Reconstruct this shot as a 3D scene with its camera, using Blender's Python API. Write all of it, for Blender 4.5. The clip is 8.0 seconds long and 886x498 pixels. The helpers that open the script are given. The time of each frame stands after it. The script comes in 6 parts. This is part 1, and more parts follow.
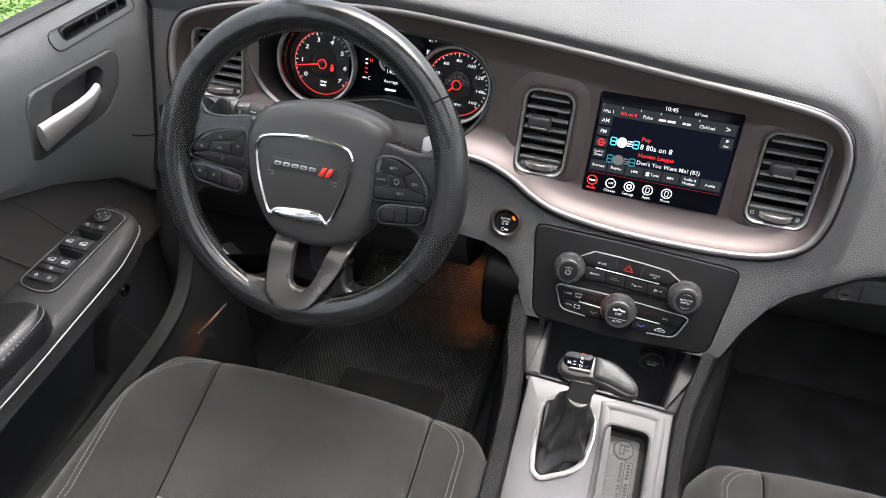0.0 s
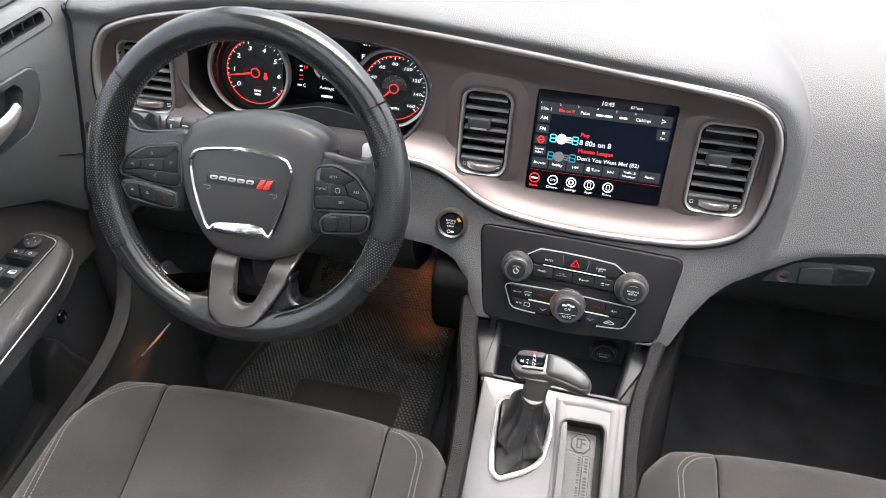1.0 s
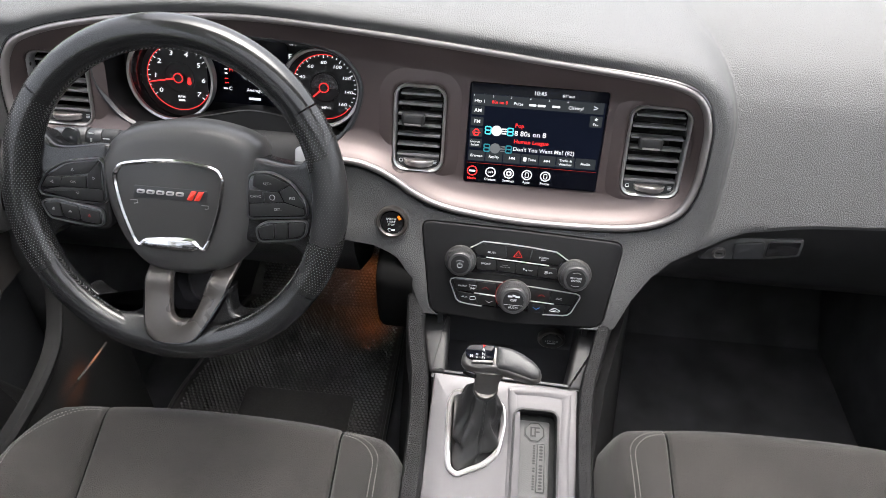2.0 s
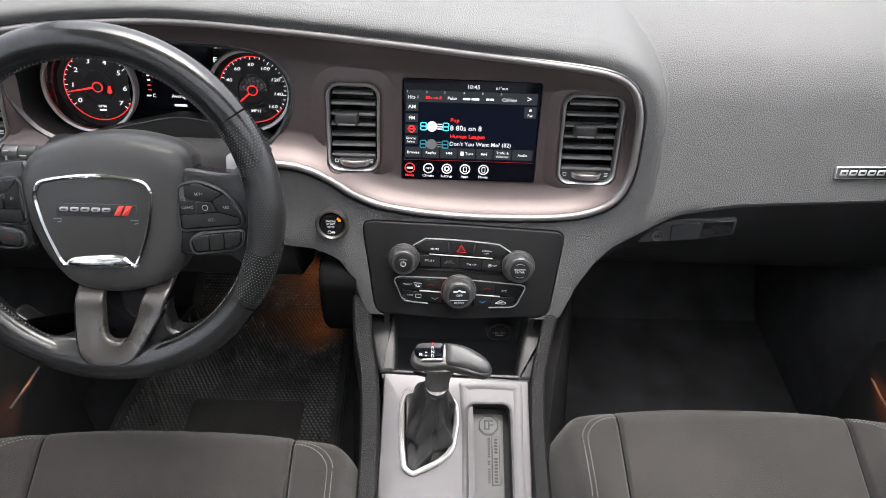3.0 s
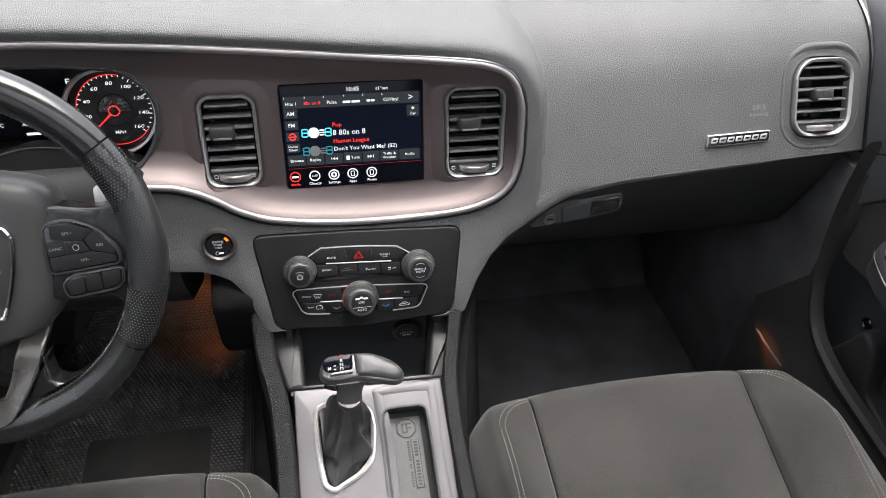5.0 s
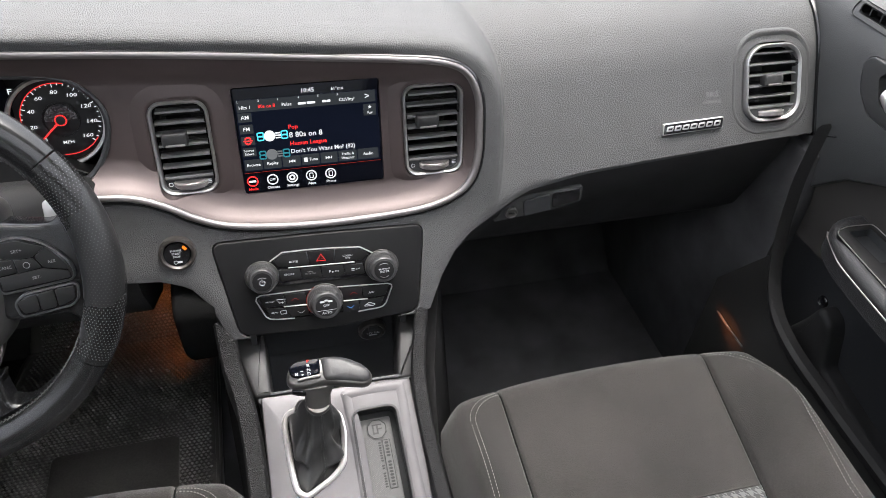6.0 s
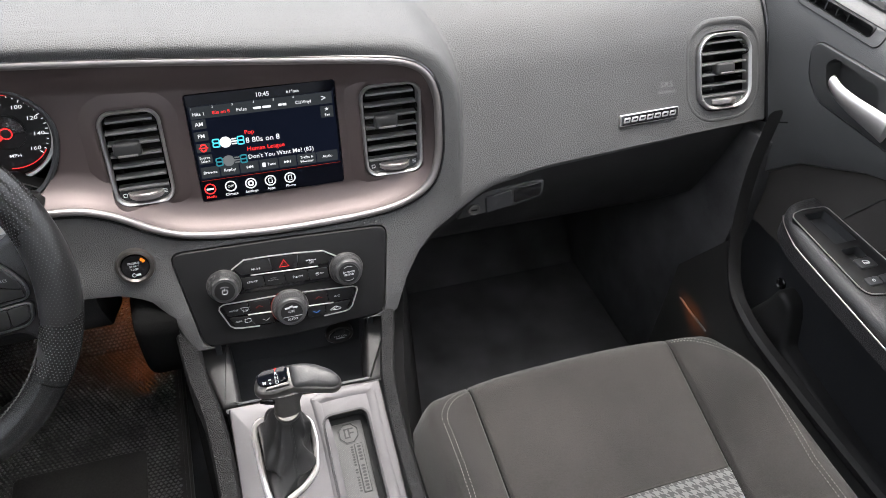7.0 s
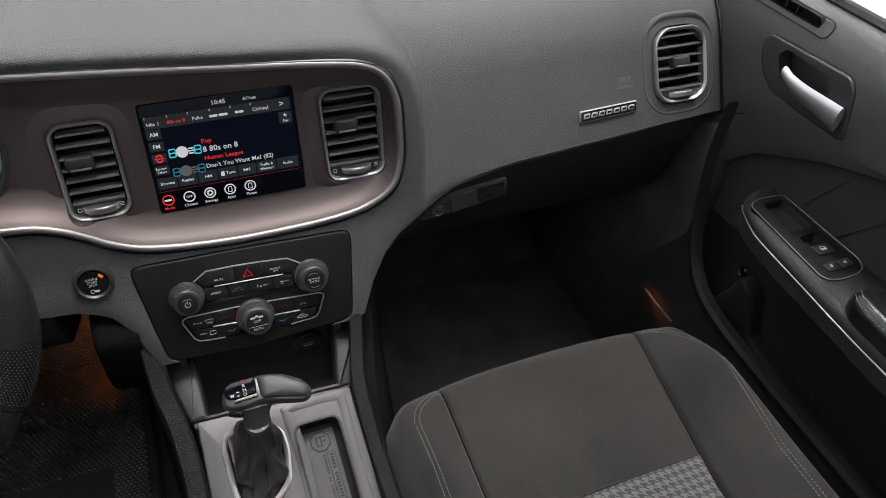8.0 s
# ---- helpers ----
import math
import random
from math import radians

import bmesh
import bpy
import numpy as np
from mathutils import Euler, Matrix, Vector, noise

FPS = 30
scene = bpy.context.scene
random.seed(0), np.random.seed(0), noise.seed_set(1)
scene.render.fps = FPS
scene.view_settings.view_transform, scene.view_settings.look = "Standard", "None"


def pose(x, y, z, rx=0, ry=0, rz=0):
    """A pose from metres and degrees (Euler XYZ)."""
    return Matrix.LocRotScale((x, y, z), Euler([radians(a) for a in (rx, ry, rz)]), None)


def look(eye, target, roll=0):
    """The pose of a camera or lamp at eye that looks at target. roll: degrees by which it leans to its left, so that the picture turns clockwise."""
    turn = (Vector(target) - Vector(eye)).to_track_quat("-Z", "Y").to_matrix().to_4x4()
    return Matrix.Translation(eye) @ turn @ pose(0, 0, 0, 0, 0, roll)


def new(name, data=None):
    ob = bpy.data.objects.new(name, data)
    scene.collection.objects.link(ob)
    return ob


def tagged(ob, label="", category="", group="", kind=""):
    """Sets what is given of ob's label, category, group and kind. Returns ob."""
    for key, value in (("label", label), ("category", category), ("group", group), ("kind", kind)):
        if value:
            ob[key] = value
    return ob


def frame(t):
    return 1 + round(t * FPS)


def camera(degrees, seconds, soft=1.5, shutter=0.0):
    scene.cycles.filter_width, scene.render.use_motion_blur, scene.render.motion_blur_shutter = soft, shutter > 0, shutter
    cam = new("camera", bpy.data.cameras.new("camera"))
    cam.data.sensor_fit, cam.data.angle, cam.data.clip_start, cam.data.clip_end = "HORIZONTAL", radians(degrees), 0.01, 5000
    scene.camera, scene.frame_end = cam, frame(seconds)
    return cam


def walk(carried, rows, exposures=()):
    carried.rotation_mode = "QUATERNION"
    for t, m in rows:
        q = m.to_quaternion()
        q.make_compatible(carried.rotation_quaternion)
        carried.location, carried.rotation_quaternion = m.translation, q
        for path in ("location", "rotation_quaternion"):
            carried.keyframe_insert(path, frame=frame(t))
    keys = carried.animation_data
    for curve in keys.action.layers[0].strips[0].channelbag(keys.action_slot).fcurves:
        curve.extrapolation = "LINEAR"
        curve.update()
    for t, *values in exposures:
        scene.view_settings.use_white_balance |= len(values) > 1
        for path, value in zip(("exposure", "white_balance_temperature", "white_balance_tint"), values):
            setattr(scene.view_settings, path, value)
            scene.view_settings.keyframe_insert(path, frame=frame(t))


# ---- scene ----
cam = camera(63.0, 8.0, 0.8)
PATH = [
    (0, (-0.061, -0.843, 1.182), (-0.45, 0.653, -0.088), 2.9),
    (0.5, (-0.06, -0.838, 1.183), (-0.391, 0.673, -0.086), 2.8),
    (1, (-0.059, -0.832, 1.182), (-0.314, 0.696, -0.083), 2.8),
    (1.5, (-0.06, -0.824, 1.184), (-0.233, 0.707, -0.09), 2.8),
    (3, (-0.058, -0.806, 1.187), (0.0, 0.716, -0.109), 3.0),
    (3.5, (-0.062, -0.798, 1.187), (0.083, 0.713, -0.115), 3.4),
    (4, (-0.06, -0.79, 1.191), (0.156, 0.704, -0.12), 3.6),
    (4.5, (-0.061, -0.784, 1.192), (0.226, 0.698, -0.12), 3.7),
    (6, (-0.058, -0.77, 1.198), (0.384, 0.658, -0.131), 3.9),
    (6.5, (-0.057, -0.767, 1.199), (0.43, 0.642, -0.134), 3.9),
    (7, (-0.057, -0.763, 1.2), (0.479, 0.627, -0.135), 4.0),
    (7.5, (-0.054, -0.76, 1.201), (0.525, 0.612, -0.134), 4.0),
    (8, (-0.054, -0.755, 1.203), (0.568, 0.595, -0.135), 4.2),
]
walk(cam, [(t, look(eye, target, roll)) for t, eye, target, roll in PATH], [(0, 2.65), (0.5, 2.97), (1.0, 3.08), (1.5, 2.90), (3.0, 2.65), (3.5, 2.62), (7.5, 2.60), (7.7, 2.50), (8.0, 1.5)])

# ---- light ----
world = bpy.data.worlds.new("overcast_sky")
scene.world = world
world.use_nodes = True
wn = world.node_tree
sky = wn.nodes.new("ShaderNodeTexSky")
sky.sky_type, sky.sun_disc = "NISHITA", False
sky.sun_elevation, sky.sun_rotation, sky.air_density, sky.dust_density = radians(80), radians(53), 1.0, 6.0
hsv = wn.nodes.new("ShaderNodeHueSaturation")
hsv.inputs["Saturation"].default_value = 0.35
wn.links.new(sky.outputs[0], hsv.inputs["Color"])
wn.links.new(hsv.outputs[0], wn.nodes["Background"].inputs[0])
wn.nodes["Background"].inputs[1].default_value = 0.15
sun = new("sun", bpy.data.lights.new("sun", "SUN"))
sun.data.energy, sun.data.angle, sun.data.color = 0.8, radians(50), (1.0, 0.97, 0.92)
sun.matrix_world = look((0, 0, 0), (-0.14, -0.105, -1.0))


def lamp(name, at, aim, watts, color, size=0.02, spread=45):
    d = bpy.data.lights.new(name, "AREA")
    d.energy, d.color, d.size = watts, color, size
    d.spread = radians(spread)
    ob = new(name, d)
    ob.matrix_world = look(at, aim)
    return ob


AMBER = (1.0, 0.28, 0.06)
lamp("footwell_lamp", (-0.285, 0.35, 0.15), (-0.315, 0.37, 0.05), 0.0022, AMBER, 0.012, 100)
lamp("footwell_lamp", (-0.275, 0.27, 0.07), (-0.285, 0.285, 0.0), 0.0012, AMBER, 0.010, 120)
lamp("footwell_lamp", (0.60, 0.00, 0.385), (0.660, -0.10, 0.312), 0.0021, AMBER, 0.012, 15)
lamp("footwell_lamp", (-0.56, -0.04, 0.41), (-0.622, -0.14, 0.338), 0.0020, AMBER, 0.012, 15)


# ---- materials ----
def rgb(c):
    return (c[0], c[1], c[2], 1.0)


def surface(name, color, rough=0.5, metal=0.0, grain=0.0, depth=0.3, cell="VORONOI", mottle=0.25, rough_var=0.1, spec=0.5, sheen=0.0, blotch=9.0):
    """A node material: colour mottled at two scales, and fine relief of `grain` cells to the metre."""
    m = bpy.data.materials.new(name)
    m.use_nodes = True
    t = m.node_tree
    n, l = t.nodes, t.links
    b = n["Principled BSDF"]
    b.inputs["Metallic"].default_value = metal
    b.inputs["Specular IOR Level"].default_value = spec
    if sheen:
        b.inputs["Sheen Weight"].default_value = sheen
        b.inputs["Sheen Roughness"].default_value = 0.5
    co = n.new("ShaderNodeTexCoord")
    big, fine = n.new("ShaderNodeTexNoise"), n.new("ShaderNodeTexNoise")
    big.inputs["Scale"].default_value, big.inputs["Detail"].default_value = blotch, 4
    fine.inputs["Scale"].default_value, fine.inputs["Detail"].default_value = max(grain * 0.7, 260), 2
    for x in (big, fine):
        l.new(co.outputs["Object"], x.inputs["Vector"])
    add = n.new("ShaderNodeMath")
    add.operation = "MULTIPLY_ADD"
    l.new(fine.outputs["Fac"], add.inputs[0])
    add.inputs[1].default_value = 0.5
    l.new(big.outputs["Fac"], add.inputs[2])
    ramp = n.new("ShaderNodeMapRange")
    ramp.inputs["From Min"].default_value, ramp.inputs["From Max"].default_value = 0.45, 1.05
    ramp.inputs["To Min"].default_value, ramp.inputs["To Max"].default_value = 1 - mottle, 1 + mottle
    l.new(add.outputs[0], ramp.inputs["Value"])
    mul = n.new("ShaderNodeVectorMath")
    mul.operation = "SCALE"
    mul.inputs[0].default_value = color
    l.new(ramp.outputs[0], mul.inputs["Scale"])
    l.new(mul.outputs[0], b.inputs["Base Color"])
    rr = n.new("ShaderNodeMapRange")
    rr.inputs["From Min"].default_value, rr.inputs["From Max"].default_value = 0.3, 0.7
    rr.inputs["To Min"].default_value, rr.inputs["To Max"].default_value = max(rough - rough_var, 0.03), min(rough + rough_var, 1)
    l.new(big.outputs["Fac"], rr.inputs["Value"])
    l.new(rr.outputs[0], b.inputs["Roughness"])
    if grain:
        if cell == "VORONOI":
            g = n.new("ShaderNodeTexVoronoi")
            g.inputs["Scale"].default_value = grain
            out = g.outputs["Distance"]
        else:
            g = n.new("ShaderNodeTexNoise")
            g.inputs["Scale"].default_value, g.inputs["Detail"].default_value = grain, 3
            out = g.outputs["Fac"]
        l.new(co.outputs["Object"], g.inputs["Vector"])
        bump = n.new("ShaderNodeBump")
        bump.inputs["Strength"].default_value, bump.inputs["Distance"].default_value = depth, 0.6 / grain
        if cell == "VORONOI":
            bump.invert = True
        l.new(out, bump.inputs["Height"])
        l.new(bump.outputs[0], b.inputs["Normal"])
    return m


def glow(name, color, strength=1.0):
    m = bpy.data.materials.new(name)
    m.use_nodes = True
    b = m.node_tree.nodes["Principled BSDF"]
    b.inputs["Base Color"].default_value = rgb([c * 0.1 for c in color])
    b.inputs["Specular IOR Level"].default_value = 0.05
    b.inputs["Emission Color"].default_value = rgb(color)
    b.inputs["Emission Strength"].default_value = strength
    b.inputs["Roughness"].default_value = 0.3
    return m


def houndstooth(name, light, dark, pitch):
    """Cloth woven in a broken check: warp and weft bands that swap along a twill diagonal."""
    m = surface(name, light, 0.9, grain=1500, depth=0.4, cell="NOISE", sheen=0.2)
    t = m.node_tree
    n, l = t.nodes, t.links
    co = n.new("ShaderNodeTexCoord")
    sep = n.new("ShaderNodeSeparateXYZ")
    l.new(co.outputs["Object"], sep.inputs[0])

    def op(kind, a, b):
        x = n.new("ShaderNodeMath")
        x.operation = kind
        for s, v in zip(x.inputs, (a, b)):
            if isinstance(v, (int, float)):
                s.default_value = v
            else:
                l.new(v, s)
        return x.outputs[0]

    def band(v, step):
        return op("LESS_THAN", op("FRACT", op("DIVIDE", v, step), 0), 0.5)

    x, y = sep.outputs[0], sep.outputs[1]
    warp, weft, twill = band(x, pitch), band(y, pitch), band(op("ADD", x, y), pitch / 2)
    pick = op("ADD", op("MULTIPLY", warp, twill), op("MULTIPLY", weft, op("SUBTRACT", 1, twill)))
    mix = n.new("ShaderNodeMix")
    mix.data_type = "RGBA"
    l.new(pick, mix.inputs["Factor"])
    mix.inputs["A"].default_value, mix.inputs["B"].default_value = rgb(dark), rgb(light)
    l.new(mix.outputs["Result"], n["Principled BSDF"].inputs["Base Color"])
    return m


PAD = surface("soft_dash_vinyl", (0.060, 0.0605, 0.061), 0.54, grain=760, depth=0.8, mottle=0.12, rough_var=0.04, spec=0.36)
TRIM = surface("moulded_black_plastic", (0.017, 0.0172, 0.0180), 0.55, grain=1000, depth=0.40, mottle=0.15, spec=0.35)
RAIL = surface("grained_rail_vinyl", (0.0115, 0.0115, 0.012), 0.55, grain=700, depth=1.2, mottle=0.25, spec=0.2)
DOORSKIN = surface("door_vinyl", (0.050, 0.051, 0.052), 0.47, grain=900, depth=0.45, spec=0.42, mottle=0.10)
SMOOTH = surface("smooth_black_plastic", (0.022, 0.023, 0.025), 0.40, grain=0, mottle=0.2)
PIANO = surface("gloss_black_plastic", (0.008, 0.008, 0.009), 0.10, mottle=0.1, rough_var=0.03)
BEZEL = surface("warm_gunmetal_film", (0.074, 0.0575, 0.056), 0.40, metal=0.5, grain=1400, depth=0.05, cell="NOISE", mottle=0.08, rough_var=0.03)
RINGMAT = surface("satin_vent_ring", (0.40, 0.395, 0.39), 0.34, metal=0.85, mottle=0.06)
EDGING = surface("warm_satin_edging", (0.27, 0.250, 0.246), 0.38, metal=0.85, mottle=0.06, rough_var=0.05)
SATIN = surface("satin_silver_plastic", (0.52, 0.50, 0.49), 0.36, metal=0.9, mottle=0.06, rough_var=0.05)
ALLOY = surface("brushed_grey_console", (0.060, 0.058, 0.061), 0.40, metal=0.75, grain=900, depth=0.05, cell="NOISE", mottle=0.1)
CHROME = surface("bright_chrome", (0.60, 0.60, 0.61), 0.12, metal=1.0, mottle=0.05, rough_var=0.04)
PLATESKIN = surface("smooth_door_plate", (0.034, 0.0345, 0.035), 0.42, mottle=0.10)
DARKMETAL = surface("dark_spoke_metal", (0.070, 0.064, 0.060), 0.30, metal=0.6, mottle=0.08, rough_var=0.04)
LEATHER = surface("black_leather", (0.010, 0.010, 0.0105), 0.23, grain=900, depth=0.05, mottle=0.2, rough_var=0.06)
PERF = surface("perforated_black_leather", (0.010, 0.010, 0.0103), 0.25, grain=300, depth=0.05, cell="NOISE", mottle=0.25, rough_var=0.06)
CHEEK = surface("satin_dark_cheek", (0.016, 0.0155, 0.016), 0.5, metal=0.1, mottle=0.1)
MATGREY = surface("grey_tray_rubber", (0.060, 0.060, 0.060), 0.6, grain=1200, depth=0.2, cell="NOISE", mottle=0.15)
GUNMETAL = surface("dark_satin_metal", (0.105, 0.101, 0.098), 0.36, metal=0.7, mottle=0.1)
GAITER = surface("gaiter_leather", (0.017, 0.017, 0.0175), 0.36, grain=900, depth=0.25, mottle=0.3)
FIELDSKIN = surface("emblem_field_vinyl", (0.022, 0.0214, 0.0210), 0.48, grain=1000, depth=0.12, mottle=0.12)
HUBSKIN = surface("airbag_cover_vinyl", (0.030, 0.0293, 0.0290), 0.46, grain=1000, depth=0.12, mottle=0.12)
CLOTH = surface("charcoal_seat_cloth", (0.0245, 0.0225, 0.0212), 0.95, grain=760, depth=1.0, cell="NOISE", mottle=0.62, sheen=0.12, spec=0.2, blotch=6)
DOORCLOTH = surface("door_cloth", (0.044, 0.041, 0.039), 0.95, grain=1500, depth=0.5, cell="NOISE", mottle=0.25, spec=0.2)
CHECK = houndstooth("check_cloth", (0.20, 0.20, 0.20), (0.075, 0.075, 0.075), 0.012)
BRAID = surface("dark_braid_thread", (0.028, 0.028, 0.028), 0.6, mottle=0.5)
THREAD = surface("grey_thread", (0.20, 0.19, 0.18), 0.8, mottle=0.3)
LOUVER = surface("louvre_plastic", (0.085, 0.085, 0.086), 0.36, mottle=0.15)
ARMSKIN = surface("grained_armrest_vinyl", (0.021, 0.021, 0.022), 0.45, grain=800, depth=0.6, mottle=0.15, spec=0.4)
SOFTGREY = surface("soft_touch_grey", (0.033, 0.033, 0.034), 0.45, grain=1500, depth=0.1, mottle=0.1)
EMBOSS = surface("embossed_dash_print", (0.13, 0.13, 0.13), 0.5, mottle=0.2)
# Holes lighter than the leather: their reflections are put into the colour.
POCKGLINT = surface("perforation", (0.050, 0.050, 0.050), 0.5, mottle=0.3)
SILLBODY = surface("dark_sill_moulding", (0.012, 0.012, 0.012), 0.7, grain=900, depth=0.3, mottle=0.3, spec=0.12)
SILLSKIN = surface("black_sill_plastic", (0.014, 0.014, 0.0145), 0.6, grain=900, depth=0.3, mottle=0.3, spec=0.25)
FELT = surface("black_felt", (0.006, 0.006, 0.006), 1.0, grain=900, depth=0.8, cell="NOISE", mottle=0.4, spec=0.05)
BLACKTHREAD = surface("black_thread", (0.005, 0.005, 0.005), 0.9, mottle=0.3, spec=0.1)
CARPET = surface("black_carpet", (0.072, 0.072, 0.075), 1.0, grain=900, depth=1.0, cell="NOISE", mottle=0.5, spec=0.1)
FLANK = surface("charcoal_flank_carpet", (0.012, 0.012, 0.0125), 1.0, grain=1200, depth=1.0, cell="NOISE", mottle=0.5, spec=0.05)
# Nubs are paler than the mat: the light they catch is in the colour.
NUB = surface("glint_rubber_tips", (0.21, 0.205, 0.195), 0.28, mottle=0.45)
KICK = surface("dark_kick_carpet", (0.055, 0.055, 0.058), 1.0, grain=900, depth=1.0, cell="NOISE", mottle=0.5, spec=0.1)
RUBBER = surface("dusty_mat_rubber", (0.085, 0.081, 0.076), 0.36, grain=500, depth=0.3, cell="NOISE", mottle=0.45)
HEADLINER = surface("grey_headliner_cloth", (0.36, 0.355, 0.34), 0.95, grain=900, depth=0.3, cell="NOISE", mottle=0.08, spec=0.1)
FASCIA = surface("matt_black_fascia", (0.0105, 0.0105, 0.0110), 0.46, grain=1500, depth=0.06, cell="NOISE", mottle=0.12, spec=0.22)
GLASSBLACK = surface("screen_glass", (0.003, 0.0035, 0.006), 0.10, mottle=0.1, rough_var=0.02, spec=0.08)
DOME = surface("honeycomb_grey", (0.10, 0.10, 0.102), 0.35, metal=0.5, grain=420, depth=1.0, mottle=0.3)
DIAL = surface("matt_dial_face", (0.012, 0.012, 0.013), 0.6, mottle=0.15)
WHITE = glow("white_display", (0.90, 0.92, 0.95), 0.191)
GREYLIT = glow("grey_display", (0.20, 0.21, 0.22), 0.141)
BUTTONLIT = glow("display_button", (0.035, 0.04, 0.045), 0.161)
NAVYLIT = glow("display_ground", (0.010, 0.014, 0.030), 0.071)
REDLIT = glow("red_display", (1.0, 0.045, 0.045), 0.208)
CYANLIT = glow("cyan_display", (0.10, 0.75, 0.90), 0.174)
DIMCYAN = glow("dim_cyan_display", (0.03, 0.22, 0.27), 0.174)
BLUELIT = glow("blue_mark", (0.12, 0.35, 0.9), 0.151)
DIMRED = glow("dim_red_mark", (0.75, 0.06, 0.05), 0.045)
# Paler than the sill so that the amber streak of light stands out.
STREAK = surface("sill_lamp_streak", (0.050, 0.048, 0.046), 0.8, mottle=0.2, spec=0.05)
ORANGELIT = glow("orange_mark", (1.0, 0.23, 0.02), 0.22)
PRINT = surface("white_print", (0.55, 0.56, 0.57), 0.5, mottle=0.1)
DIMPRINT = surface("grey_print", (0.22, 0.22, 0.22), 0.5, mottle=0.1)
REDPAINT = surface("red_enamel", (0.55, 0.035, 0.02), 0.3, mottle=0.1)


# ---- mesh helpers ----
def plane_at(o, tilt):
    """Matrix of a plane that leans back by tilt: x right, y up along it, z out towards the cabin."""
    c, s = math.cos(radians(tilt)), math.sin(radians(tilt))
    return Matrix(((1, 0, 0, o[0]), (0, s, -c, o[1]), (0, c, s, o[2]), (0, 0, 0, 1)))


BZ = plane_at((0, 0, 0.70), 15)
CL = plane_at((0, -0.085, 0.535), 23)
CO = plane_at((0, -0.24, 0.395), 69)
WH = plane_at((-0.394, -0.206, 0.714), 23.8)


def smooth01(a, b, x):
    k = min(max((x - a) / (b - a), 0), 1)
    return k * k * (3 - 2 * k)


def lerp_table(table, x):
    if x <= table[0][0]:
        return table[0][1]
    for (a, p), (b, q) in zip(table, table[1:]):
        if x <= b:
            return p + (q - p) * (x - a) / (b - a)
    return table[-1][1]


def spline(pts, n=6, closed=True):
    """Catmull-Rom curve through the points."""
    pts = [Vector(p) for p in pts]
    k, out = len(pts), []
    for i in range(k if closed else k - 1):
        if closed:
            a, b, c, d = pts[i - 1], pts[i], pts[(i + 1) % k], pts[(i + 2) % k]
        else:
            a, b, c, d = pts[max(i - 1, 0)], pts[i], pts[i + 1], pts[min(i + 2, k - 1)]
        for j in range(n):
            t = j / n
            out.append(0.5 * (2 * b + (c - a) * t + (2 * a - 5 * b + 4 * c - d) * t**2 + (3 * b - a - 3 * c + d) * t**3))
    if not closed:
        out.append(pts[-1])
    return out


def rrect(w, h, r, cx=0.0, cy=0.0, n=5, taper=0.0):
    out = []
    for sx, sy, a0 in ((1, 1, 0), (-1, 1, 90), (-1, -1, 180), (1, -1, 270)):
        for j in range(n + 1):
            a = radians(a0 + 90 * j / n)
            x, y = sx * (w / 2 - r) + r * math.cos(a), sy * (h / 2 - r) + r * math.sin(a)
            out.append(Vector((cx + x * (1 + taper * y / h), cy + y)))
    return out


def round_poly(pts, r, n=4):
    """A polygon with its corners rounded."""
    out, k = [], len(pts)
    for i in range(k):
        a, b, c = Vector(pts[i - 1]), Vector(pts[i]), Vector(pts[(i + 1) % k])
        rr = min(r, (a - b).length * 0.45, (c - b).length * 0.45)
        p, q = b + (a - b).normalized() * rr, b + (c - b).normalized() * rr
        for j in range(n + 1):
            t = j / n
            out.append((1 - t) ** 2 * p + 2 * t * (1 - t) * b + t * t * q)
    return out


def disc(r, n=32, cx=0.0, cy=0.0, a0=0.0, a1=360.0):
    full = abs(a1 - a0) >= 360
    m = n if full else n + 1
    return [Vector((cx + r * math.cos(radians(a0 + (a1 - a0) * i / n)), cy + r * math.sin(radians(a0 + (a1 - a0) * i / n)))) for i in range(m)]


def ccw(pts):
    return pts if sum(a[0] * b[1] - b[0] * a[1] for a, b in zip(pts, pts[1:] + pts[:1])) > 0 else pts[::-1]


def inset(pts, d):
    """Closed outline moved inwards by d (a counter-clockwise outline)."""
    out, k = [], len(pts)
    for i in range(k):
        a, b, c = pts[i - 1], pts[i], pts[(i + 1) % k]
        e, f = (b - a), (c - b)
        e = e.normalized() if e.length > 1e-9 else f.normalized()
        f = f.normalized() if f.length > 1e-9 else e
        nrm = Vector((-(e.y + f.y), e.x + f.x))
        nrm = nrm.normalized() if nrm.length > 1e-6 else Vector((-e.y, e.x))
        out.append(b + nrm * d / max(nrm.dot(Vector((-e.y, e.x))), 0.5))
    return out


def rings(bm, loops, closed=True, cap0=True, cap1=True):
    """Skin between loops of equal length."""
    vs = [[bm.verts.new(p) for p in loop] for loop in loops]
    k = len(vs[0])
    for a, b in zip(vs, vs[1:]):
        for i in range(k if closed else k - 1):
            j = (i + 1) % k
            bm.faces.new((a[i], a[j], b[j], b[i]))
    if cap0:
        bm.faces.new(vs[0][::-1])
    if cap1:
        bm.faces.new(vs[-1])
    return bm


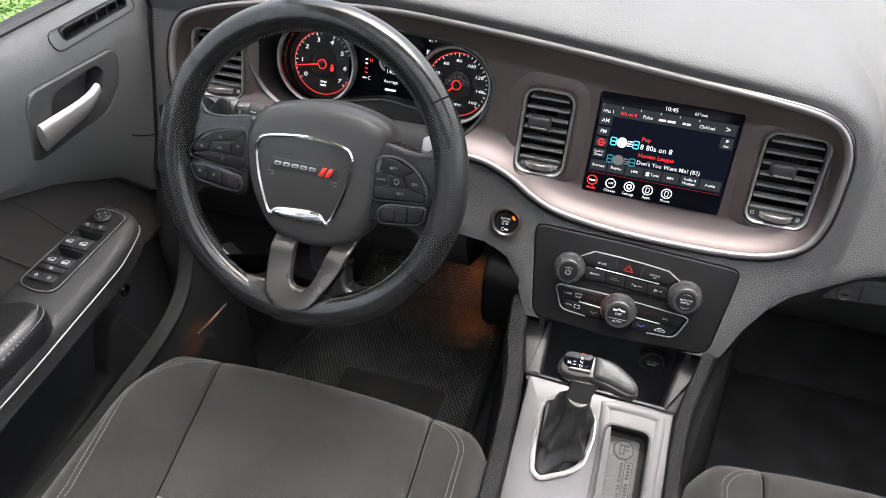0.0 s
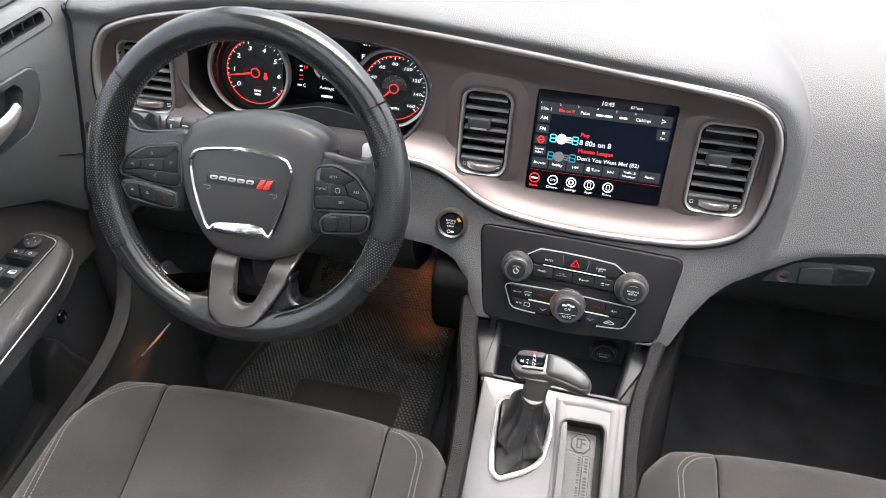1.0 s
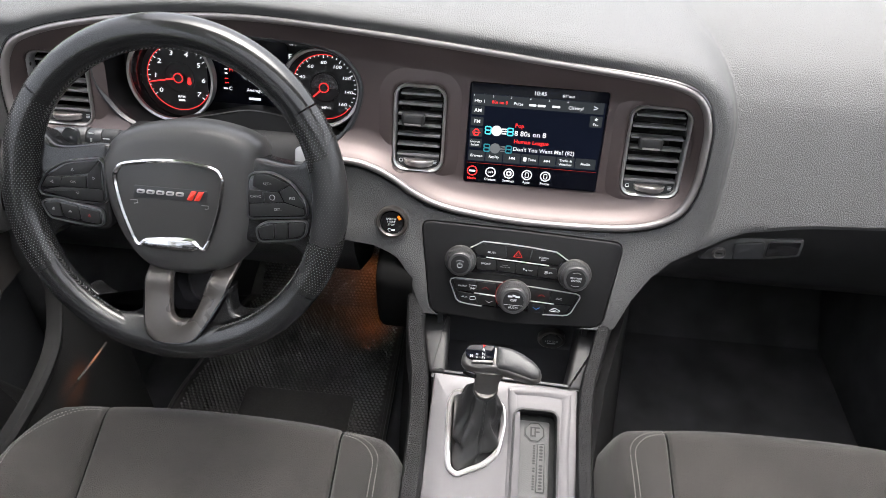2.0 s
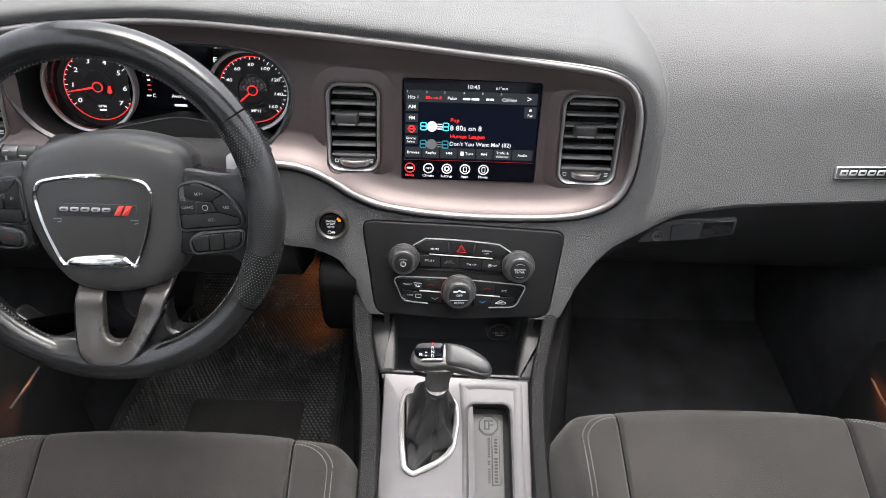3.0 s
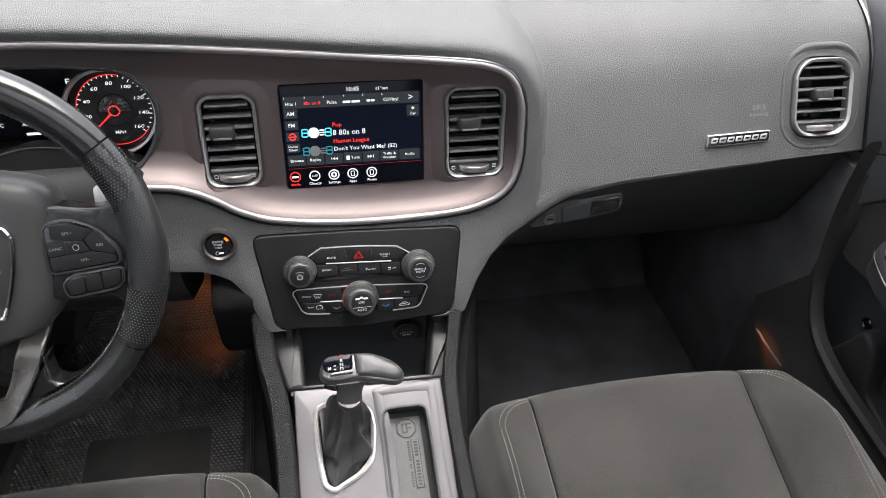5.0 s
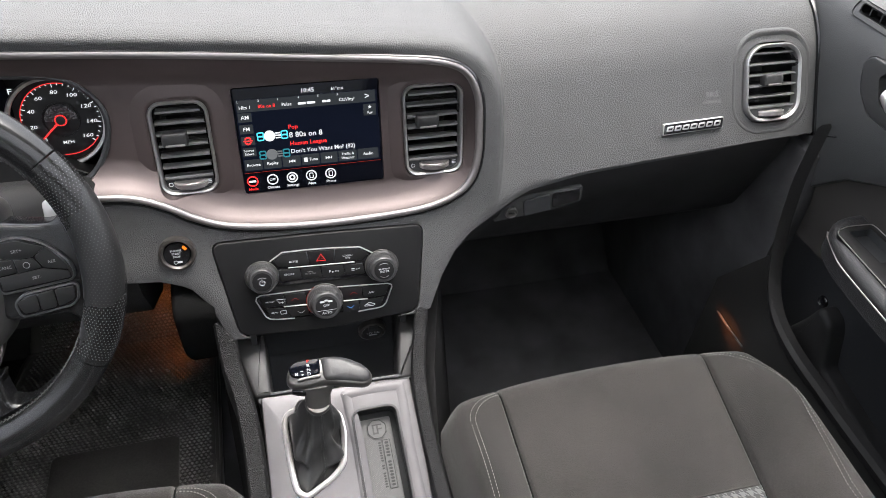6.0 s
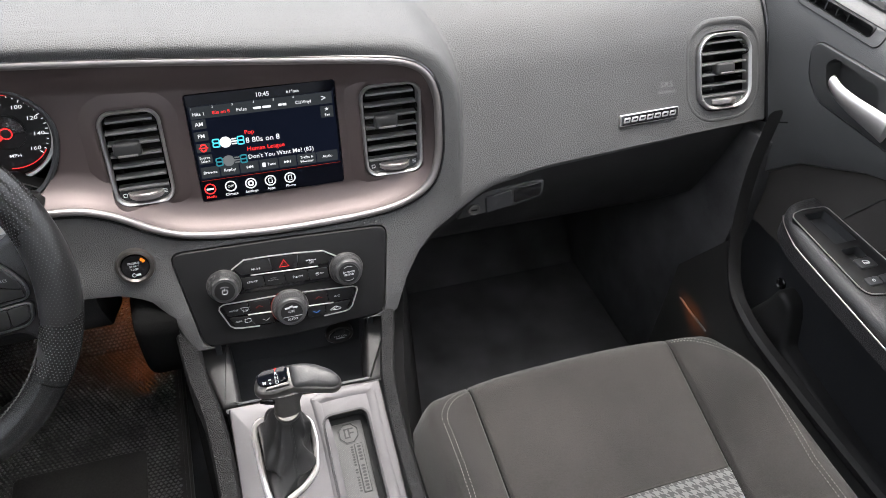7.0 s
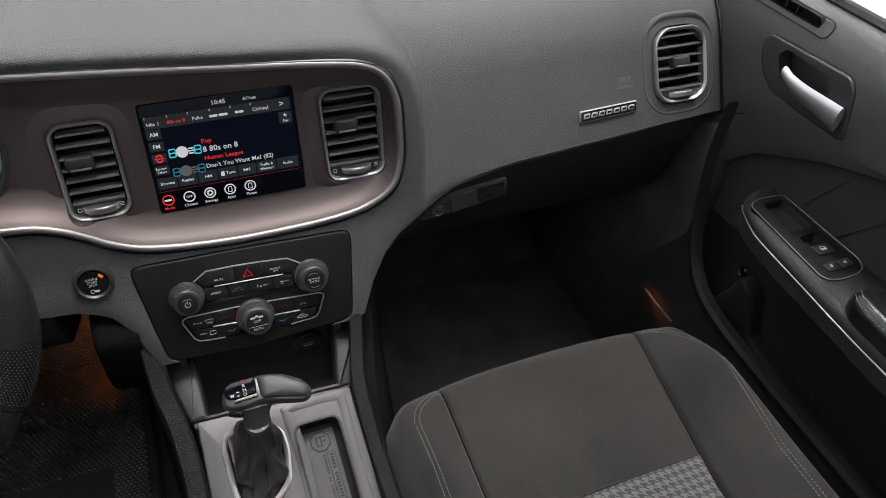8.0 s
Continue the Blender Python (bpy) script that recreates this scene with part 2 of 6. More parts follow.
def slab(pts, w0, w1, r=0.0, m=None, n=3, bm=None):
    """A plate of that outline from w0 to w1 with its outer edge rounded by r."""
    own = bm is None
    bm = bmesh.new() if own else bm
    pts = ccw([Vector(p) for p in pts])
    loops = [[(p.x, p.y, w0) for p in pts]]
    if r:
        for j in range(n + 1):
            a = radians(90 * j / n)
            loops.append([(p.x, p.y, w1 - r + r * math.sin(a)) for p in inset(pts, r * (1 - math.cos(a)))])
    else:
        loops.append([(p.x, p.y, w1) for p in pts])
    start = len(bm.verts)
    rings(bm, loops)
    if m is not None:
        bm.verts.ensure_lookup_table()
        bmesh.ops.transform(bm, matrix=m, verts=bm.verts[start:])
    return bm


def sweep(path, profile, closed=True, up=(0, 0, 1), m=None, bm=None):
    """A profile (out, up) carried along a path; 'out' is to the right of the way."""
    bm = bmesh.new() if bm is None else bm
    start = len(bm.verts)
    path = [Vector(p) if len(p) == 3 else Vector((p[0], p[1], 0)) for p in path]
    up, k, loops = Vector(up), len(path), []
    for i, p in enumerate(path):
        a, b = (path[i - 1], path[(i + 1) % k]) if closed else (path[max(i - 1, 0)], path[min(i + 1, k - 1)])
        side = (b - a).cross(up).normalized()
        loops.append([p + side * s + up * h for s, h in profile])
    if closed:
        loops.append(loops[0])
    rings(bm, loops, cap0=not closed, cap1=not closed)
    if closed:
        bmesh.ops.remove_doubles(bm, verts=bm.verts[start:], dist=1e-7)
    if m is not None:
        bm.verts.ensure_lookup_table()
        bmesh.ops.transform(bm, matrix=m, verts=bm.verts[start:])
    return bm


def tube(path, r, n=8, closed=False, m=None, bm=None, flat=1.0):
    """A round bar along a path; r is one radius or one for each point."""
    bm = bmesh.new() if bm is None else bm
    path = [Vector(p) if len(p) == 3 else Vector((p[0], p[1], 0)) for p in path]
    k, loops, side = len(path), [], None
    for i, p in enumerate(path):
        a, b = (path[i - 1], path[(i + 1) % k]) if closed else (path[max(i - 1, 0)], path[min(i + 1, k - 1)])
        t = (b - a).normalized()
        if side is None:
            side = t.orthogonal().normalized()
        side = (side - t * side.dot(t)).normalized()
        other = t.cross(side)
        rad = r[i] if isinstance(r, (list, tuple)) else r
        loops.append([p + (side * math.cos(q) + other * math.sin(q) * flat) * rad for q in (2 * math.pi * j / n for j in range(n))])
    start = len(bm.verts)
    if closed:
        vs = [[bm.verts.new(p) for p in loop] for loop in loops]
        for i in range(k):
            a, b = vs[i], vs[(i + 1) % k]
            for j in range(n):
                bm.faces.new((a[j], a[(j + 1) % n], b[(j + 1) % n], b[j]))
    else:
        rings(bm, loops)
    if m is not None:
        bm.verts.ensure_lookup_table()
        bmesh.ops.transform(bm, matrix=m, verts=bm.verts[start:])
    return bm


def lathe(profile, n=40, m=None, bm=None):
    """A turned body about z from (radius, height) pairs."""
    bm = bmesh.new() if bm is None else bm
    start = len(bm.verts)
    rings(bm, [[(r * math.cos(2 * math.pi * j / n), r * math.sin(2 * math.pi * j / n), z) for j in range(n)] for r, z in profile])
    if m is not None:
        bm.verts.ensure_lookup_table()
        bmesh.ops.transform(bm, matrix=m, verts=bm.verts[start:])
    return bm


def block(sx, sy, sz, r=0.003, m=None, seg=2):
    """A box about the origin with rounded edges."""
    bm = bmesh.new()
    bmesh.ops.create_cube(bm, size=1.0)
    bmesh.ops.scale(bm, vec=(sx, sy, sz), verts=bm.verts)
    if r:
        bmesh.ops.bevel(bm, geom=bm.edges[:], offset=min(r, 0.45 * min(sx, sy, sz)), segments=seg, affect="EDGES", profile=0.5)
    if m is not None:
        bmesh.ops.transform(bm, matrix=m, verts=bm.verts)
    return bm


def cut(bm, *cutters):
    """The body less the cutters."""
    def solid(b):
        bmesh.ops.recalc_face_normals(b, faces=b.faces)
        me = bpy.data.meshes.new("cutting")
        b.to_mesh(me)
        b.free()
        return new("cutting", me)

    body = solid(bm)
    tools = [solid(c) for c in cutters]
    for c in tools:
        mod = body.modifiers.new("cut", "BOOLEAN")
        mod.operation, mod.solver, mod.object = "DIFFERENCE", "EXACT", c
    made = bpy.data.meshes.new_from_object(body.evaluated_get(bpy.context.evaluated_depsgraph_get()))
    out = bmesh.new()
    out.from_mesh(made)
    for o in (body, *tools):
        me = o.data
        bpy.data.objects.remove(o)
        bpy.data.meshes.remove(me)
    bpy.data.meshes.remove(made)
    return out


def text_bm(body, size, m, align="CENTER", thick=0.0, squash=1.0, shear=0.0, bold=0.006):
    """Lettering as a mesh in the built-in font; size is the height of a capital."""
    cu = bpy.data.curves.new("lettering", "FONT")
    cu.body, cu.size, cu.align_x, cu.align_y, cu.extrude, cu.shear = body, size / 0.69, align, "CENTER", thick, shear
    cu.resolution_u, cu.offset = 2, size * bold
    ob = new("lettering", cu)
    me = bpy.data.meshes.new_from_object(ob.evaluated_get(bpy.context.evaluated_depsgraph_get()))
    bm = bmesh.new()
    bm.from_mesh(me)
    bpy.data.objects.remove(ob)
    bpy.data.curves.remove(cu)
    bpy.data.meshes.remove(me)
    bmesh.ops.transform(bm, matrix=m @ Matrix.Diagonal((squash, 1, 1, 1)), verts=bm.verts)
    return bm


def joined(*bms):
    out = bmesh.new()
    for b in bms:
        me = bpy.data.meshes.new("join")
        b.to_mesh(me)
        b.free()
        out.from_mesh(me)
        bpy.data.meshes.remove(me)
    return out


def thing(name, base, label, category, group="", kind=""):
    ob = new(name)
    ob.empty_display_size = 0.05
    ob.location = base
    ob["base"] = tuple(base)
    return tagged(ob, label, category, group, kind)


def part(name, bm, material, parent=None, label="", angle=38, keep=False):
    """One mesh object from a bmesh in world places, under a thing or a part."""
    top = parent
    while top is not None and top.parent is not None:
        top = top.parent
    if top is not None and "base" in top:
        bmesh.ops.translate(bm, vec=-Vector(top["base"]), verts=bm.verts)
    if not keep:
        bmesh.ops.recalc_face_normals(bm, faces=bm.faces)
    me = bpy.data.meshes.new(name)
    bm.to_mesh(me)
    bm.free()
    me.polygons.foreach_set("use_smooth", [True] * len(me.polygons))
    me.set_sharp_from_angle(angle=radians(angle))
    me.materials.append(material)
    ob = new(name, me)
    ob.parent = parent
    if label:
        ob["label"] = label
    return ob


def at(m, u, v, w=0.0, turn=0.0):
    return m @ pose(u, v, w, 0, 0, turn)


def bars(spots, h, m):
    """Plain bars (u, v, width) that stand in for small print."""
    bm = bmesh.new()
    for u, v, wide in spots:
        slab(rrect(wide, h, h * 0.2, u, v, 1), 0, 0.0003, m=m, bm=bm)
    return bm


# ---- the car's shell and floor ----
def plain(name, bm, material, label, category, kind="structure"):
    return tagged(part(name, bm, material, None), label, category, kind=kind)


def box_between(lo, hi, r=0.004):
    c = [(a + b) / 2 for a, b in zip(lo, hi)]
    return block(*(b - a for a, b in zip(lo, hi)), r, pose(*c))


plain("floor", box_between((-0.80, -1.95, -0.05), (0.80, 0.62, 0.0)), CARPET, "black carpeted car floor", "floor")
toe = bmesh.new()
rings(toe, [[(x, 0.36, 0.0), (x, 0.62, 0.26), (x, 0.66, 0.62), (x, 0.72, 0.62), (x, 0.72, -0.05), (x, 0.36, -0.05)] for x in (-0.80, 0.80)])
plain("toe_board", toe, CARPET, "black carpeted sloping toe board under the dash", "toe board")
# Roof opening is invented: it lets sky light down on the seats and wheel.
roof = cut(box_between((-0.66, -1.75, 1.30), (0.66, -0.15, 1.34), 0.015), box_between((-0.46, -0.92, 1.2), (0.46, -0.38, 1.4), 0.03))
plain("ceiling", roof, HEADLINER, "light grey cloth headliner round an added opening for light", "ceiling")
SUNGLASS = bpy.data.materials.new("clear_glass")
SUNGLASS.use_nodes = True
sg = SUNGLASS.node_tree.nodes["Principled BSDF"]
sg.inputs["Transmission Weight"].default_value, sg.inputs["Roughness"].default_value, sg.inputs["IOR"].default_value = 1.0, 0.0, 1.03
# Unseen pane that covers the added opening.
sunroof = tagged(part("sunroof", box_between((-0.47, -0.93, 1.342), (0.47, -0.37, 1.347), 0.002), SUNGLASS), "clear pane over the added roof opening, unseen", "sunroof", kind="structure")
sunroof.visible_shadow = False
# Unseen closing wall, made tall to keep rear light off the dash.
plain("rear_light_block", box_between((-0.78, -2.0, 0.0), (0.78, -1.95, 1.10)), TRIM, "plain dark unseen wall that closes the rear and cuts its light", "wall")
for side in (-1, 1):
    lean = [(side * 0.735, 0.60, 0.84), (side * 0.70, 0.30, 1.06), (side * 0.665, -0.15, 1.31)]
    plain("pillar", tube(spline(lean, 6, False), 0.035, 10), HEADLINER, "grey trimmed windscreen pillar", "pillar")
    plain("pillar", tube([(side * 0.76, -0.98, 0.80), (side * 0.665, -1.02, 1.31)], 0.045, 10), HEADLINER, "grey trimmed door pillar", "pillar")
    plain("pillar", tube([(side * 0.74, -1.95, 0.86), (side * 0.62, -1.6, 1.32)], 0.06, 10), HEADLINER, "grey trimmed rear pillar", "pillar")
    plain("wall_side", box_between((side * 0.80 - 0.02, -1.97, -0.05), (side * 0.80 + 0.02, -0.98, 0.84)), TRIM, "plain dark rear side panel", "wall")
    # Unseen blocker, added to cut side light from behind the seats.
    plain("quarter_light_block", box_between((side * 0.735 - 0.035, -1.97, 0.84), (side * 0.735 + 0.035, -1.35, 1.28), 0.02), TRIM, "plain dark unseen panel that blocks light from the rear quarter", "wall")
    plain("wall_kick", box_between((side * 0.74 - 0.02, -0.06, 0.0), (side * 0.74 + 0.02, 0.66, 0.62)), KICK, "black kick panel beside the footwell", "kick panel")

# outside
gb = bmesh.new()
rings(gb, [[(math.cos(a) * r, math.sin(a) * r, -0.36 + h) for a in (2 * math.pi * i / 48 for i in range(48))] for r, h in ((1200, 0), (60, 0), (8, 0), (2.0, 0))], cap0=False)
GRASS = surface("mown_grass", (0.075, 0.15, 0.03), 0.9, grain=60, depth=1.0, cell="NOISE", mottle=0.55, blotch=2.5, spec=0.2)
CONCRETE = surface("pale_concrete", (0.42, 0.41, 0.39), 0.9, grain=120, depth=0.5, cell="NOISE", mottle=0.2, blotch=1.5, spec=0.2)
plain("pavement", box_between((1.0, -12, -0.40), (14, 14, -0.33), 0.01), CONCRETE, "pale concrete paving beside the car", "pavement")
plain("ground", gb, GRASS, "bright green grass beside the car", "ground")


def leafy_ground():
    """Low leaves scattered over the grass on the driver's side."""
    rnd = random.Random(4)
    bm = bmesh.new()
    for i in range(16000):
        x, y = rnd.uniform(-4.6, -2.2), rnd.uniform(0.8, 3.4)
        z, a, l, w = -0.36 + rnd.random() ** 2 * 0.16, rnd.uniform(0, 6.3), rnd.uniform(0.02, 0.05), rnd.uniform(0.006, 0.014)
        d, e = Vector((math.cos(a), math.sin(a), rnd.uniform(-0.2, 0.7))), Vector((-math.sin(a), math.cos(a), rnd.uniform(-0.3, 0.3)))
        p = Vector((x, y, z))
        bm.faces.new([bm.verts.new(q) for q in (p, p + d * l * 0.5 + e * w, p + d * l, p + d * l * 0.5 - e * w)])
    return bm


LEAF = surface("green_leaf", (0.10, 0.19, 0.035), 0.6, mottle=0.5, blotch=14)
tagged(part("grass", leafy_ground(), LEAF, keep=True), "low bright green weeds and grass outside the window", "grass", kind="stuff")


# ---- dashboard ----
HEM = [(-0.75, 0.56), (-0.25, 0.56), (-0.2, 0.556), (-0.17, 0.545), (-0.152, 0.525), (-0.1387, 0.496), (-0.128, 0.4775), (0.122, 0.4755), (0.1335, 0.4800), (0.1385, 0.49), (0.152, 0.517), (0.173, 0.546), (0.197, 0.567), (0.233, 0.5855), (0.262, 0.6), (0.286, 0.609), (0.363, 0.62), (0.48, 0.6265), (0.61, 0.6335), (0.75, 0.6400)]
SLOPE = [(0.043, 0.770), (0.067, 0.793), (0.10, 0.811), (0.145, 0.828), (0.21, 0.844), (0.30, 0.858), (0.45, 0.872), (0.62, 0.88)]
SLOPE = [tuple(p) for p in spline([(-0.0096, 0.680), (0.0234, 0.742)] + SLOPE, 8, False)[9:]]


def front_y(z):
    k = smooth01(0.565, 0.615, z)
    return (-0.083 + (z - 0.535) * 0.4245) * (1 - k) + ((z - 0.7067) * 0.268 - 0.0251) * k


RIM = [(0.1138, 0.0951), (0.1698, 0.0863), (0.1983, 0.0696), (0.212, 0.0392), (0.214, 0.0028), (0.212, -0.0414), (0.1992, -0.0767), (0.1678, -0.0983), (0.1158, -0.1091), (0.0186, -0.1116), (-0.0551, -0.1076), (-0.1135, -0.0988), (-0.1494, -0.0846), (-0.1769, -0.0674), (-0.2044, -0.0541), (-0.2382, -0.0468),
       (-0.3251, -0.0443), (-0.443, -0.0492), (-0.5903, -0.0581), (-0.6541, -0.0561), (-0.6816, -0.0394), (-0.6904, -0.005), (-0.6899, 0.0343), (-0.6806, 0.0657), (-0.658, 0.0873), (-0.5981, 0.1069), (-0.5019, 0.1231), (-0.3742, 0.1315), (-0.2466, 0.1261), (-0.1189, 0.1167), (0.0087, 0.105)]
rim = ccw(spline(RIM, 4))
LEAN = [(0.44, -0.1372), (0.742, 0.0234)] + [(z, y) for y, z in SLOPE] + [(0.93, 1.3)]
SWELL = [(0.0, 0.0), (0.018, 0.0), (0.022, 0.0012), (0.026, 0.0045), (0.0295, 0.0105), (0.033, 0.021), (0.0365, 0.038), (0.041, 0.068), (0.046, 0.112), (0.053, 0.185), (0.062, 0.295), (0.075, 0.47), (0.2, 2.5)]


def table(rows, x):
    return np.interp(x, [r[0] for r in rows], [r[1] for r in rows])


def step(a, b, x):
    k = np.clip((x - a) / (b - a), 0, 1)
    return k * k * (3 - 2 * k)


def beyond_rim(x, v):
    """How far a spot lies outside the bezel's outline, upwards and to the passenger's side."""
    px, pv = np.maximum(x, -0.655), np.maximum(v, -0.03)
    a = np.array([(p.x, p.y) for p in rim])
    b = np.roll(a, -1, 0)
    ex, ev = b[:, 0] - a[:, 0], b[:, 1] - a[:, 1]
    qx, qv = px[..., None] - a[:, 0], pv[..., None] - a[:, 1]
    t = np.clip((qx * ex + qv * ev) / (ex**2 + ev**2), 0, 1)
    far = np.sqrt(((qx - t * ex) ** 2 + (qv - t * ev) ** 2).min(-1))
    hit = (a[:, 1] > pv[..., None]) != (b[:, 1] > pv[..., None])
    cross = hit & (px[..., None] < ex * (pv[..., None] - a[:, 1]) / np.where(ev == 0, 1e-9, ev) + a[:, 0])
    return np.where(cross.sum(-1) % 2 == 1, 0.0, far)


def skin_y(x, z):
    """Depth of the dash skin: the bezel's pod in front of the leaning passenger side, blended softly."""
    lean = table(LEAN, z)
    k = step(0.565, 0.615, z)
    front = (-0.083 + (z - 0.535) * 0.4245) * (1 - k) + ((z - 0.7067) * 0.268 - 0.0251) * k
    d = beyond_rim(x, (z - 0.70) / 0.966)
    pod = np.minimum(front, 0.02) + table(SWELL, d) - 0.009 * step(0.0, 0.024, d) * step(0.21, 0.0, x)
    soft = 0.0005 + 0.022 * step(0.60, 0.68, z)
    h = np.maximum(soft - np.abs(lean - pod), 0) / soft
    return np.minimum(lean, pod) - h * h * soft / 4


def dash_sections(xs):
    xs = np.array(xs)
    zb = table(HEM, xs)
    first = skin_y(xs, zb)
    up = np.linspace(0, 1, 10)[:-1]
    marks = np.concatenate([np.zeros(9), np.linspace(0.66, 0.94, 92), np.linspace(0.955, 1.47, 20)])
    total = np.repeat(marks[None, :], len(xs), 0)
    total[:, :9] = (first + zb)[:, None] * (1 - up) + 0.66 * up
    x = np.repeat(xs[:, None], len(marks), 1)
    lo, hi = np.repeat(zb[:, None], len(marks), 1), np.full(total.shape, 0.93)
    for _ in range(26):
        z = (lo + hi) / 2
        low = skin_y(x, z) + z < total
        lo, hi = np.where(low, z, lo), np.where(low, hi, z)
    z = (lo + hi) / 2
    y = total - z
    out = []
    for i in range(len(xs)):
        pts = [(xs[i], first[i] + 0.004, zb[i])] + [(xs[i], y[i, q], z[i, q]) for q in range(1, len(marks))]
        out.append(pts + [(xs[i], 0.66, 0.60), (xs[i], 0.10, 0.60), (xs[i], front_y(zb[i]) + 0.035, zb[i] + 0.004)])
    return out


CLIMATE = round_poly([(-0.1375, 0.0665), (-0.010, 0.0638), (0.1315, 0.0580), (0.1155, -0.0625), (-0.010, -0.0695), (-0.1180, -0.0620)], 0.014)
PF = plane_at((0, -0.0415, 0.62), 28)
PVENT = dict(u=0.6570, v=0.1035, wide=0.091, high=0.109)

xs = [-0.717] + [-0.6953 + i * 0.0123 for i in range(43)] + [-0.168, -0.160, -0.152, -0.145, -0.1387, -0.133, -0.128, -0.09, -0.06, -0.03, 0.0, 0.03, 0.06, 0.09, 0.11, 0.126] + [0.1335 + i * 0.003 for i in range(44)] + [0.27 + i * 0.008 for i in range(10)] + [0.352 + i * 0.025 for i in range(15)] + [0.716, 0.752]
dash_bm = bmesh.new()
rings(dash_bm, dash_sections(xs))
dash_bm = cut(dash_bm, slab(rim, -0.13, 0.2, m=BZ), slab(inset(ccw(CLIMATE), -0.0015), -0.05, 0.06, m=CL),
              slab(rrect(PVENT["wide"] + 0.004, PVENT["high"] + 0.004, 0.032, PVENT["u"], PVENT["v"]), -0.05, 0.10, m=PF))
dashboard = thing("dashboard", (0.0, 0.05, 0.45), "soft-touch dark grey dashboard with a grained skin", "dashboard")
part("upper_pad", dash_bm, PAD, dashboard, "grained dark grey padded skin", 32)

for edge_line in dash_sections([-0.7175, 0.7325]):
    part("end_seam", tube([(p[0], p[1] - 0.002, p[2]) for p in edge_line[:101]], 0.0032, 6), PIANO, dashboard)

# bezel panel: dished in from the bright edge to a flat ground with openings
bz = bmesh.new()
loops = [[(p.x, p.y, -0.02) for p in rim]]


def dished(d):
    """The outline moved in by d: fully at top and bottom, less at the two ends."""
    k = len(rim)
    out = []
    for i, (p, q) in enumerate(zip(rim, inset(rim, d))):
        way = (rim[(i + 1) % k] - rim[i - 1]).normalized()
        out.append(p + (q - p) * (0.42 + 0.58 * abs(way.x) ** 0.8))
    return out


for d, w in ((0.0, 0.024), (0.004, 0.0275), (0.008, 0.0255), (0.014, 0.019), (0.021, 0.0115), (0.029, 0.0055), (0.037, 0.0015), (0.044, 0.0)):
    loops.append([(p.x, p.y, w) for p in dished(d)])
rings(bz, loops)
bmesh.ops.transform(bz, matrix=BZ, verts=bz.verts)
CLUSTER = spline([(-0.583, 0.045), (-0.563, -0.004), (-0.525, -0.030), (-0.47, -0.034), (-0.40, -0.030), (-0.34, -0.030), (-0.270, -0.031), (-0.2375, 0.000), (-0.2255, 0.0440), (-0.2400, 0.076), (-0.275, 0.0955), (-0.36, 0.102), (-0.46, 0.101), (-0.545, 0.088)], 5)
VENTS = [(-0.150, 0.0005, 0.068, 0.115, 0.0), (0.1555, -0.006, 0.078, 0.120, 0.04), (-0.628, 0.016, 0.082, 0.098, 0.0)]
bz = cut(bz, slab(CLUSTER, -0.05, 0.05, m=BZ), slab(rrect(0.1765, 0.1335, 0.004), -0.05, 0.05, m=BZ),
         *(slab(rrect(w, h, 0.017, u, v, 5, k), -0.05, 0.05, m=BZ) for u, v, w, h, k in VENTS))
panel = part("bezel_panel", bz, BEZEL, dashboard, "dark satin gunmetal bezel with a warm sheen", 40)
flat = panel.modifiers.new("even", "WEIGHTED_NORMAL")
flat.keep_sharp, flat.weight = True, 100
edge = [(0.0005, 0.018), (0.0005, 0.0275), (-0.0015, 0.0300), (-0.0055, 0.0300), (-0.0080, 0.0272), (-0.0085, 0.0225)]
for u, v, w, h, k in VENTS:
    collar = ccw(rrect(w + 0.016, h + 0.016, 0.024, u, v, 6, k))
    part("vent_collar", sweep(collar, [(0.014, -0.0006), (0.008, 0.0006), (0.002, 0.0018), (-0.003, 0.0026), (-0.0068, 0.0024), (-0.0088, -0.004)], True, m=BZ), BEZEL, dashboard, "softly raised gunmetal surround", 80)
# Solid black strip in place of the shaded gap outside the edging.
part("trim_gap", sweep(rim, [(0.0038, 0.012), (0.0038, 0.0268), (0.0004, 0.0290), (0.0004, 0.012)], True, m=BZ), PIANO, dashboard, "black strip drawn for the shadow gap", 60)
part("bezel_trim", sweep(rim, edge, True, m=BZ), EDGING, dashboard, "thin warm satin edging", 60)

# glove box and the lower knee panel
glove = bmesh.new()
rows = []
for x in [0.185 + i * 0.03 for i in range(18)]:
    zt = lerp_table(HEM, x) + 0.004
    rows.append([(x, front_y(zt) + 0.012, zt), (x, front_y(zt) + 0.018, zt - 0.03), (x, -0.010, zt - 0.07), (x, 0.03, 0.47), (x, 0.10, 0.40), (x, 0.14, 0.40), (x, 0.14, zt)])
rings(glove, rows)
glove_box = thing("glove_box", (0.45, 0.05, 0.40), "black closed glove box under the dashboard", "glove box")
part("lid", glove, SILLSKIN, glove_box)
GL = plane_at((0, -0.036, 0.58), 5)
LATCH = round_poly([(0.2390, -0.0245), (0.2520, -0.0020), (0.2680, 0.0090), (0.2881, 0.0150), (0.3690, 0.0195), (0.3690, -0.0070), (0.3223, -0.0165)], 0.005)
part("latch_bezel", slab(LATCH, -0.01, 0.0015, 0.001, GL), PLATESKIN, glove_box, "smooth black latch surround")
part("latch_button", slab(round_poly([(0.2830, -0.0190), (0.2800, 0.0065), (0.3190, 0.0125), (0.3220, -0.0130)], 0.004), 0.0015, 0.0045, 0.0012, GL), SMOOTH, glove_box)
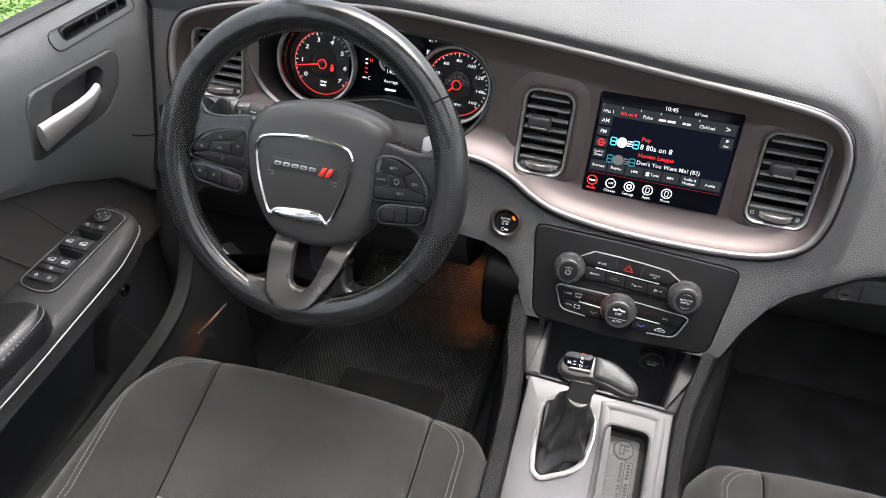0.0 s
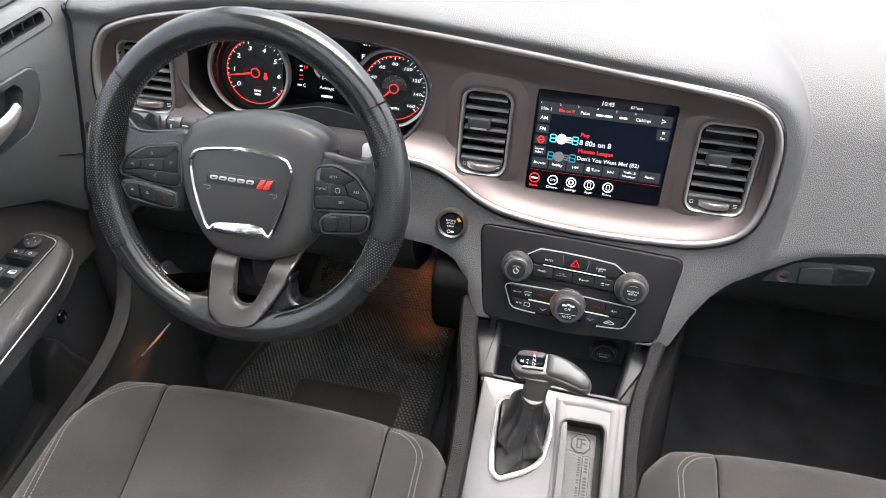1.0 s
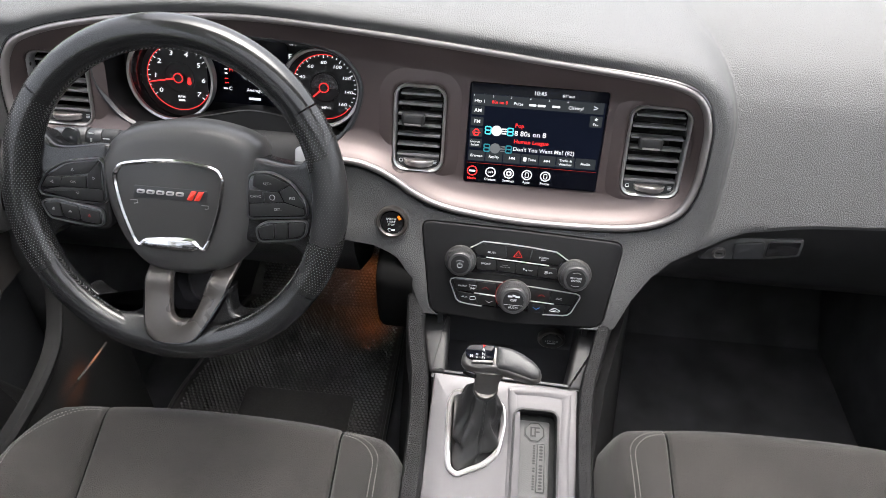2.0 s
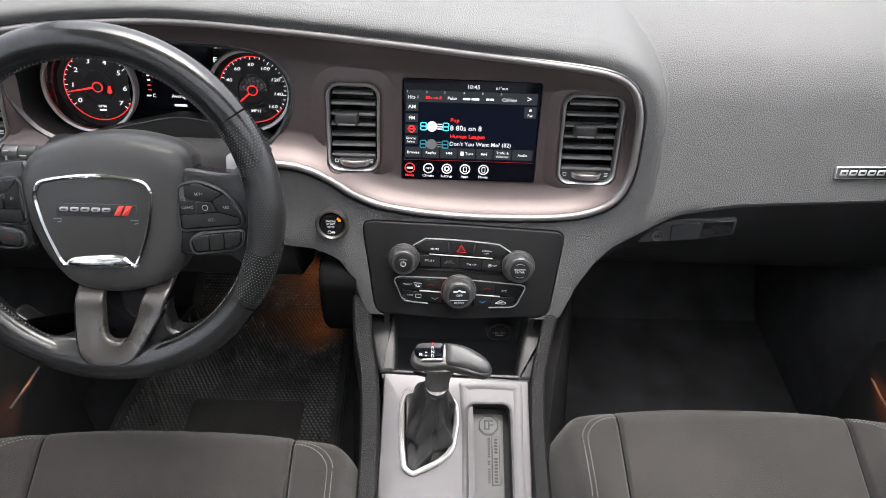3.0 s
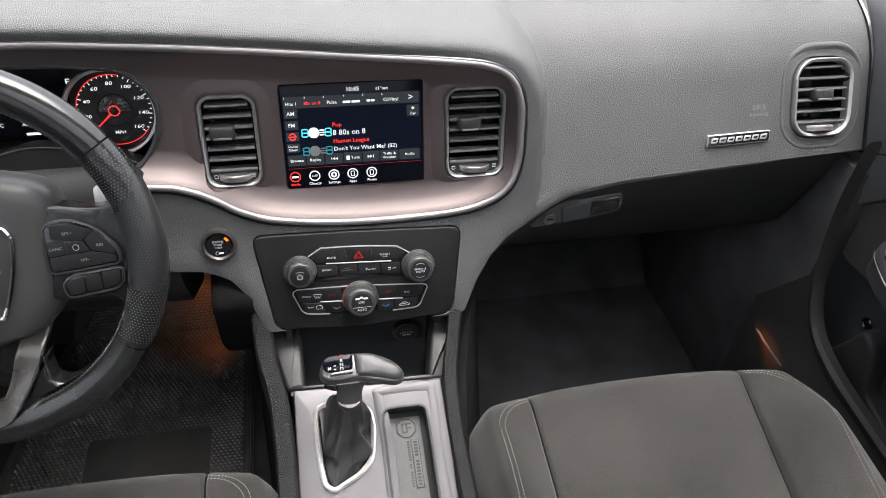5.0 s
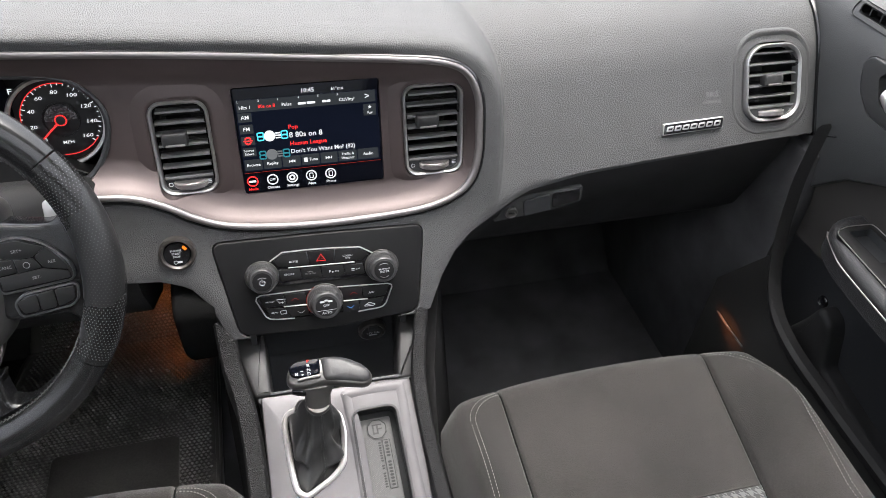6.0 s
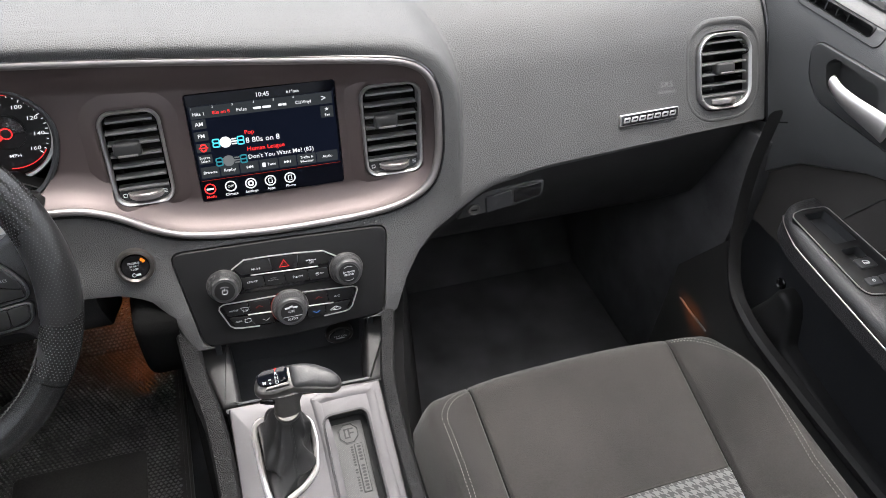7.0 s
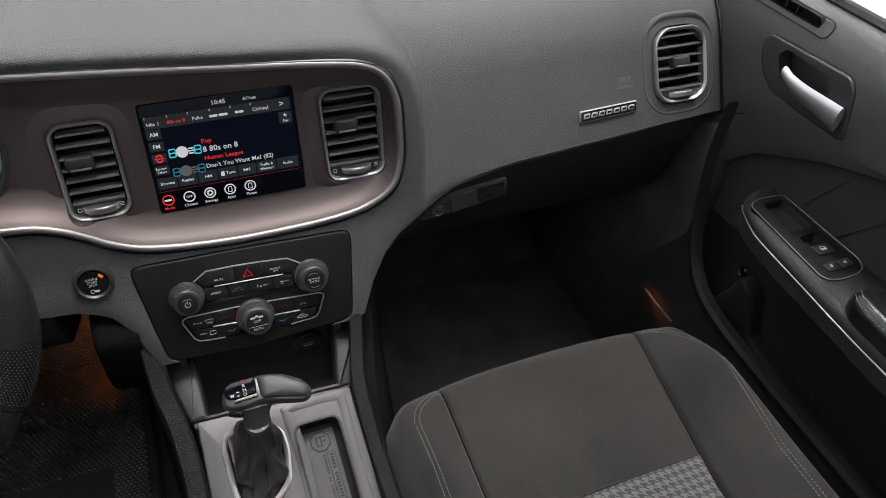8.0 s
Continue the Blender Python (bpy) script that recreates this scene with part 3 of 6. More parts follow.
part("latch_cup", slab(round_poly([(0.3250, -0.0115), (0.3235, 0.0125), (0.3650, 0.0165), (0.3655, -0.0045)], 0.004), 0.0015, 0.0026, 0.001, GL), PIANO, glove_box, "glossy black finger recess")
lock = part("lock", lathe([(0.009, 0), (0.009, 0.003), (0.0075, 0.0038), (0.0065, 0.003)], 24, at(GL, 0.2640, -0.0110, 0.0012)), GUNMETAL, glove_box)
part("keyhole", slab(rrect(0.009, 0.002, 0.0009), 0.0028, 0.0034, 0, at(GL, 0.2640, -0.0110, 0.0012)), PIANO, lock)

knee = bmesh.new()
rings(knee, [[(x, front_y(0.56) + 0.004, 0.565), (x, front_y(0.56) + 0.010, 0.53), (x, -0.03, 0.47), (x, 0.06, 0.42), (x, 0.20, 0.42), (x, 0.20, 0.565)] for x in (-0.72, -0.55, -0.38, -0.23)])
part("knee_panel", knee, TRIM, dashboard, "black plastic knee panel under the column")


# ---- air vents ----
def tray_bm(pts, w_top, depth, wall=0.002, m=None, bm=None):
    """An open box of that outline, seen from above."""
    pts = ccw([Vector(p) for p in pts])
    out = inset(pts, -wall)
    bm = bmesh.new() if bm is None else bm
    k = len(bm.verts)
    rings(bm, [[(p.x, p.y, w) for p in q] for q, w in ((out, w_top - depth - wall), (out, w_top), (pts, w_top), (pts, w_top - depth))])
    if m is not None:
        bm.verts.ensure_lookup_table()
        bmesh.ops.transform(bm, matrix=m, verts=bm.verts[k:])
    return bm


def air_vent(m, u, v, w, h, taper, ring, lift, label, corner=0.017, broad=1.0, tab_at=(-0.008, 0.0125)):
    base = m @ Vector((u, v, 0))
    vent = thing("air_vent", base, label, "air vent", "dashboard air vents")
    out = rrect(w, h, corner, u, v, 7, taper)
    inner = inset(ccw(out), 0.004 * broad)
    part("housing", tray_bm(inner, lift, 0.045, 0.002, m), PIANO, vent)
    part("surround", sweep(ccw(out), [(0.0, lift - 0.012), (0.0, lift + 0.001), (-0.0012 * broad, lift + 0.0032), (-0.0026 * broad, lift + 0.0026), (-0.0040 * broad, lift + 0.0005), (-0.0044 * broad, lift - 0.012)], True, m=m), ring, vent, "thin bright ring")
    count = max(6, round((h - 0.026) / 0.0128))
    for i in range(count):
        y = v + h / 2 - 0.012 - (h - 0.034) * i / (count - 1)
        wide = (w - 0.004 - 0.008 * broad) * (1 + taper * (y - v) / h) - (0.006 * broad**2 if i == 0 else 0)
        blade = joined(block(wide, 0.0020, 0.011, 0.0008, at(m, u, y, lift - 0.0085) @ pose(0, 0, 0, 8)), tube([(u - wide / 2, y - 0.0013, lift - 0.0035), (u + wide / 2, y - 0.0013, lift - 0.0035)], 0.0016, 6, False, m))
        part("louver", blade, LOUVER, vent)
    tab = part("tab", block(0.030, 0.017, 0.016, 0.004, at(m, u + tab_at[0], v + tab_at[1], lift - 0.001), 3), TRIM, vent, "moulded direction tab")
    part("tab_grip", block(0.022, 0.0028, 0.003, 0.001, at(m, u + tab_at[0], v + tab_at[1] - 0.0062, lift + 0.0065)), EDGING, tab)
    part("apron", block(w - 0.012, 0.019, 0.004, 0.001, at(m, u, v - h / 2 + 0.0135, lift - 0.007)), SMOOTH, vent)
    wheel = part("thumbwheel", lathe([(0.019, -0.0042), (0.0205, -0.003), (0.0208, 0.0), (0.0205, 0.003), (0.019, 0.0042)], 40, at(m, u + 0.001, v - h / 2 + 0.0120, lift - 0.0105) @ pose(0, 0, 0, -90)), EDGING, vent, "grey thumbwheel")
    part("thumbwheel_band", sweep(disc(0.0208, 30), [(-0.001, 0.0016), (0.0004, 0.0016), (0.0004, 0.0034), (-0.001, 0.0034)], True, m=at(m, u + 0.001, v - h / 2 + 0.0120, lift - 0.0105) @ pose(0, 0, 0, -90)), SATIN, wheel)
    part("closed_mark", tube(rrect(0.004, 0.004, 0.0003, u - w / 2 + 0.0115, v - h / 2 + 0.0125, 1), 0.0004, 4, True, at(m, 0, 0, lift - 0.004)), PRINT, vent)
    for k in range(3):
        part("open_mark", slab(rrect(0.005, 0.0009, 0.0003, u + w / 2 - 0.0115, v - h / 2 + 0.0105 + k * 0.002, 1), lift - 0.0046, lift - 0.0040, m=m), PRINT, vent)
    return vent


for u, v, w, h, k in VENTS:
    air_vent(BZ, u, v, w, h, k, RINGMAT, 0.0025, "black louvred air vent with a bright ring set in the bezel")
air_vent(PF, PVENT["u"], PVENT["v"], PVENT["wide"], PVENT["high"], 0.0, RINGMAT, 0.004, "black louvred air vent in a wide satin silver ring", 0.030, 1.35, (-0.002, 0.004))

part("vent_lip", sweep(ccw(rrect(PVENT["wide"] + 0.030, PVENT["high"] + 0.030, 0.044, PVENT["u"], PVENT["v"] + 0.001, 7)), [(0.005, -0.003), (0.003, 0.0001), (0.001, 0.0008), (-0.001, 0.0006), (-0.005, -0.003)], True, m=PF), PAD, dashboard, "soft lip moulded round the vent", 80)

# ---- maker's plaque, airbag print, start button ----
plaque = thing("nameplate", PF @ Vector((0.530, 0.0537, 0)), "narrow silver-edged black nameplate with slanted silver letter shapes", "nameplate")
PQ = at(PF, 0.5300, 0.0537, 0.0022, 1.6)
part("plate", slab(round_poly([(-0.048, -0.008), (0.0465, -0.008), (0.048, 0.008), (-0.0465, 0.008)], 0.002), -0.004, 0.002, 0.001, PQ), SATIN, plaque)
part("field", slab(round_poly([(-0.0468, -0.0066), (0.0455, -0.0066), (0.0468, 0.0066), (-0.0455, 0.0066)], 0.0015), 0.001, 0.0024, 0, PQ), PIANO, plaque)
for i in range(7):
    c = -0.0372 + i * 0.0124
    part("letter_block", slab(round_poly([(c - 0.0062, -0.0036), (c + 0.0040, -0.0036), (c + 0.0062, 0.0036), (c - 0.0040, 0.0036)], 0.0016), 0.002, 0.0030, 0.0003, PQ), SATIN, plaque)
    part("letter_counter", slab(round_poly([(c - 0.0034, -0.0011), (c + 0.0024, -0.0011), (c + 0.0034, 0.0013), (c - 0.0024, 0.0013)], 0.0006), 0.0028, 0.0034, 0, PQ), PIANO, plaque)
SR = at(PF, 0.561, 0.0884, 0.0004)
tagged(part("airbag_print", joined(text_bm("SRS", 0.0075, at(SR, 0, 0.006), squash=1.3), text_bm("AIRBAG", 0.0050, at(SR, 0, -0.004), squash=1.2)), EMBOSS), "small embossed airbag lettering on the dash", "lettering")

SB = at(BZ, -0.1772, -0.1215, 0.032)
SB = plane_at(SB.translation, 17)
start = thing("start_button", SB.translation, "round black engine start button in a grey ring", "push button")
part("ring", lathe([(0.0205, -0.03), (0.0225, 0.001), (0.0215, 0.0035), (0.0185, 0.0042), (0.0165, 0.002), (0.0165, -0.002)], 40, SB), DARKMETAL, start, "satin grey ring")
part("button", lathe([(0.0163, -0.01), (0.0163, 0.0006), (0.0150, 0.0020), (0.0040, 0.0012)], 36, SB), PIANO, start)
part("print", joined(*(text_bm(s, 0.0026, at(SB, -0.001, y, 0.0024)) for s, y in (("ENGINE", 0.005), ("START", 0.001), ("STOP", -0.003)))), PRINT, start)
part("run_print", joined(tube([p for p in disc(0.0022, 14, -0.003, -0.0105)], 0.0003, 4, True, at(SB, 0, 0, 0.0022)), bars([(0.002, -0.0105, 0.005)], 0.0026, at(SB, 0, 0, 0.002))), PRINT, start)
part("indicator", slab(disc(0.0138, 8, 0, 0, 25, 52) + disc(0.0105, 8, 0, 0, 25, 52)[::-1], 0.0018, 0.0028, 0, SB), ORANGELIT, start, "lit orange indicator")


# ---- touchscreen ----
touch = thing("touchscreen", BZ @ Vector((0, 0, 0)), "black glass touchscreen lit with a radio page", "touchscreen")
part("glass", slab(rrect(0.1750, 0.1320, 0.0035), -0.010, 0.0012, 0.0006, BZ), GLASSBLACK, touch)


def sxy(a, b):
    """A spot on the screen from fractions across and down."""
    return -0.0870 + 0.1740 * a, 0.0655 - 0.1310 * b


def srect(name, a0, b0, a1, b1, mat, w=0.0014, r=0.0008):
    (x0, y0), (x1, y1) = sxy(a0, b0), sxy(a1, b1)
    return part(name, slab(rrect(x1 - x0, y0 - y1, r, (x0 + x1) / 2, (y0 + y1) / 2, 2), w - 0.0004, w, 0, BZ), mat, touch)


def stext(body, a, b, size, mat=WHITE, align="CENTER", squash=1.0, bold=0.014):
    x, y = sxy(a, b)
    return part("caption", text_bm(body, size, at(BZ, x, y, 0.0020), align, squash=squash, bold=bold), mat, touch)


def sbar(a, b, wide, high=0.0028, mat=WHITE):
    x, y = sxy(a, b)
    return part("caption", bars([(x - wide * 0.27, y, wide * 0.44), (x + wide * 0.26, y, wide * 0.48)], high, at(BZ, 0, 0, 0.0018)), mat, touch)


srect("ground", 0.012, 0.10, 0.988, 0.79, NAVYLIT, 0.00135)
srect("tab_strip", 0.02, 0.105, 0.975, 0.215, BUTTONLIT)
stext("10:45", 0.505, 0.058, 0.0052)
stext("61°out", 0.71, 0.062, 0.0038)
for i, a in enumerate((0.03, 0.17, 0.30, 0.44, 0.575, 0.71)):
    stext(str(i + 1), a, 0.118, 0.0026)
stext("Hits 1", 0.075, 0.172, 0.0040)
stext("80s on 8", 0.22, 0.172, 0.0040, REDLIT)
stext("Pulse", 0.356, 0.172, 0.0040)
sbar(0.492, 0.174, 0.021)
sbar(0.629, 0.172, 0.010)
stext("ClsVinyl", 0.772, 0.172, 0.0040)
stext(">", 0.915, 0.16, 0.0075)
for b, s in ((0.265, "AM"), (0.375, "FM"), (0.485, ""), (0.595, "")):
    srect("side_button", 0.020, b - 0.043, 0.112, b + 0.043, BUTTONLIT)
    if s:
        stext(s, 0.066, b, 0.0046)
stext("Source", 0.062, 0.578, 0.0030)
stext("Select", 0.062, 0.612, 0.0030)
cx, cy = sxy(0.066, 0.485)
part("band_icon", joined(*(slab(disc(0.0042, 16, 0, 0, 10 + a, 170 + a) + disc(0.0024, 16, 0, 0, 10 + a, 170 + a)[::-1], 0.0016, 0.0019, 0, at(BZ, cx, cy + d)) for a, d in ((0, 0.0008), (180, -0.0008))), bars([(cx, cy, 0.011)], 0.0012, at(BZ, 0, 0, 0.0018))), REDLIT, touch)
srect("favourite_button", 0.885, 0.235, 0.975, 0.345, BUTTONLIT)
cx, cy = sxy(0.93, 0.265)
star = [Vector(((0.0025 if i % 2 == 0 else 0.0011) * math.sin(math.pi * i / 5), (0.0025 if i % 2 == 0 else 0.0011) * math.cos(math.pi * i / 5))) for i in range(10)]
part("star", slab(star, 0.0016, 0.0019, 0, at(BZ, cx, cy)), WHITE, touch)
stext("Fav", 0.93, 0.318, 0.0034)
stext("Pop", 0.348, 0.388, 0.0052, REDLIT, "LEFT")
stext("8 80s on 8", 0.348, 0.466, 0.0066, WHITE, "LEFT")
stext("Human League", 0.348, 0.548, 0.0052, REDLIT, "LEFT")
stext("Don't You Want Me? (82)", 0.348, 0.625, 0.0052, WHITE, "LEFT")
for b, cyan, pale in ((0.455, CYANLIT, WHITE), (0.635, DIMCYAN, GREYLIT)):
    for a in (0.153, 0.317):
        x, y = sxy(a, b)
        eight = joined(*(tube(rrect(0.0072, 0.0046, 0.0016, x, y + s * 0.0024, 3), 0.0009, 5, True, at(BZ, 0, 0, 0.0018)) for s in (-1, 1)))
        part("channel_mark", eight, cyan, touch)
    x, y = sxy(0.215, b)
    part("channel_mark", slab(disc(0.0068, 28, x, y), 0.0016, 0.0020, 0, BZ), pale, touch)
    x, y = sxy(0.272, b)
    part("channel_mark", bars([(x, y + 0.003, 0.006), (x, y, 0.008), (x, y - 0.003, 0.006)], 0.0016, at(BZ, 0, 0, 0.0018)), pale, touch)
for a0, a1, s in ((0.02, 0.142, "Browse"), (0.15, 0.275, "Replay"), (0.283, 0.41, "prev"), (0.418, 0.545, "Tune"), (0.553, 0.675, "next"), (0.683, 0.815, "Traffic &"), (0.823, 0.975, "Audio")):
    srect("row_button", a0, 0.668, a1, 0.775, BUTTONLIT)
    mid = (a0 + a1) / 2
    if s in ("prev", "next"):
        x, y = sxy(mid, 0.722)
        k = -1 if s == "prev" else 1
        tri = [slab([(-0.0018 * k, 0.0019), (-0.0018 * k, -0.0019), (0.0014 * k, 0)], 0.0016, 0.0019, 0, at(BZ, x + d * k, y)) for d in (-0.0026, 0.0006)]
        part("skip_icon", joined(*tri, bars([(x + 0.0030 * k, y, 0.0009)], 0.0038, at(BZ, 0, 0, 0.0016))), WHITE, touch)
    elif s == "Traffic &":
        stext(s, mid, 0.703, 0.0032)
        stext("Weather", mid, 0.743, 0.0032)
    else:
        stext(s, mid + (0.018 if s == "Tune" else 0), 0.722, 0.0036)
        if s == "Tune":
            x, y = sxy(mid - 0.035, 0.722)
            part("list_icon", slab(rrect(0.0042, 0.0055, 0.0004, x, y, 1), 0.0016, 0.0019, 0, BZ), WHITE, touch)
srect("red_line", 0.012, 0.798, 0.988, 0.8015, DIMRED, 0.0016, 0.0002)
for a, s, mat in ((0.058, "Media", REDLIT), (0.198, "Climate", WHITE), (0.337, "Settings", WHITE), (0.474, "Apps", WHITE), (0.614, "Phone", WHITE)):
    x, y = sxy(a, 0.885)
    part("menu_icon", tube(disc(0.0062, 28, x, y), 0.0008, 5, True, at(BZ, 0, 0, 0.0016)), mat, touch)
    if s == "Climate":
        stext("OFF", a, 0.885, 0.0030)
    elif s == "Settings":
        part("menu_icon", tube(disc(0.0028, 20, x, y), 0.0011, 5, True, at(BZ, 0, 0, 0.0016)), mat, touch)
    elif s == "Media":
        part("menu_icon", bars([(x, y, 0.0085)], 0.0024, at(BZ, 0, 0, 0.0016)), WHITE, touch)
    else:
        part("menu_icon", tube(rrect(0.0042, 0.0064, 0.0008, x, y, 2), 0.0005, 4, True, at(BZ, 0, 0, 0.0018)), mat, touch)
    stext(s, a, 0.962, 0.0034, mat)


# ---- instrument cluster ----
gauges = thing("instrument_cluster", BZ @ Vector((-0.40, 0.03, -0.05)), "black instrument cluster with two red-lit round gauges", "instrument cluster")
part("hood", tray_bm(CLUSTER, 0.0, 0.088, 0.002, BZ), DIAL, gauges, "matt black recess")
part("hood_lip", sweep(ccw(CLUSTER), [(0.0015, -0.002), (0.0015, 0.0022), (-0.0015, 0.003), (-0.005, -0.001), (-0.005, -0.004)], True, m=BZ), SMOOTH, gauges)


def gauge(ring_at, ring_r, dial_at, r, scale, first, last, needle_at, big, arcs):
    """A gauge: a chrome ring, a dark funnel and a lit dial at its bottom."""
    m = at(BZ, *dial_at, -0.0775)
    face = part("dial", lathe([(r * 1.2, 0), (r * 1.2, 0.002), (r * 0.47, 0.002), (r * 0.46, 0.0008)], 48, m), DIAL, gauges)
    part("ring", sweep(disc(ring_r, 64, *ring_at), [(0.001, -0.060), (0.0025, -0.050), (0.0005, -0.046), (-0.0028, -0.047), (-0.0032, -0.052)], True, m=BZ), SATIN, gauges, "chrome gauge ring")
    funnel = bmesh.new()
    rings(funnel, [[(p.x, p.y, w) for p in disc(q, 48, *c)] for c, q, w in ((ring_at, ring_r, -0.049), (dial_at, r * 1.2, -0.076), (dial_at, r * 1.24, -0.079), (ring_at, ring_r + 0.001, -0.051))], cap0=False, cap1=False)
    bmesh.ops.transform(funnel, matrix=BZ, verts=funnel.verts)
    part("funnel", funnel, PIANO, gauges, "dark gauge funnel")
    for a0, a1 in arcs:
        part("red_scale", tube([(p.x, p.y, 0.0030) for p in disc(r, 40, 0, 0, a0, a1)], 0.0005, 5, False, m), REDLIT, face)
    ticks = bmesh.new()
    n = len(scale) - 1
    for i in range(n * 4 + 1):
        a = radians(first + (last - first) * i / (n * 4))
        l = 0.0048 if i % 4 == 0 else 0.0026
        slab(rrect(l, 0.0008, 0.0002, 0, 0, 1), 0.0022, 0.0030, m=m @ pose(math.cos(a) * (r - l / 2), math.sin(a) * (r - l / 2), 0, 0, 0, math.degrees(a)), bm=ticks)
    part("tick_marks", ticks, WHITE, face)
    for i, s in enumerate(scale):
        a = radians(first + (last - first) * i / n)
        part("number", text_bm(s, 0.0062 if big else 0.0043, at(m, math.cos(a) * r * 0.755, math.sin(a) * r * 0.755, 0.0030), squash=1.4, shear=0.12), WHITE, face)
    part("inner_ring", tube(disc(r * 0.47, 40), 0.0007, 5, True, at(m, 0, 0, 0.003)), TRIM, face)
    a = radians(needle_at)
    d, side = Vector((math.cos(a), math.sin(a), 0)), Vector((-math.sin(a), math.cos(a), 0))
    nb = bmesh.new()
    tip, root = d * r * 0.97, d * 0.006
    rings(nb, [[(*(p + side * s * k).xy, z) for s, z in ((-1, 0.005), (1, 0.005), (1, 0.0062), (-1, 0.0062))] for p, k in ((root, 0.0013), (tip, 0.0006))])
    bmesh.ops.transform(nb, matrix=m, verts=nb.verts)
    part("needle", nb, REDLIT, face, "glowing red needle")
    hub = part("needle_hub", lathe([(0.0072, 0.003), (0.0072, 0.0065), (0.0055, 0.0075), (0.003, 0.0072)], 28, m), DIAL, face)
    part("hub_ring", tube(disc(0.0062, 30), 0.0009, 6, True, at(m, 0, 0, 0.0070)), REDLIT, hub)
    return face, m


face, GM = gauge((-0.500, 0.030), 0.0600, (-0.4990, 0.0245), 0.0455, ["0", "1", "2", "3", "4", "5", "6", "7"], 215, -40, 191, True, [(95, 345)])
part("caption", joined(text_bm("RPM", 0.0034, at(GM, 0.001, -0.027, 0.003), squash=1.2), bars([(0.001, -0.032, 0.009)], 0.0025, at(GM, 0, 0, 0.0026))), WHITE, face)
part("warning_lamp", joined(slab(disc(0.0032, 14), 0.004, 0.0046, 0, at(GM, 0.0145, -0.006)), slab(rrect(0.004, 0.006, 0.001), 0.004, 0.0046, 0, at(GM, 0.0145, -0.002))), REDLIT, face)
face, GM = gauge((-0.291, 0.031), 0.0530, (-0.2922, 0.0270), 0.0445, ["0", "20", "40", "60", "80", "100", "120", "140", "160"], 226, -42, 222, False, [(75, 200), (262, 325)])
part("hub_dome", slab(disc(0.0185, 24, 0, 0, -5, 185), 0.002, 0.0042, 0.001, GM), DOME, face, "grey honeycomb dome")
part("caption", text_bm("MPH", 0.0038, at(GM, 0.002, -0.029, 0.003), squash=1.2), WHITE, face)
BROW = spline([(-0.262, -0.027, 0), (-0.29, -0.0135, 0), (-0.33, -0.0045, 0), (-0.38, 0.0010, 0), (-0.4277, -0.0082, 0), (-0.4573, -0.0150, 0), (-0.505, -0.0290, 0)], 5, False)
part("lower_brow", slab([(p.x, p.y) for p in BROW] + [(-0.47, -0.036), (-0.34, -0.033)], -0.050, -0.020, 0.003, BZ), FASCIA, gauges, "curved black shelf below the gauges")
part("brow_line", tube([(p.x, p.y, -0.0195) for p in BROW], 0.0009, 6, False, BZ), GUNMETAL, gauges)
part("display", slab(rrect(0.115, 0.088, 0.008, -0.398, 0.040), -0.070, -0.0675, 0, BZ), GLASSBLACK, gauges, "black trip display")
DP = at(BZ, -0.3870, 0.0345, -0.0668)
part("trip_text", joined(text_bm("14.8", 0.0062, at(DP, -0.003, -0.004)), text_bm("Average", 0.0046, at(DP, -0.002, -0.018)), bars([(-0.002, -0.030, 0.017)], 0.0032, DP), bars([(0.010, -0.005, 0.005)], 0.003, DP)), WHITE, gauges)
part("trip_dial", slab(disc(0.019, 20, -0.004, 0.012, 120, 240) + disc(0.0155, 20, -0.004, 0.012, 120, 240)[::-1], 0, 0.0005, 0, DP), GREYLIT, gauges)
part("trip_dial", slab([(-0.004, 0.012)] + disc(0.0135, 14, -0.004, 0.012, 135, 225), 0, 0.0005, 0, DP), GREYLIT, gauges)
part("temperature_text", joined(text_bm("61°F", 0.0040, at(DP, 0.0545, 0.049)), text_bm("F", 0.0066, at(DP, 0.0495, 0.032), squash=1.3)), WHITE, gauges)
part("heat_mark", joined(text_bm("H", 0.0052, at(DP, -0.034, 0.008)), bars([(-0.041, -0.004, 0.005), (-0.041, -0.010, 0.005)], 0.0012, DP)), REDLIT, gauges)
part("cool_mark", joined(text_bm("C", 0.0048, at(DP, -0.036, -0.018)), bars([(-0.043, -0.018, 0.006), (-0.041, 0.009, 0.004), (-0.041, 0.003, 0.004)], 0.002, DP)), WHITE, gauges)


# ---- climate and radio controls ----
climate = thing("control_panel", CL @ Vector((-0.003, -0.06, 0)), "matt black centre panel with three knobs and climate buttons", "control panel")
part("fascia", slab(CLIMATE, -0.03, 0.0015, 0.0015, CL), FASCIA, climate, "smooth matt black fascia")
UP = round_poly([(-0.086, 0.014), (-0.070, 0.033), (-0.054, 0.0440), (0.046, 0.0385), (0.062, 0.027), (0.074, 0.010), (0.060, -0.003), (-0.070, 0.001)], 0.004)
LOW = round_poly([(-0.093, -0.0085), (0.0830, -0.0180), (0.0700, -0.0505), (-0.083, -0.0455)], 0.006)
part("button_field", slab(UP, 0.0012, 0.0024, 0.0006, CL), PIANO, climate)
part("button_field", slab(LOW, 0.0012, 0.0024, 0.0006, CL), PIANO, climate)
arch = [(-0.0700, 0.0352), (-0.0536, 0.0453), (-0.0219, 0.0446), (0.0099, 0.0428), (0.0446, 0.0394), (0.0625, 0.0278)]
part("chrome_line", tube([(x, y, 0.003) for x, y in arch], 0.0010, 6, False, CL), SATIN, climate, "thin satin chrome line")
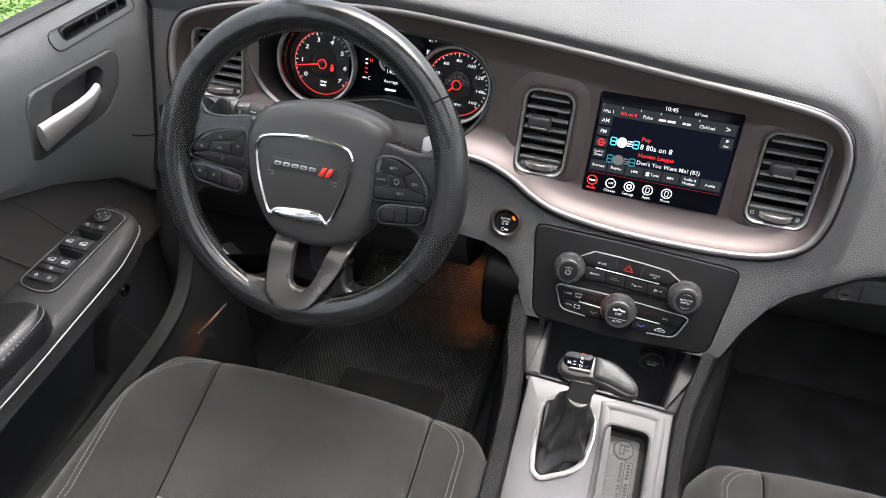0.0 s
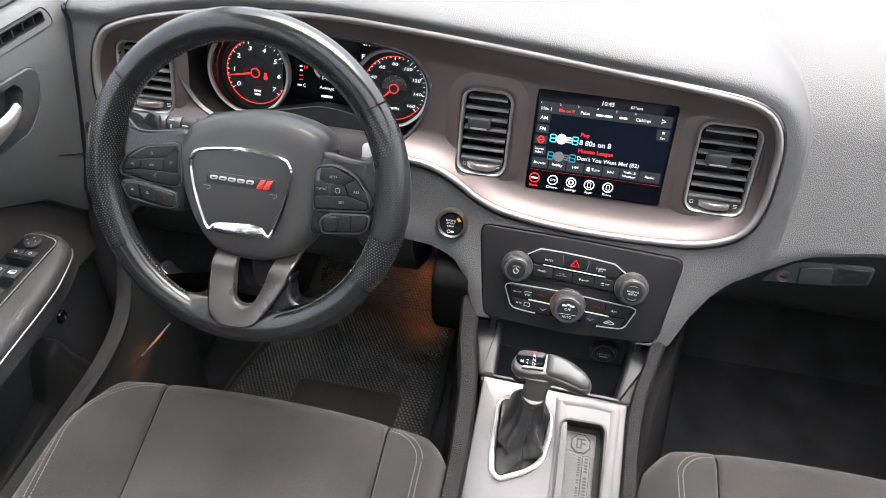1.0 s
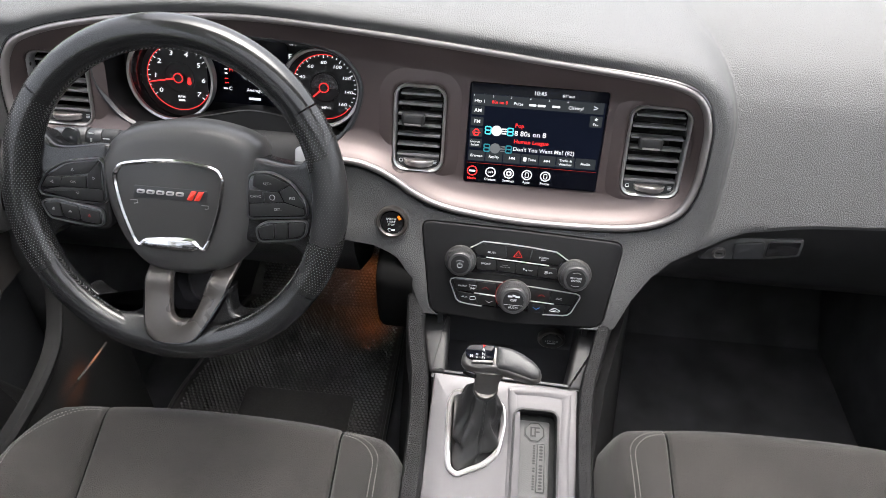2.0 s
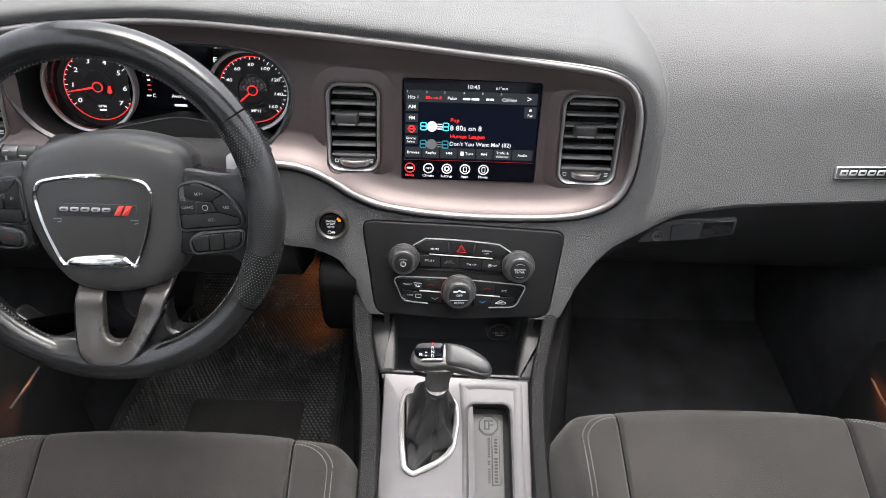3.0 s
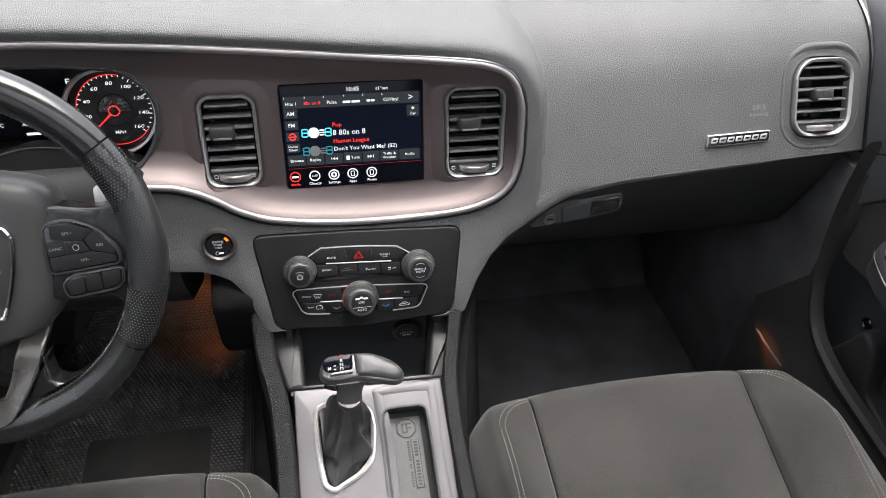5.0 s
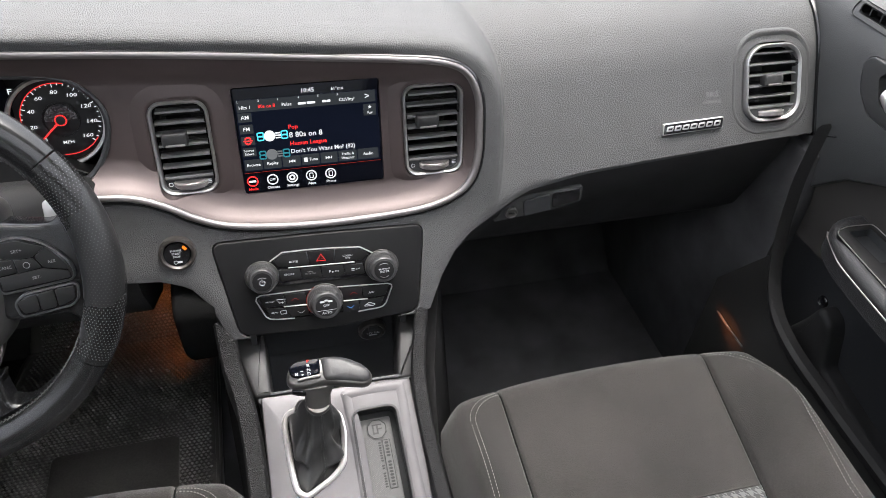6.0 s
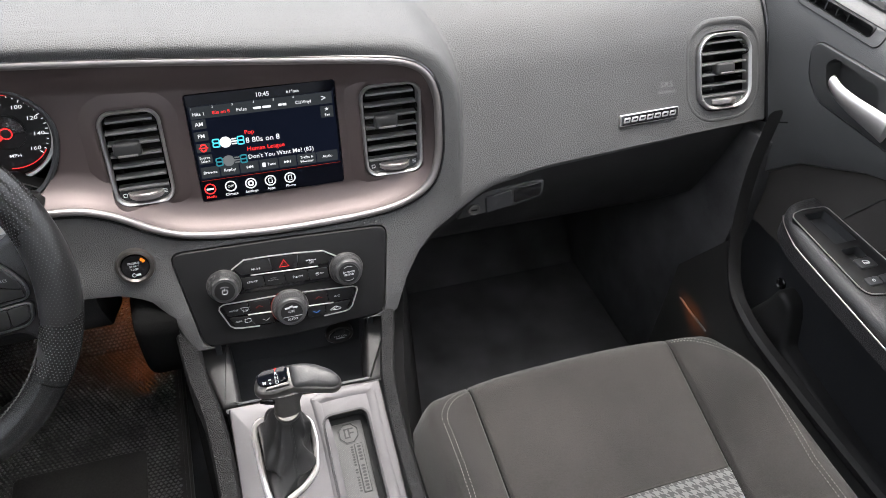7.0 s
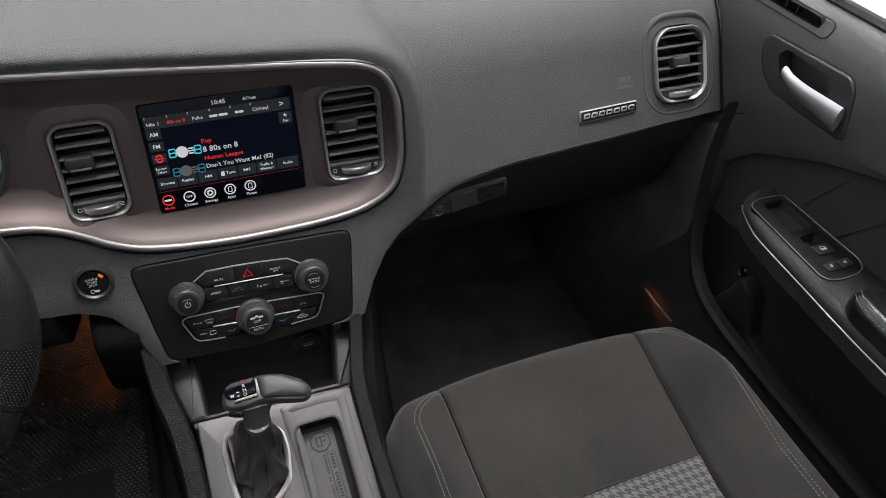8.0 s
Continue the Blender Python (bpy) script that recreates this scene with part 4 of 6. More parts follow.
left = [(-0.0214, -0.0098), (-0.0868, -0.0086), (-0.0925, -0.0110), (-0.0937, -0.0153), (-0.0840, -0.0390), (-0.0790, -0.0430), (-0.0700, -0.0448), (-0.0482, -0.0466)]
right = [(0.0110, -0.0117), (0.0772, -0.0166), (0.0822, -0.0190), (0.0827, -0.0223), (0.0735, -0.0435), (0.0690, -0.0480), (0.0626, -0.0496), (0.0351, -0.0506)]
for line in (left, right):
    part("chrome_line", tube([(x, y, 0.003) for x, y in line], 0.0009, 6, False, CL), SATIN, climate)
for u0, v0, u1, v1 in ((-0.0483, 0.0237, 0.0364, 0.0197), (-0.0603, -0.0284, -0.0293, -0.0303), (0.0169, -0.0326, 0.0491, -0.0342)):
    part("divider", slab(rrect(math.hypot(u1 - u0, v1 - v0), 0.0015, 0.0006, 0, 0, 2), 0.002, 0.0040, 0.0005, at(CL, (u0 + u1) / 2, (v0 + v1) / 2, 0, math.degrees(math.atan2(v1 - v0, u1 - u0)))), SATIN, climate, "satin metal divider")
KEYPAD = [[(-0.0660, 0.0345), (-0.0535, 0.0428), (-0.0237, 0.0420), (-0.0212, 0.0250), (-0.0600, 0.0262)], [(-0.0228, 0.0420), (0.0120, 0.0402), (0.0098, 0.0232), (-0.0204, 0.0246)], [(0.0130, 0.0402), (0.0440, 0.0372), (0.0560, 0.0290), (0.0480, 0.0215), (0.0107, 0.0230)],
        [(-0.0610, 0.0222), (-0.0500, 0.0218), (-0.0340, 0.0208), (-0.0330, 0.0065), (-0.0590, 0.0060)], [(-0.0330, 0.0206), (-0.0082, 0.0196), (-0.0070, 0.0050), (-0.0320, 0.0064)], [(-0.0072, 0.0194), (0.0214, 0.0178), (0.0224, 0.0034), (-0.0060, 0.0048)], [(0.0224, 0.0176), (0.0470, 0.0162), (0.0485, 0.0020), (0.0234, 0.0032)],
        [(-0.0900, -0.0112), (-0.0590, -0.0116), (-0.0560, -0.0268), (-0.0840, -0.0262)], [(-0.0580, -0.0116), (-0.0315, -0.0124), (-0.0305, -0.0282), (-0.0550, -0.0270)], [(-0.0835, -0.0280), (-0.0615, -0.0302), (-0.0530, -0.0440), (-0.0765, -0.0425)], [(-0.0605, -0.0304), (-0.0300, -0.0322), (-0.0290, -0.0452), (-0.0520, -0.0442)],
        [(0.0150, -0.0142), (0.0420, -0.0158), (0.0430, -0.0318), (0.0160, -0.0304)], [(0.0430, -0.0160), (0.0790, -0.0190), (0.0730, -0.0330), (0.0440, -0.0320)], [(0.0150, -0.0346), (0.0375, -0.0358), (0.0370, -0.0488), (0.0150, -0.0486)], [(0.0385, -0.0358), (0.0715, -0.0348), (0.0650, -0.0476), (0.0380, -0.0488)]]
for q in KEYPAD:
    part("button", slab(round_poly(q, 0.0012, 2), 0.0018, 0.0032, 0.0005, CL), FASCIA, climate)
PW = at(CL, 0, 0, 0.0036)
for s, u, v, size in (("MUTE", -0.0410, 0.0310, 0.0026), ("SCREEN", 0.0281, 0.0298, 0.0022), ("OFF", 0.0281, 0.0266, 0.0022), ("SPORT", -0.0477, 0.0147, 0.0026), ("A/C", 0.0549, -0.0259, 0.0029), ("FRONT", -0.0765, -0.0195, 0.0021), ("REAR", -0.0725, -0.0350, 0.0021), ("OFF", 0.0125, 0.0107, 0.0021), ("OFF", 0.0395, 0.0098, 0.0019)):
    part("caption", text_bm(s, size, at(PW, u, v, 0, -2.5), squash=1.15), PRINT, climate)
part("caption", text_bm("P", 0.0034, at(PW, 0.0035, 0.0112)), PRINT, climate)
part("caption", bars([(0.0070, 0.0105, 0.0022)], 0.0018, PW), PRINT, climate)
part("caption", joined(text_bm("SUPER", 0.0014, at(PW, -0.0216, 0.0148), squash=1.3), text_bm("TRACK PAK", 0.0014, at(PW, -0.0216, 0.0122), squash=1.3)), DIMPRINT, climate)
shield = [(-0.0680, -0.0172), (-0.0570, -0.0178), (-0.0598, -0.0222), (-0.0652, -0.0220)]
for icon in (joined(bars([(0.0335, 0.0108, 0.0040)], 0.0014, PW), tube([(0.0315, 0.0085, 0), (0.0335, 0.0078, 0), (0.0355, 0.0088, 0)], 0.0003, 4, False, PW)), tube(shield, 0.00035, 4, True, PW), tube(rrect(0.0074, 0.0046, 0.0008, -0.0613, -0.0358, 2), 0.00035, 4, True, PW),
             joined(tube(spline([(0.0440, -0.0440), (0.0470, -0.0418), (0.0510, -0.0398), (0.0545, -0.0415), (0.0580, -0.0430), (0.0560, -0.0446), (0.0500, -0.0446)], 3), 0.00045, 4, True, PW), tube([(0.0480, -0.0425, 0), (0.0530, -0.0425, 0)], 0.0004, 4, False, PW)),
             tube([(-0.0650, -0.0236, 0), (-0.0640, -0.0198, 0)], 0.0003, 4, False, PW), tube([(-0.0610, -0.0236, 0), (-0.0615, -0.0198, 0)], 0.0003, 4, False, PW)):
    part("pictogram", icon, PRINT, climate)
part("hazard_mark", tube([(-0.0118, 0.0280), (-0.0002, 0.0275), (-0.0058, 0.0368)], 0.0007, 4, True, PW), REDLIT, climate, "red warning triangle")
part("hazard_mark", tube([(-0.0084, 0.0300), (-0.0035, 0.0298), (-0.0058, 0.0337)], 0.0003, 4, True, PW), DIMRED, climate)
for u, v, k, mat in ((-0.0447, -0.0200, 1, DIMRED), (0.0311, -0.0234, 1, DIMRED), (-0.0387, -0.0392, -1, DIMPRINT), (0.0258, -0.0424, -1, BLUELIT)):
    part("arrow_mark", tube([(u - 0.0045, v - 0.0014 * k, 0), (u, v + 0.0014 * k, 0), (u + 0.0045, v - 0.0014 * k, 0)], 0.00045, 4, False, PW), mat, climate)


def knob(u, v, r, h):
    m = at(CL, u, v, 0)
    t = r * 0.66
    kb = part("knob", lathe([(r * 1.08, 0.001), (r * 1.08, 0.0045), (r * 1.02, 0.006), (r * 0.98, 0.008), (r * 0.90, h - 0.004), (r * 0.84, h - 0.0012), (r * 0.78, h)], 48, m), SOFTGREY, climate, "soft grey conical knob")
    part("knob_ring", sweep(disc(r * 1.08, 48), [(0.0008, 0.003), (0.0, 0.0052), (-0.0010, 0.0052), (-0.0012, 0.003)], True, m=m), GUNMETAL, kb)
    part("knob_cap", lathe([(t, h - 0.001), (t * 0.97, h + 0.0008), (t * 0.4, h + 0.0012)], 40, m), FASCIA, kb, "black cap")
    part("knurl", joined(*(block(0.0006, 0.0010, h - 0.013, 0, m @ pose(0, 0, 0, 0, 0, a) @ pose(r * 0.945, 0, h / 2 + 0.0015) @ pose(0, 0, 0, 0, -5)) for a in range(0, 360, 8))), SOFTGREY, kb)
    return kb, at(m, 0, 0, h + 0.0014)


kb, m = knob(-0.0820, 0.0165, 0.0190, 0.022)
part("power_mark", joined(tube([(p.x, p.y, 0) for p in disc(0.0032, 18, 0, -0.001, 120, 420)], 0.0005, 4, False, m), bars([(0, 0.002, 0.0009)], 0.0040, m)), PRINT, kb)
part("volume_mark", tube([(p.x, p.y, 0) for p in disc(0.0088, 18, 0, -0.003, 55, 125)], 0.0005, 4, False, m), DIMPRINT, kb)
kb, m = knob(0.0715, 0.0100, 0.0200, 0.022)
part("browse_mark", joined(text_bm("BROWSE", 0.0024, at(m, 0, 0.0018), squash=1.1), text_bm("ENTER", 0.0026, at(m, 0, -0.0018), squash=1.1)), PRINT, kb)
part("tune_mark", joined(*(tube([(p.x, p.y, 0) for p in disc(0.0095, 12, 0, 0, a - 35, a + 35)], 0.0004, 4, False, m) for a in (90, 270))), DIMPRINT, kb)
kb, m = knob(-0.0070, -0.0275, 0.0215, 0.024)
part("auto_mark", joined(text_bm("OFF", 0.0034, at(m, 0, 0.0015)), text_bm("AUTO", 0.0032, at(m, 0, -0.0088)), bars([(0, -0.005, 0.024)], 0.0004, m), bars([(-0.005, 0.007, 0.006), (0.005, 0.007, 0.006), (0, 0.0085, 0.004)], 0.0024, m)), PRINT, kb)
part("glow_arc", tube([(p.x, p.y, 0.0035) for p in disc(0.0236, 16, 0, 0, 120, 215)], 0.0006, 5, False, at(CL, -0.007, -0.0275)), DIMRED, kb, "red lit arc")


# ---- centre console ----
console = thing("center_console", (-0.005, -0.35, 0.0), "dark centre console with a satin grey metal top", "console")
OPEN_BOOT = round_poly([(-0.0785, 0.036), (-0.073, 0.0475), (-0.056, 0.051), (-0.018, 0.0425), (-0.0095, 0.034), (-0.0075, 0.011), (-0.0138, -0.0265), (-0.030, -0.0415), (-0.0625, -0.057), (-0.0720, -0.050), (-0.0755, -0.026)], 0.008)
TRAY = rrect(0.058, 0.131, 0.011, 0.0365, -0.0295)
DISH = spline([(0.004, 0.066), (0.072, 0.066), (0.082, 0.05), (0.080, -0.02), (0.078, -0.15), (0.03, -0.16), (0.004, -0.13), (0.001, 0.0), (-0.002, 0.05)], 4)
top = slab(round_poly([(-0.1045, 0.0755), (0.0915, 0.0685), (0.0885, -0.30), (-0.1075, -0.30)], 0.004), -0.012, 0.0, 0.002, CO)
top = cut(top, slab(OPEN_BOOT, -0.05, 0.05, m=CO), slab(TRAY, -0.05, 0.05, m=CO))
part("top_plate", top, ALLOY, console, "satin grey metal plate", 30)
part("plate_swell", sweep(ccw(DISH), [(0.003, -0.001), (-0.001, 0.0004), (-0.005, 0.0009), (-0.010, 0.0006), (-0.016, -0.001)], True, m=CO), ALLOY, console)
part("tray_well", tray_bm(TRAY, 0.001, 0.026, 0.002, CO), SILLSKIN, console, "deep black storage well")
part("tray_lip", sweep(ccw(TRAY), [(0.002, -0.001), (0.0015, 0.0025), (-0.001, 0.0025), (-0.0025, -0.002)], True, m=CO), TRIM, console)
mat_tray = part("tray_mat", slab(inset(ccw(TRAY), 0.0085), -0.025, -0.021, 0.001, CO), MATGREY, console, "ribbed grey rubber tray mat")
ribs = bmesh.new()
for i in range(62):
    v = -0.098 + i * 0.0023
    if -0.072 < v < 0.012:
        tube([(0.0170, v - 0.0106, -0.0208), (0.0560, v + 0.0106, -0.0208)], 0.00055, 4, False, CO, ribs)
tagged(part("mat_ribs", ribs, MATGREY, mat_tray), "fine slanted ribs", kind="stuff")
part("mat_crest", slab(disc(0.0150, 8, 0.0375, 0.0125, 22.5, 382.5), -0.022, -0.0200, 0.0005, CO), MATGREY, mat_tray, "embossed eight-sided emblem")
part("crest_line", tube(disc(0.0128, 8, 0.0375, 0.0125, 22.5, 382.5), 0.0007, 5, True, at(CO, 0, 0, -0.0199)), TRIM, mat_tray)
part("crest_bar", joined(*(block(0.0022, 0.013, 0.0012, 0, at(CO, 0.0375 + d, 0.0125, -0.0197)) for d in (-0.005, 0.0005)), *(block(0.0055, 0.0018, 0.0012, 0, at(CO, 0.0375 + d, 0.0125 + e, -0.0197)) for d, e in ((-0.002, 0.0055), (-0.002, -0.0055), (0.004, 0.0055), (0.004, 0.0)))), TRIM, mat_tray)
part("print_ground", slab(rrect(0.0115, 0.064, 0.001, 0.0465, -0.034, 2), -0.022, -0.0203, 0.0003, CO), MATGREY, mat_tray)
part("print_frame", tube(rrect(0.0095, 0.062, 0.0008, 0.0467, -0.034, 2), 0.0005, 4, True, at(CO, 0, 0, -0.0202)), TRIM, mat_tray)
part("mat_print", bars([(-0.027 + i * 0.00415, 0.0057, 0.0029) for i in range(14) if i != 5], 0.0050, at(CO, 0.041, -0.034, -0.0202, -90)), TRIM, mat_tray, "embossed bars of lettering")
part("mat_print", bars([(-0.028 + i * 0.0033, -0.0035, 0.0022) for i in range(18) if i not in (8, 11)], 0.0036, at(CO, 0.041, -0.034, -0.0202, -90)), TRIM, mat_tray)
boot_ring = [(0.0005, -0.002), (0.0, 0.0045), (-0.0025, 0.0058), (-0.006, 0.0040), (-0.0075, -0.001)]
part("boot_ring", sweep(inset(ccw(OPEN_BOOT), -0.0045), boot_ring, True, m=CO), SATIN, console, "satin silver shifter surround")

for side, pts in ((-1, [(-0.139, -0.084, 0.505), (-0.135, -0.135, 0.450), (-0.123, -0.190, 0.420), (-0.118, -0.30, 0.375), (-0.120, -0.55, 0.34)]), (1, [(0.1285, -0.084, 0.500), (0.1140, -0.135, 0.452), (0.1015, -0.190, 0.420), (0.1000, -0.30, 0.375), (0.103, -0.55, 0.34)])):
    wide = 0.0128 if side < 0 else 0.0100
    prof = [(-wide, -0.040), (-wide, 0.002), (-wide * 0.76, 0.0085), (0.0, 0.0105), (wide * 0.7, 0.0085), (wide, 0.002), (wide, -0.040)]
    bm = bmesh.new()
    sect = []
    for p in spline(pts, 6, False):
        sect.append([(p.x + a, p.y, p.z + b) for a, b in prof])
    rings(bm, sect)
    part("side_rail", bm, RAIL, console, "grained black side rail")
body = []
for y, z, wl, wr in ((0.02, 0.52, -0.160, 0.172), (-0.08, 0.465, -0.150, 0.152), (-0.16, 0.41, -0.138, 0.130), (-0.25, 0.365, -0.130, 0.116), (-0.60, 0.32, -0.130, 0.116)):
    body.append([(wl, y, z), (wl - 0.02, y, 0.0), (wr + 0.055, y, 0.0), (wr, y, z), (wr - 0.03, y, z - 0.03), (wl + 0.03, y, z - 0.03)])
bm = bmesh.new()
rings(bm, body)
bm = cut(bm, box_between((-0.104, -0.168, 0.355), (0.098, -0.045, 0.60), 0.004), slab(OPEN_BOOT, -0.09, 0.05, m=CO), slab(TRAY, -0.04, 0.05, m=CO))
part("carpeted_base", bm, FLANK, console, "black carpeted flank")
pocket = cut(box_between((-0.108, -0.174, 0.350), (0.102, -0.040, 0.470), 0.003), box_between((-0.101, -0.167, 0.360), (0.095, -0.048, 0.60), 0.008), box_between((-0.2, -0.30, 0.4160), (0.2, -0.10, 0.60), 0))
part("pocket", pocket, SMOOTH, console, "open black bin under the controls")
part("pocket_cheek", slab(round_poly([(-0.136, 0.166), (-0.0905, 0.164), (-0.0890, 0.0765), (-0.1120, 0.0765)], 0.005), -0.07, -0.002, 0.006, CO), CHEEK, console, "satin dark cheek")
part("pocket_cheek", slab(round_poly([(0.136, 0.164), (0.0930, 0.162), (0.0745, 0.0700), (0.1020, 0.0700)], 0.005), -0.07, -0.002, 0.006, CO), CHEEK, console, "satin dark cheek")
part("pocket_lip", block(0.170, 0.004, 0.006, 0.001, at(CO, -0.007, 0.0765, -0.004, -1.5)), SMOOTH, console)
OUT = plane_at((0.062, -0.054, 0.389), -8)
socket = thing("power_socket", OUT.translation, "round black power socket with a closed cap", "power socket")
part("rim", lathe([(0.0205, -0.004), (0.0205, 0.004), (0.0175, 0.006), (0.015, 0.004)], 36, OUT), DARKMETAL, socket)
cap = part("cap", lathe([(0.0148, 0.0), (0.0148, 0.0045), (0.0135, 0.006), (0.005, 0.0062)], 32, OUT), TRIM, socket)
part("cap_tab", slab(rrect(0.014, 0.012, 0.003, 0, 0.012), 0.004, 0.0075, 0.001, OUT), TRIM, cap)
part("cap_print", joined(text_bm("12V DC", 0.0042, at(OUT, 0, 0.001, 0.0068)), bars([(-0.001, -0.0045, 0.010), (0.005, -0.0045, 0.003)], 0.0022, at(OUT, 0, 0, 0.0063))), PRINT, cap)

# ---- gear shifter ----
shifter = thing("gear_shifter", CO @ Vector((-0.042, -0.003, 0)), "gear lever with a black leather gaiter and a grip", "gear shifter")
rnd = random.Random(7)
boot = []
steps = 26
base = ccw([Vector(p) for p in inset(ccw(OPEN_BOOT), 0.002)])
c0 = Vector((-0.042, -0.003))
for i in range(steps + 1):
    t = i / steps
    k = (1 - t) ** 1.15
    cc = c0.lerp(Vector((-0.035, 0.0385)), t)
    ringp = []
    for j, p in enumerate(base):
        a = math.atan2(p.y - c0.y, p.x - c0.x)
        tall = Vector((math.cos(a), math.sin(a))) * 0.0145
        q = (p - c0) * k + tall * (1 - k)
        fold = 1 + 0.26 * math.sin(t * 13 + 2.6 * math.sin(a * 2 + 0.6)) * (1 - t) * min(t * 4, 1) + 0.20 * abs(math.sin(a * 2.5 + t * 3.2)) ** 1.5 * math.sin(math.pi * t) + 0.12 * math.sin(a * 7 + 6 * t + 1.2 * math.sin(3 * a)) * math.sin(math.pi * t)
        ringp.append((cc.x + q.x * fold, cc.y + q.y * fold, -0.008 + 0.064 * t**1.2))
    boot.append(ringp)
bm = bmesh.new()
rings(bm, boot)
bmesh.ops.transform(bm, matrix=CO, verts=bm.verts)
part("gaiter", bm, GAITER, shifter, "creased black leather gaiter", 80)
back = min(range(len(base)), key=lambda j: abs(math.atan2(base[j].y - c0.y, base[j].x - c0.x) + math.pi / 2))
ridge = spline([CO @ Vector(ringp[back]) for ringp in boot], 4, False)
out = CO.to_3x3() @ Vector((0, -0.6, 0.8))
part("gaiter_seam", tube([p + out * 0.0004 for p in ridge], 0.0008, 5), GAITER, shifter)
seam = bmesh.new()
for off in (-0.0030, 0.0030):
    for i in range(6, len(ridge) - 2, 2):
        tube([ridge[i] + out * 0.0012 + Vector((off, 0, 0)), ridge[i] * 0.35 + ridge[i + 1] * 0.65 + out * 0.0012 + Vector((off, 0, 0))], 0.0005, 4, False, None, seam)
part("gaiter_stitching", seam, BRAID, shifter)
part("collar", lathe([(0.0150, 0.052), (0.0160, 0.055), (0.0158, 0.061), (0.0145, 0.063)], 32, at(CO, -0.0348, 0.0405)), GUNMETAL, shifter, "satin dark collar")
neck = []
for w, c, wd, v0, dp in ((0.058, -0.0348, 0.0150, 0.0262, 0.0135), (0.065, -0.0345, 0.0152, 0.0320, 0.0135), (0.072, -0.0338, 0.0165, 0.0386, 0.0135), (0.078, -0.0330, 0.0192, 0.0425, 0.0140), (0.083, -0.0330, 0.0235, 0.0455, 0.0150), (0.088, -0.0340, 0.0285, 0.0480, 0.0160)):
    neck.append([(c + wd * math.copysign(abs(math.cos(a)) ** 0.75, math.cos(a)), v0 + dp + dp * math.copysign(abs(math.sin(a)) ** 0.75, math.sin(a)), w) for a in (2 * math.pi * j / 28 for j in range(28))])
bm = bmesh.new()
rings(bm, neck)
bmesh.ops.transform(bm, matrix=CO, verts=bm.verts)
part("neck", bm, GUNMETAL, shifter, "satin dark metal neck", 60)


def pebble(outline, steps):
    """A rounded body from an outline drawn in step by step."""
    pts = ccw(round_poly(outline, 0.005, 4))
    mid = sum(pts, Vector((0, 0))) / len(pts)
    bm = bmesh.new()
    rings(bm, [[(*(p + (mid - p).normalized() * min(d, (mid - p).length * 0.8)), w) for p in pts] for d, w in steps])
    bmesh.ops.transform(bm, matrix=CO, verts=bm.verts)
    return bm


CORE = [(-0.0690, 0.059), (-0.067, 0.071), (-0.058, 0.0835), (-0.027, 0.0840), (-0.005, 0.0815), (0.010, 0.0750), (0.024, 0.0660), (0.0325, 0.054), (0.031, 0.0435), (0.022, 0.0395), (-0.001, 0.0448), (-0.026, 0.0512), (-0.050, 0.0495), (-0.063, 0.052)]
part("grip_core", pebble(CORE, ((0.004, 0.083), (0.0, 0.087), (0.0, 0.092), (0.001, 0.0955), (0.003, 0.0985), (0.006, 0.0998))), GUNMETAL, shifter, "satin dark metal grip", 60)
GRIP = [(-0.0272, 0.0830), (-0.008, 0.0815), (0.0064, 0.0768), (0.0225, 0.0665), (0.0315, 0.055), (0.030, 0.0455), (0.022, 0.0418), (-0.001, 0.0475), (-0.0270, 0.0543)]
part("grip_pad", pebble(GRIP, ((0.001, 0.090), (0.0, 0.094), (0.0006, 0.0975), (0.002, 0.1005), (0.0045, 0.1030), (0.008, 0.1045), (0.0115, 0.1052))), SOFTGREY, shifter, "soft grey grip pad", 60)
part("thumb_button", pebble([(-0.066, 0.0505), (-0.056, 0.0455), (-0.047, 0.0445), (-0.047, 0.053), (-0.062, 0.056)], ((0, 0.078), (0.001, 0.084), (0.003, 0.086))), PIANO, shifter, "black thumb button", 60)
pl = at(CO, -0.0455, 0.0705, 0.1040)
PLATEO = round_poly([(-0.0105, 0.0092), (0.0180, 0.0102), (0.0170, -0.0089), (-0.0080, -0.0105), (-0.0165, -0.0075), (-0.0190, -0.0005), (-0.0165, 0.0060)], 0.005)
plate = part("gear_plate", slab(PLATEO, -0.006, 0.0020, 0.0014, pl), GLASSBLACK, shifter, "gloss black gear display")
for i, s in enumerate("PRND"):
    part("gear_letter", text_bm(s, 0.0038, at(pl, 0.0040, 0.0070 - i * 0.0052, 0.0026), squash=1.1), REDLIT if s == "P" else WHITE, plate)
part("gear_letter", text_bm("M", 0.0038, at(pl, -0.0105, -0.0070, 0.0026)), WHITE, plate)
part("gear_letter", text_bm("+", 0.0042, at(pl, -0.0040, -0.0085, 0.0026)), WHITE, plate)
part("gear_letter", bars([(-0.0040, -0.0040, 0.0030)], 0.0010, at(pl, 0, 0, 0.0024)), WHITE, plate)
part("gear_strip", slab(round_poly([(-0.0085, -0.0112), (0.0170, -0.0096), (0.0166, -0.0136), (-0.0105, -0.0146)], 0.001), -0.006, 0.0012, 0.0008, pl), GUNMETAL, plate, "bright strip")


# ---- steering wheel ----
wheel = thing("steering_wheel", WH.translation, "black leather steering wheel with perforated grips and chrome emblem frame", "steering wheel")


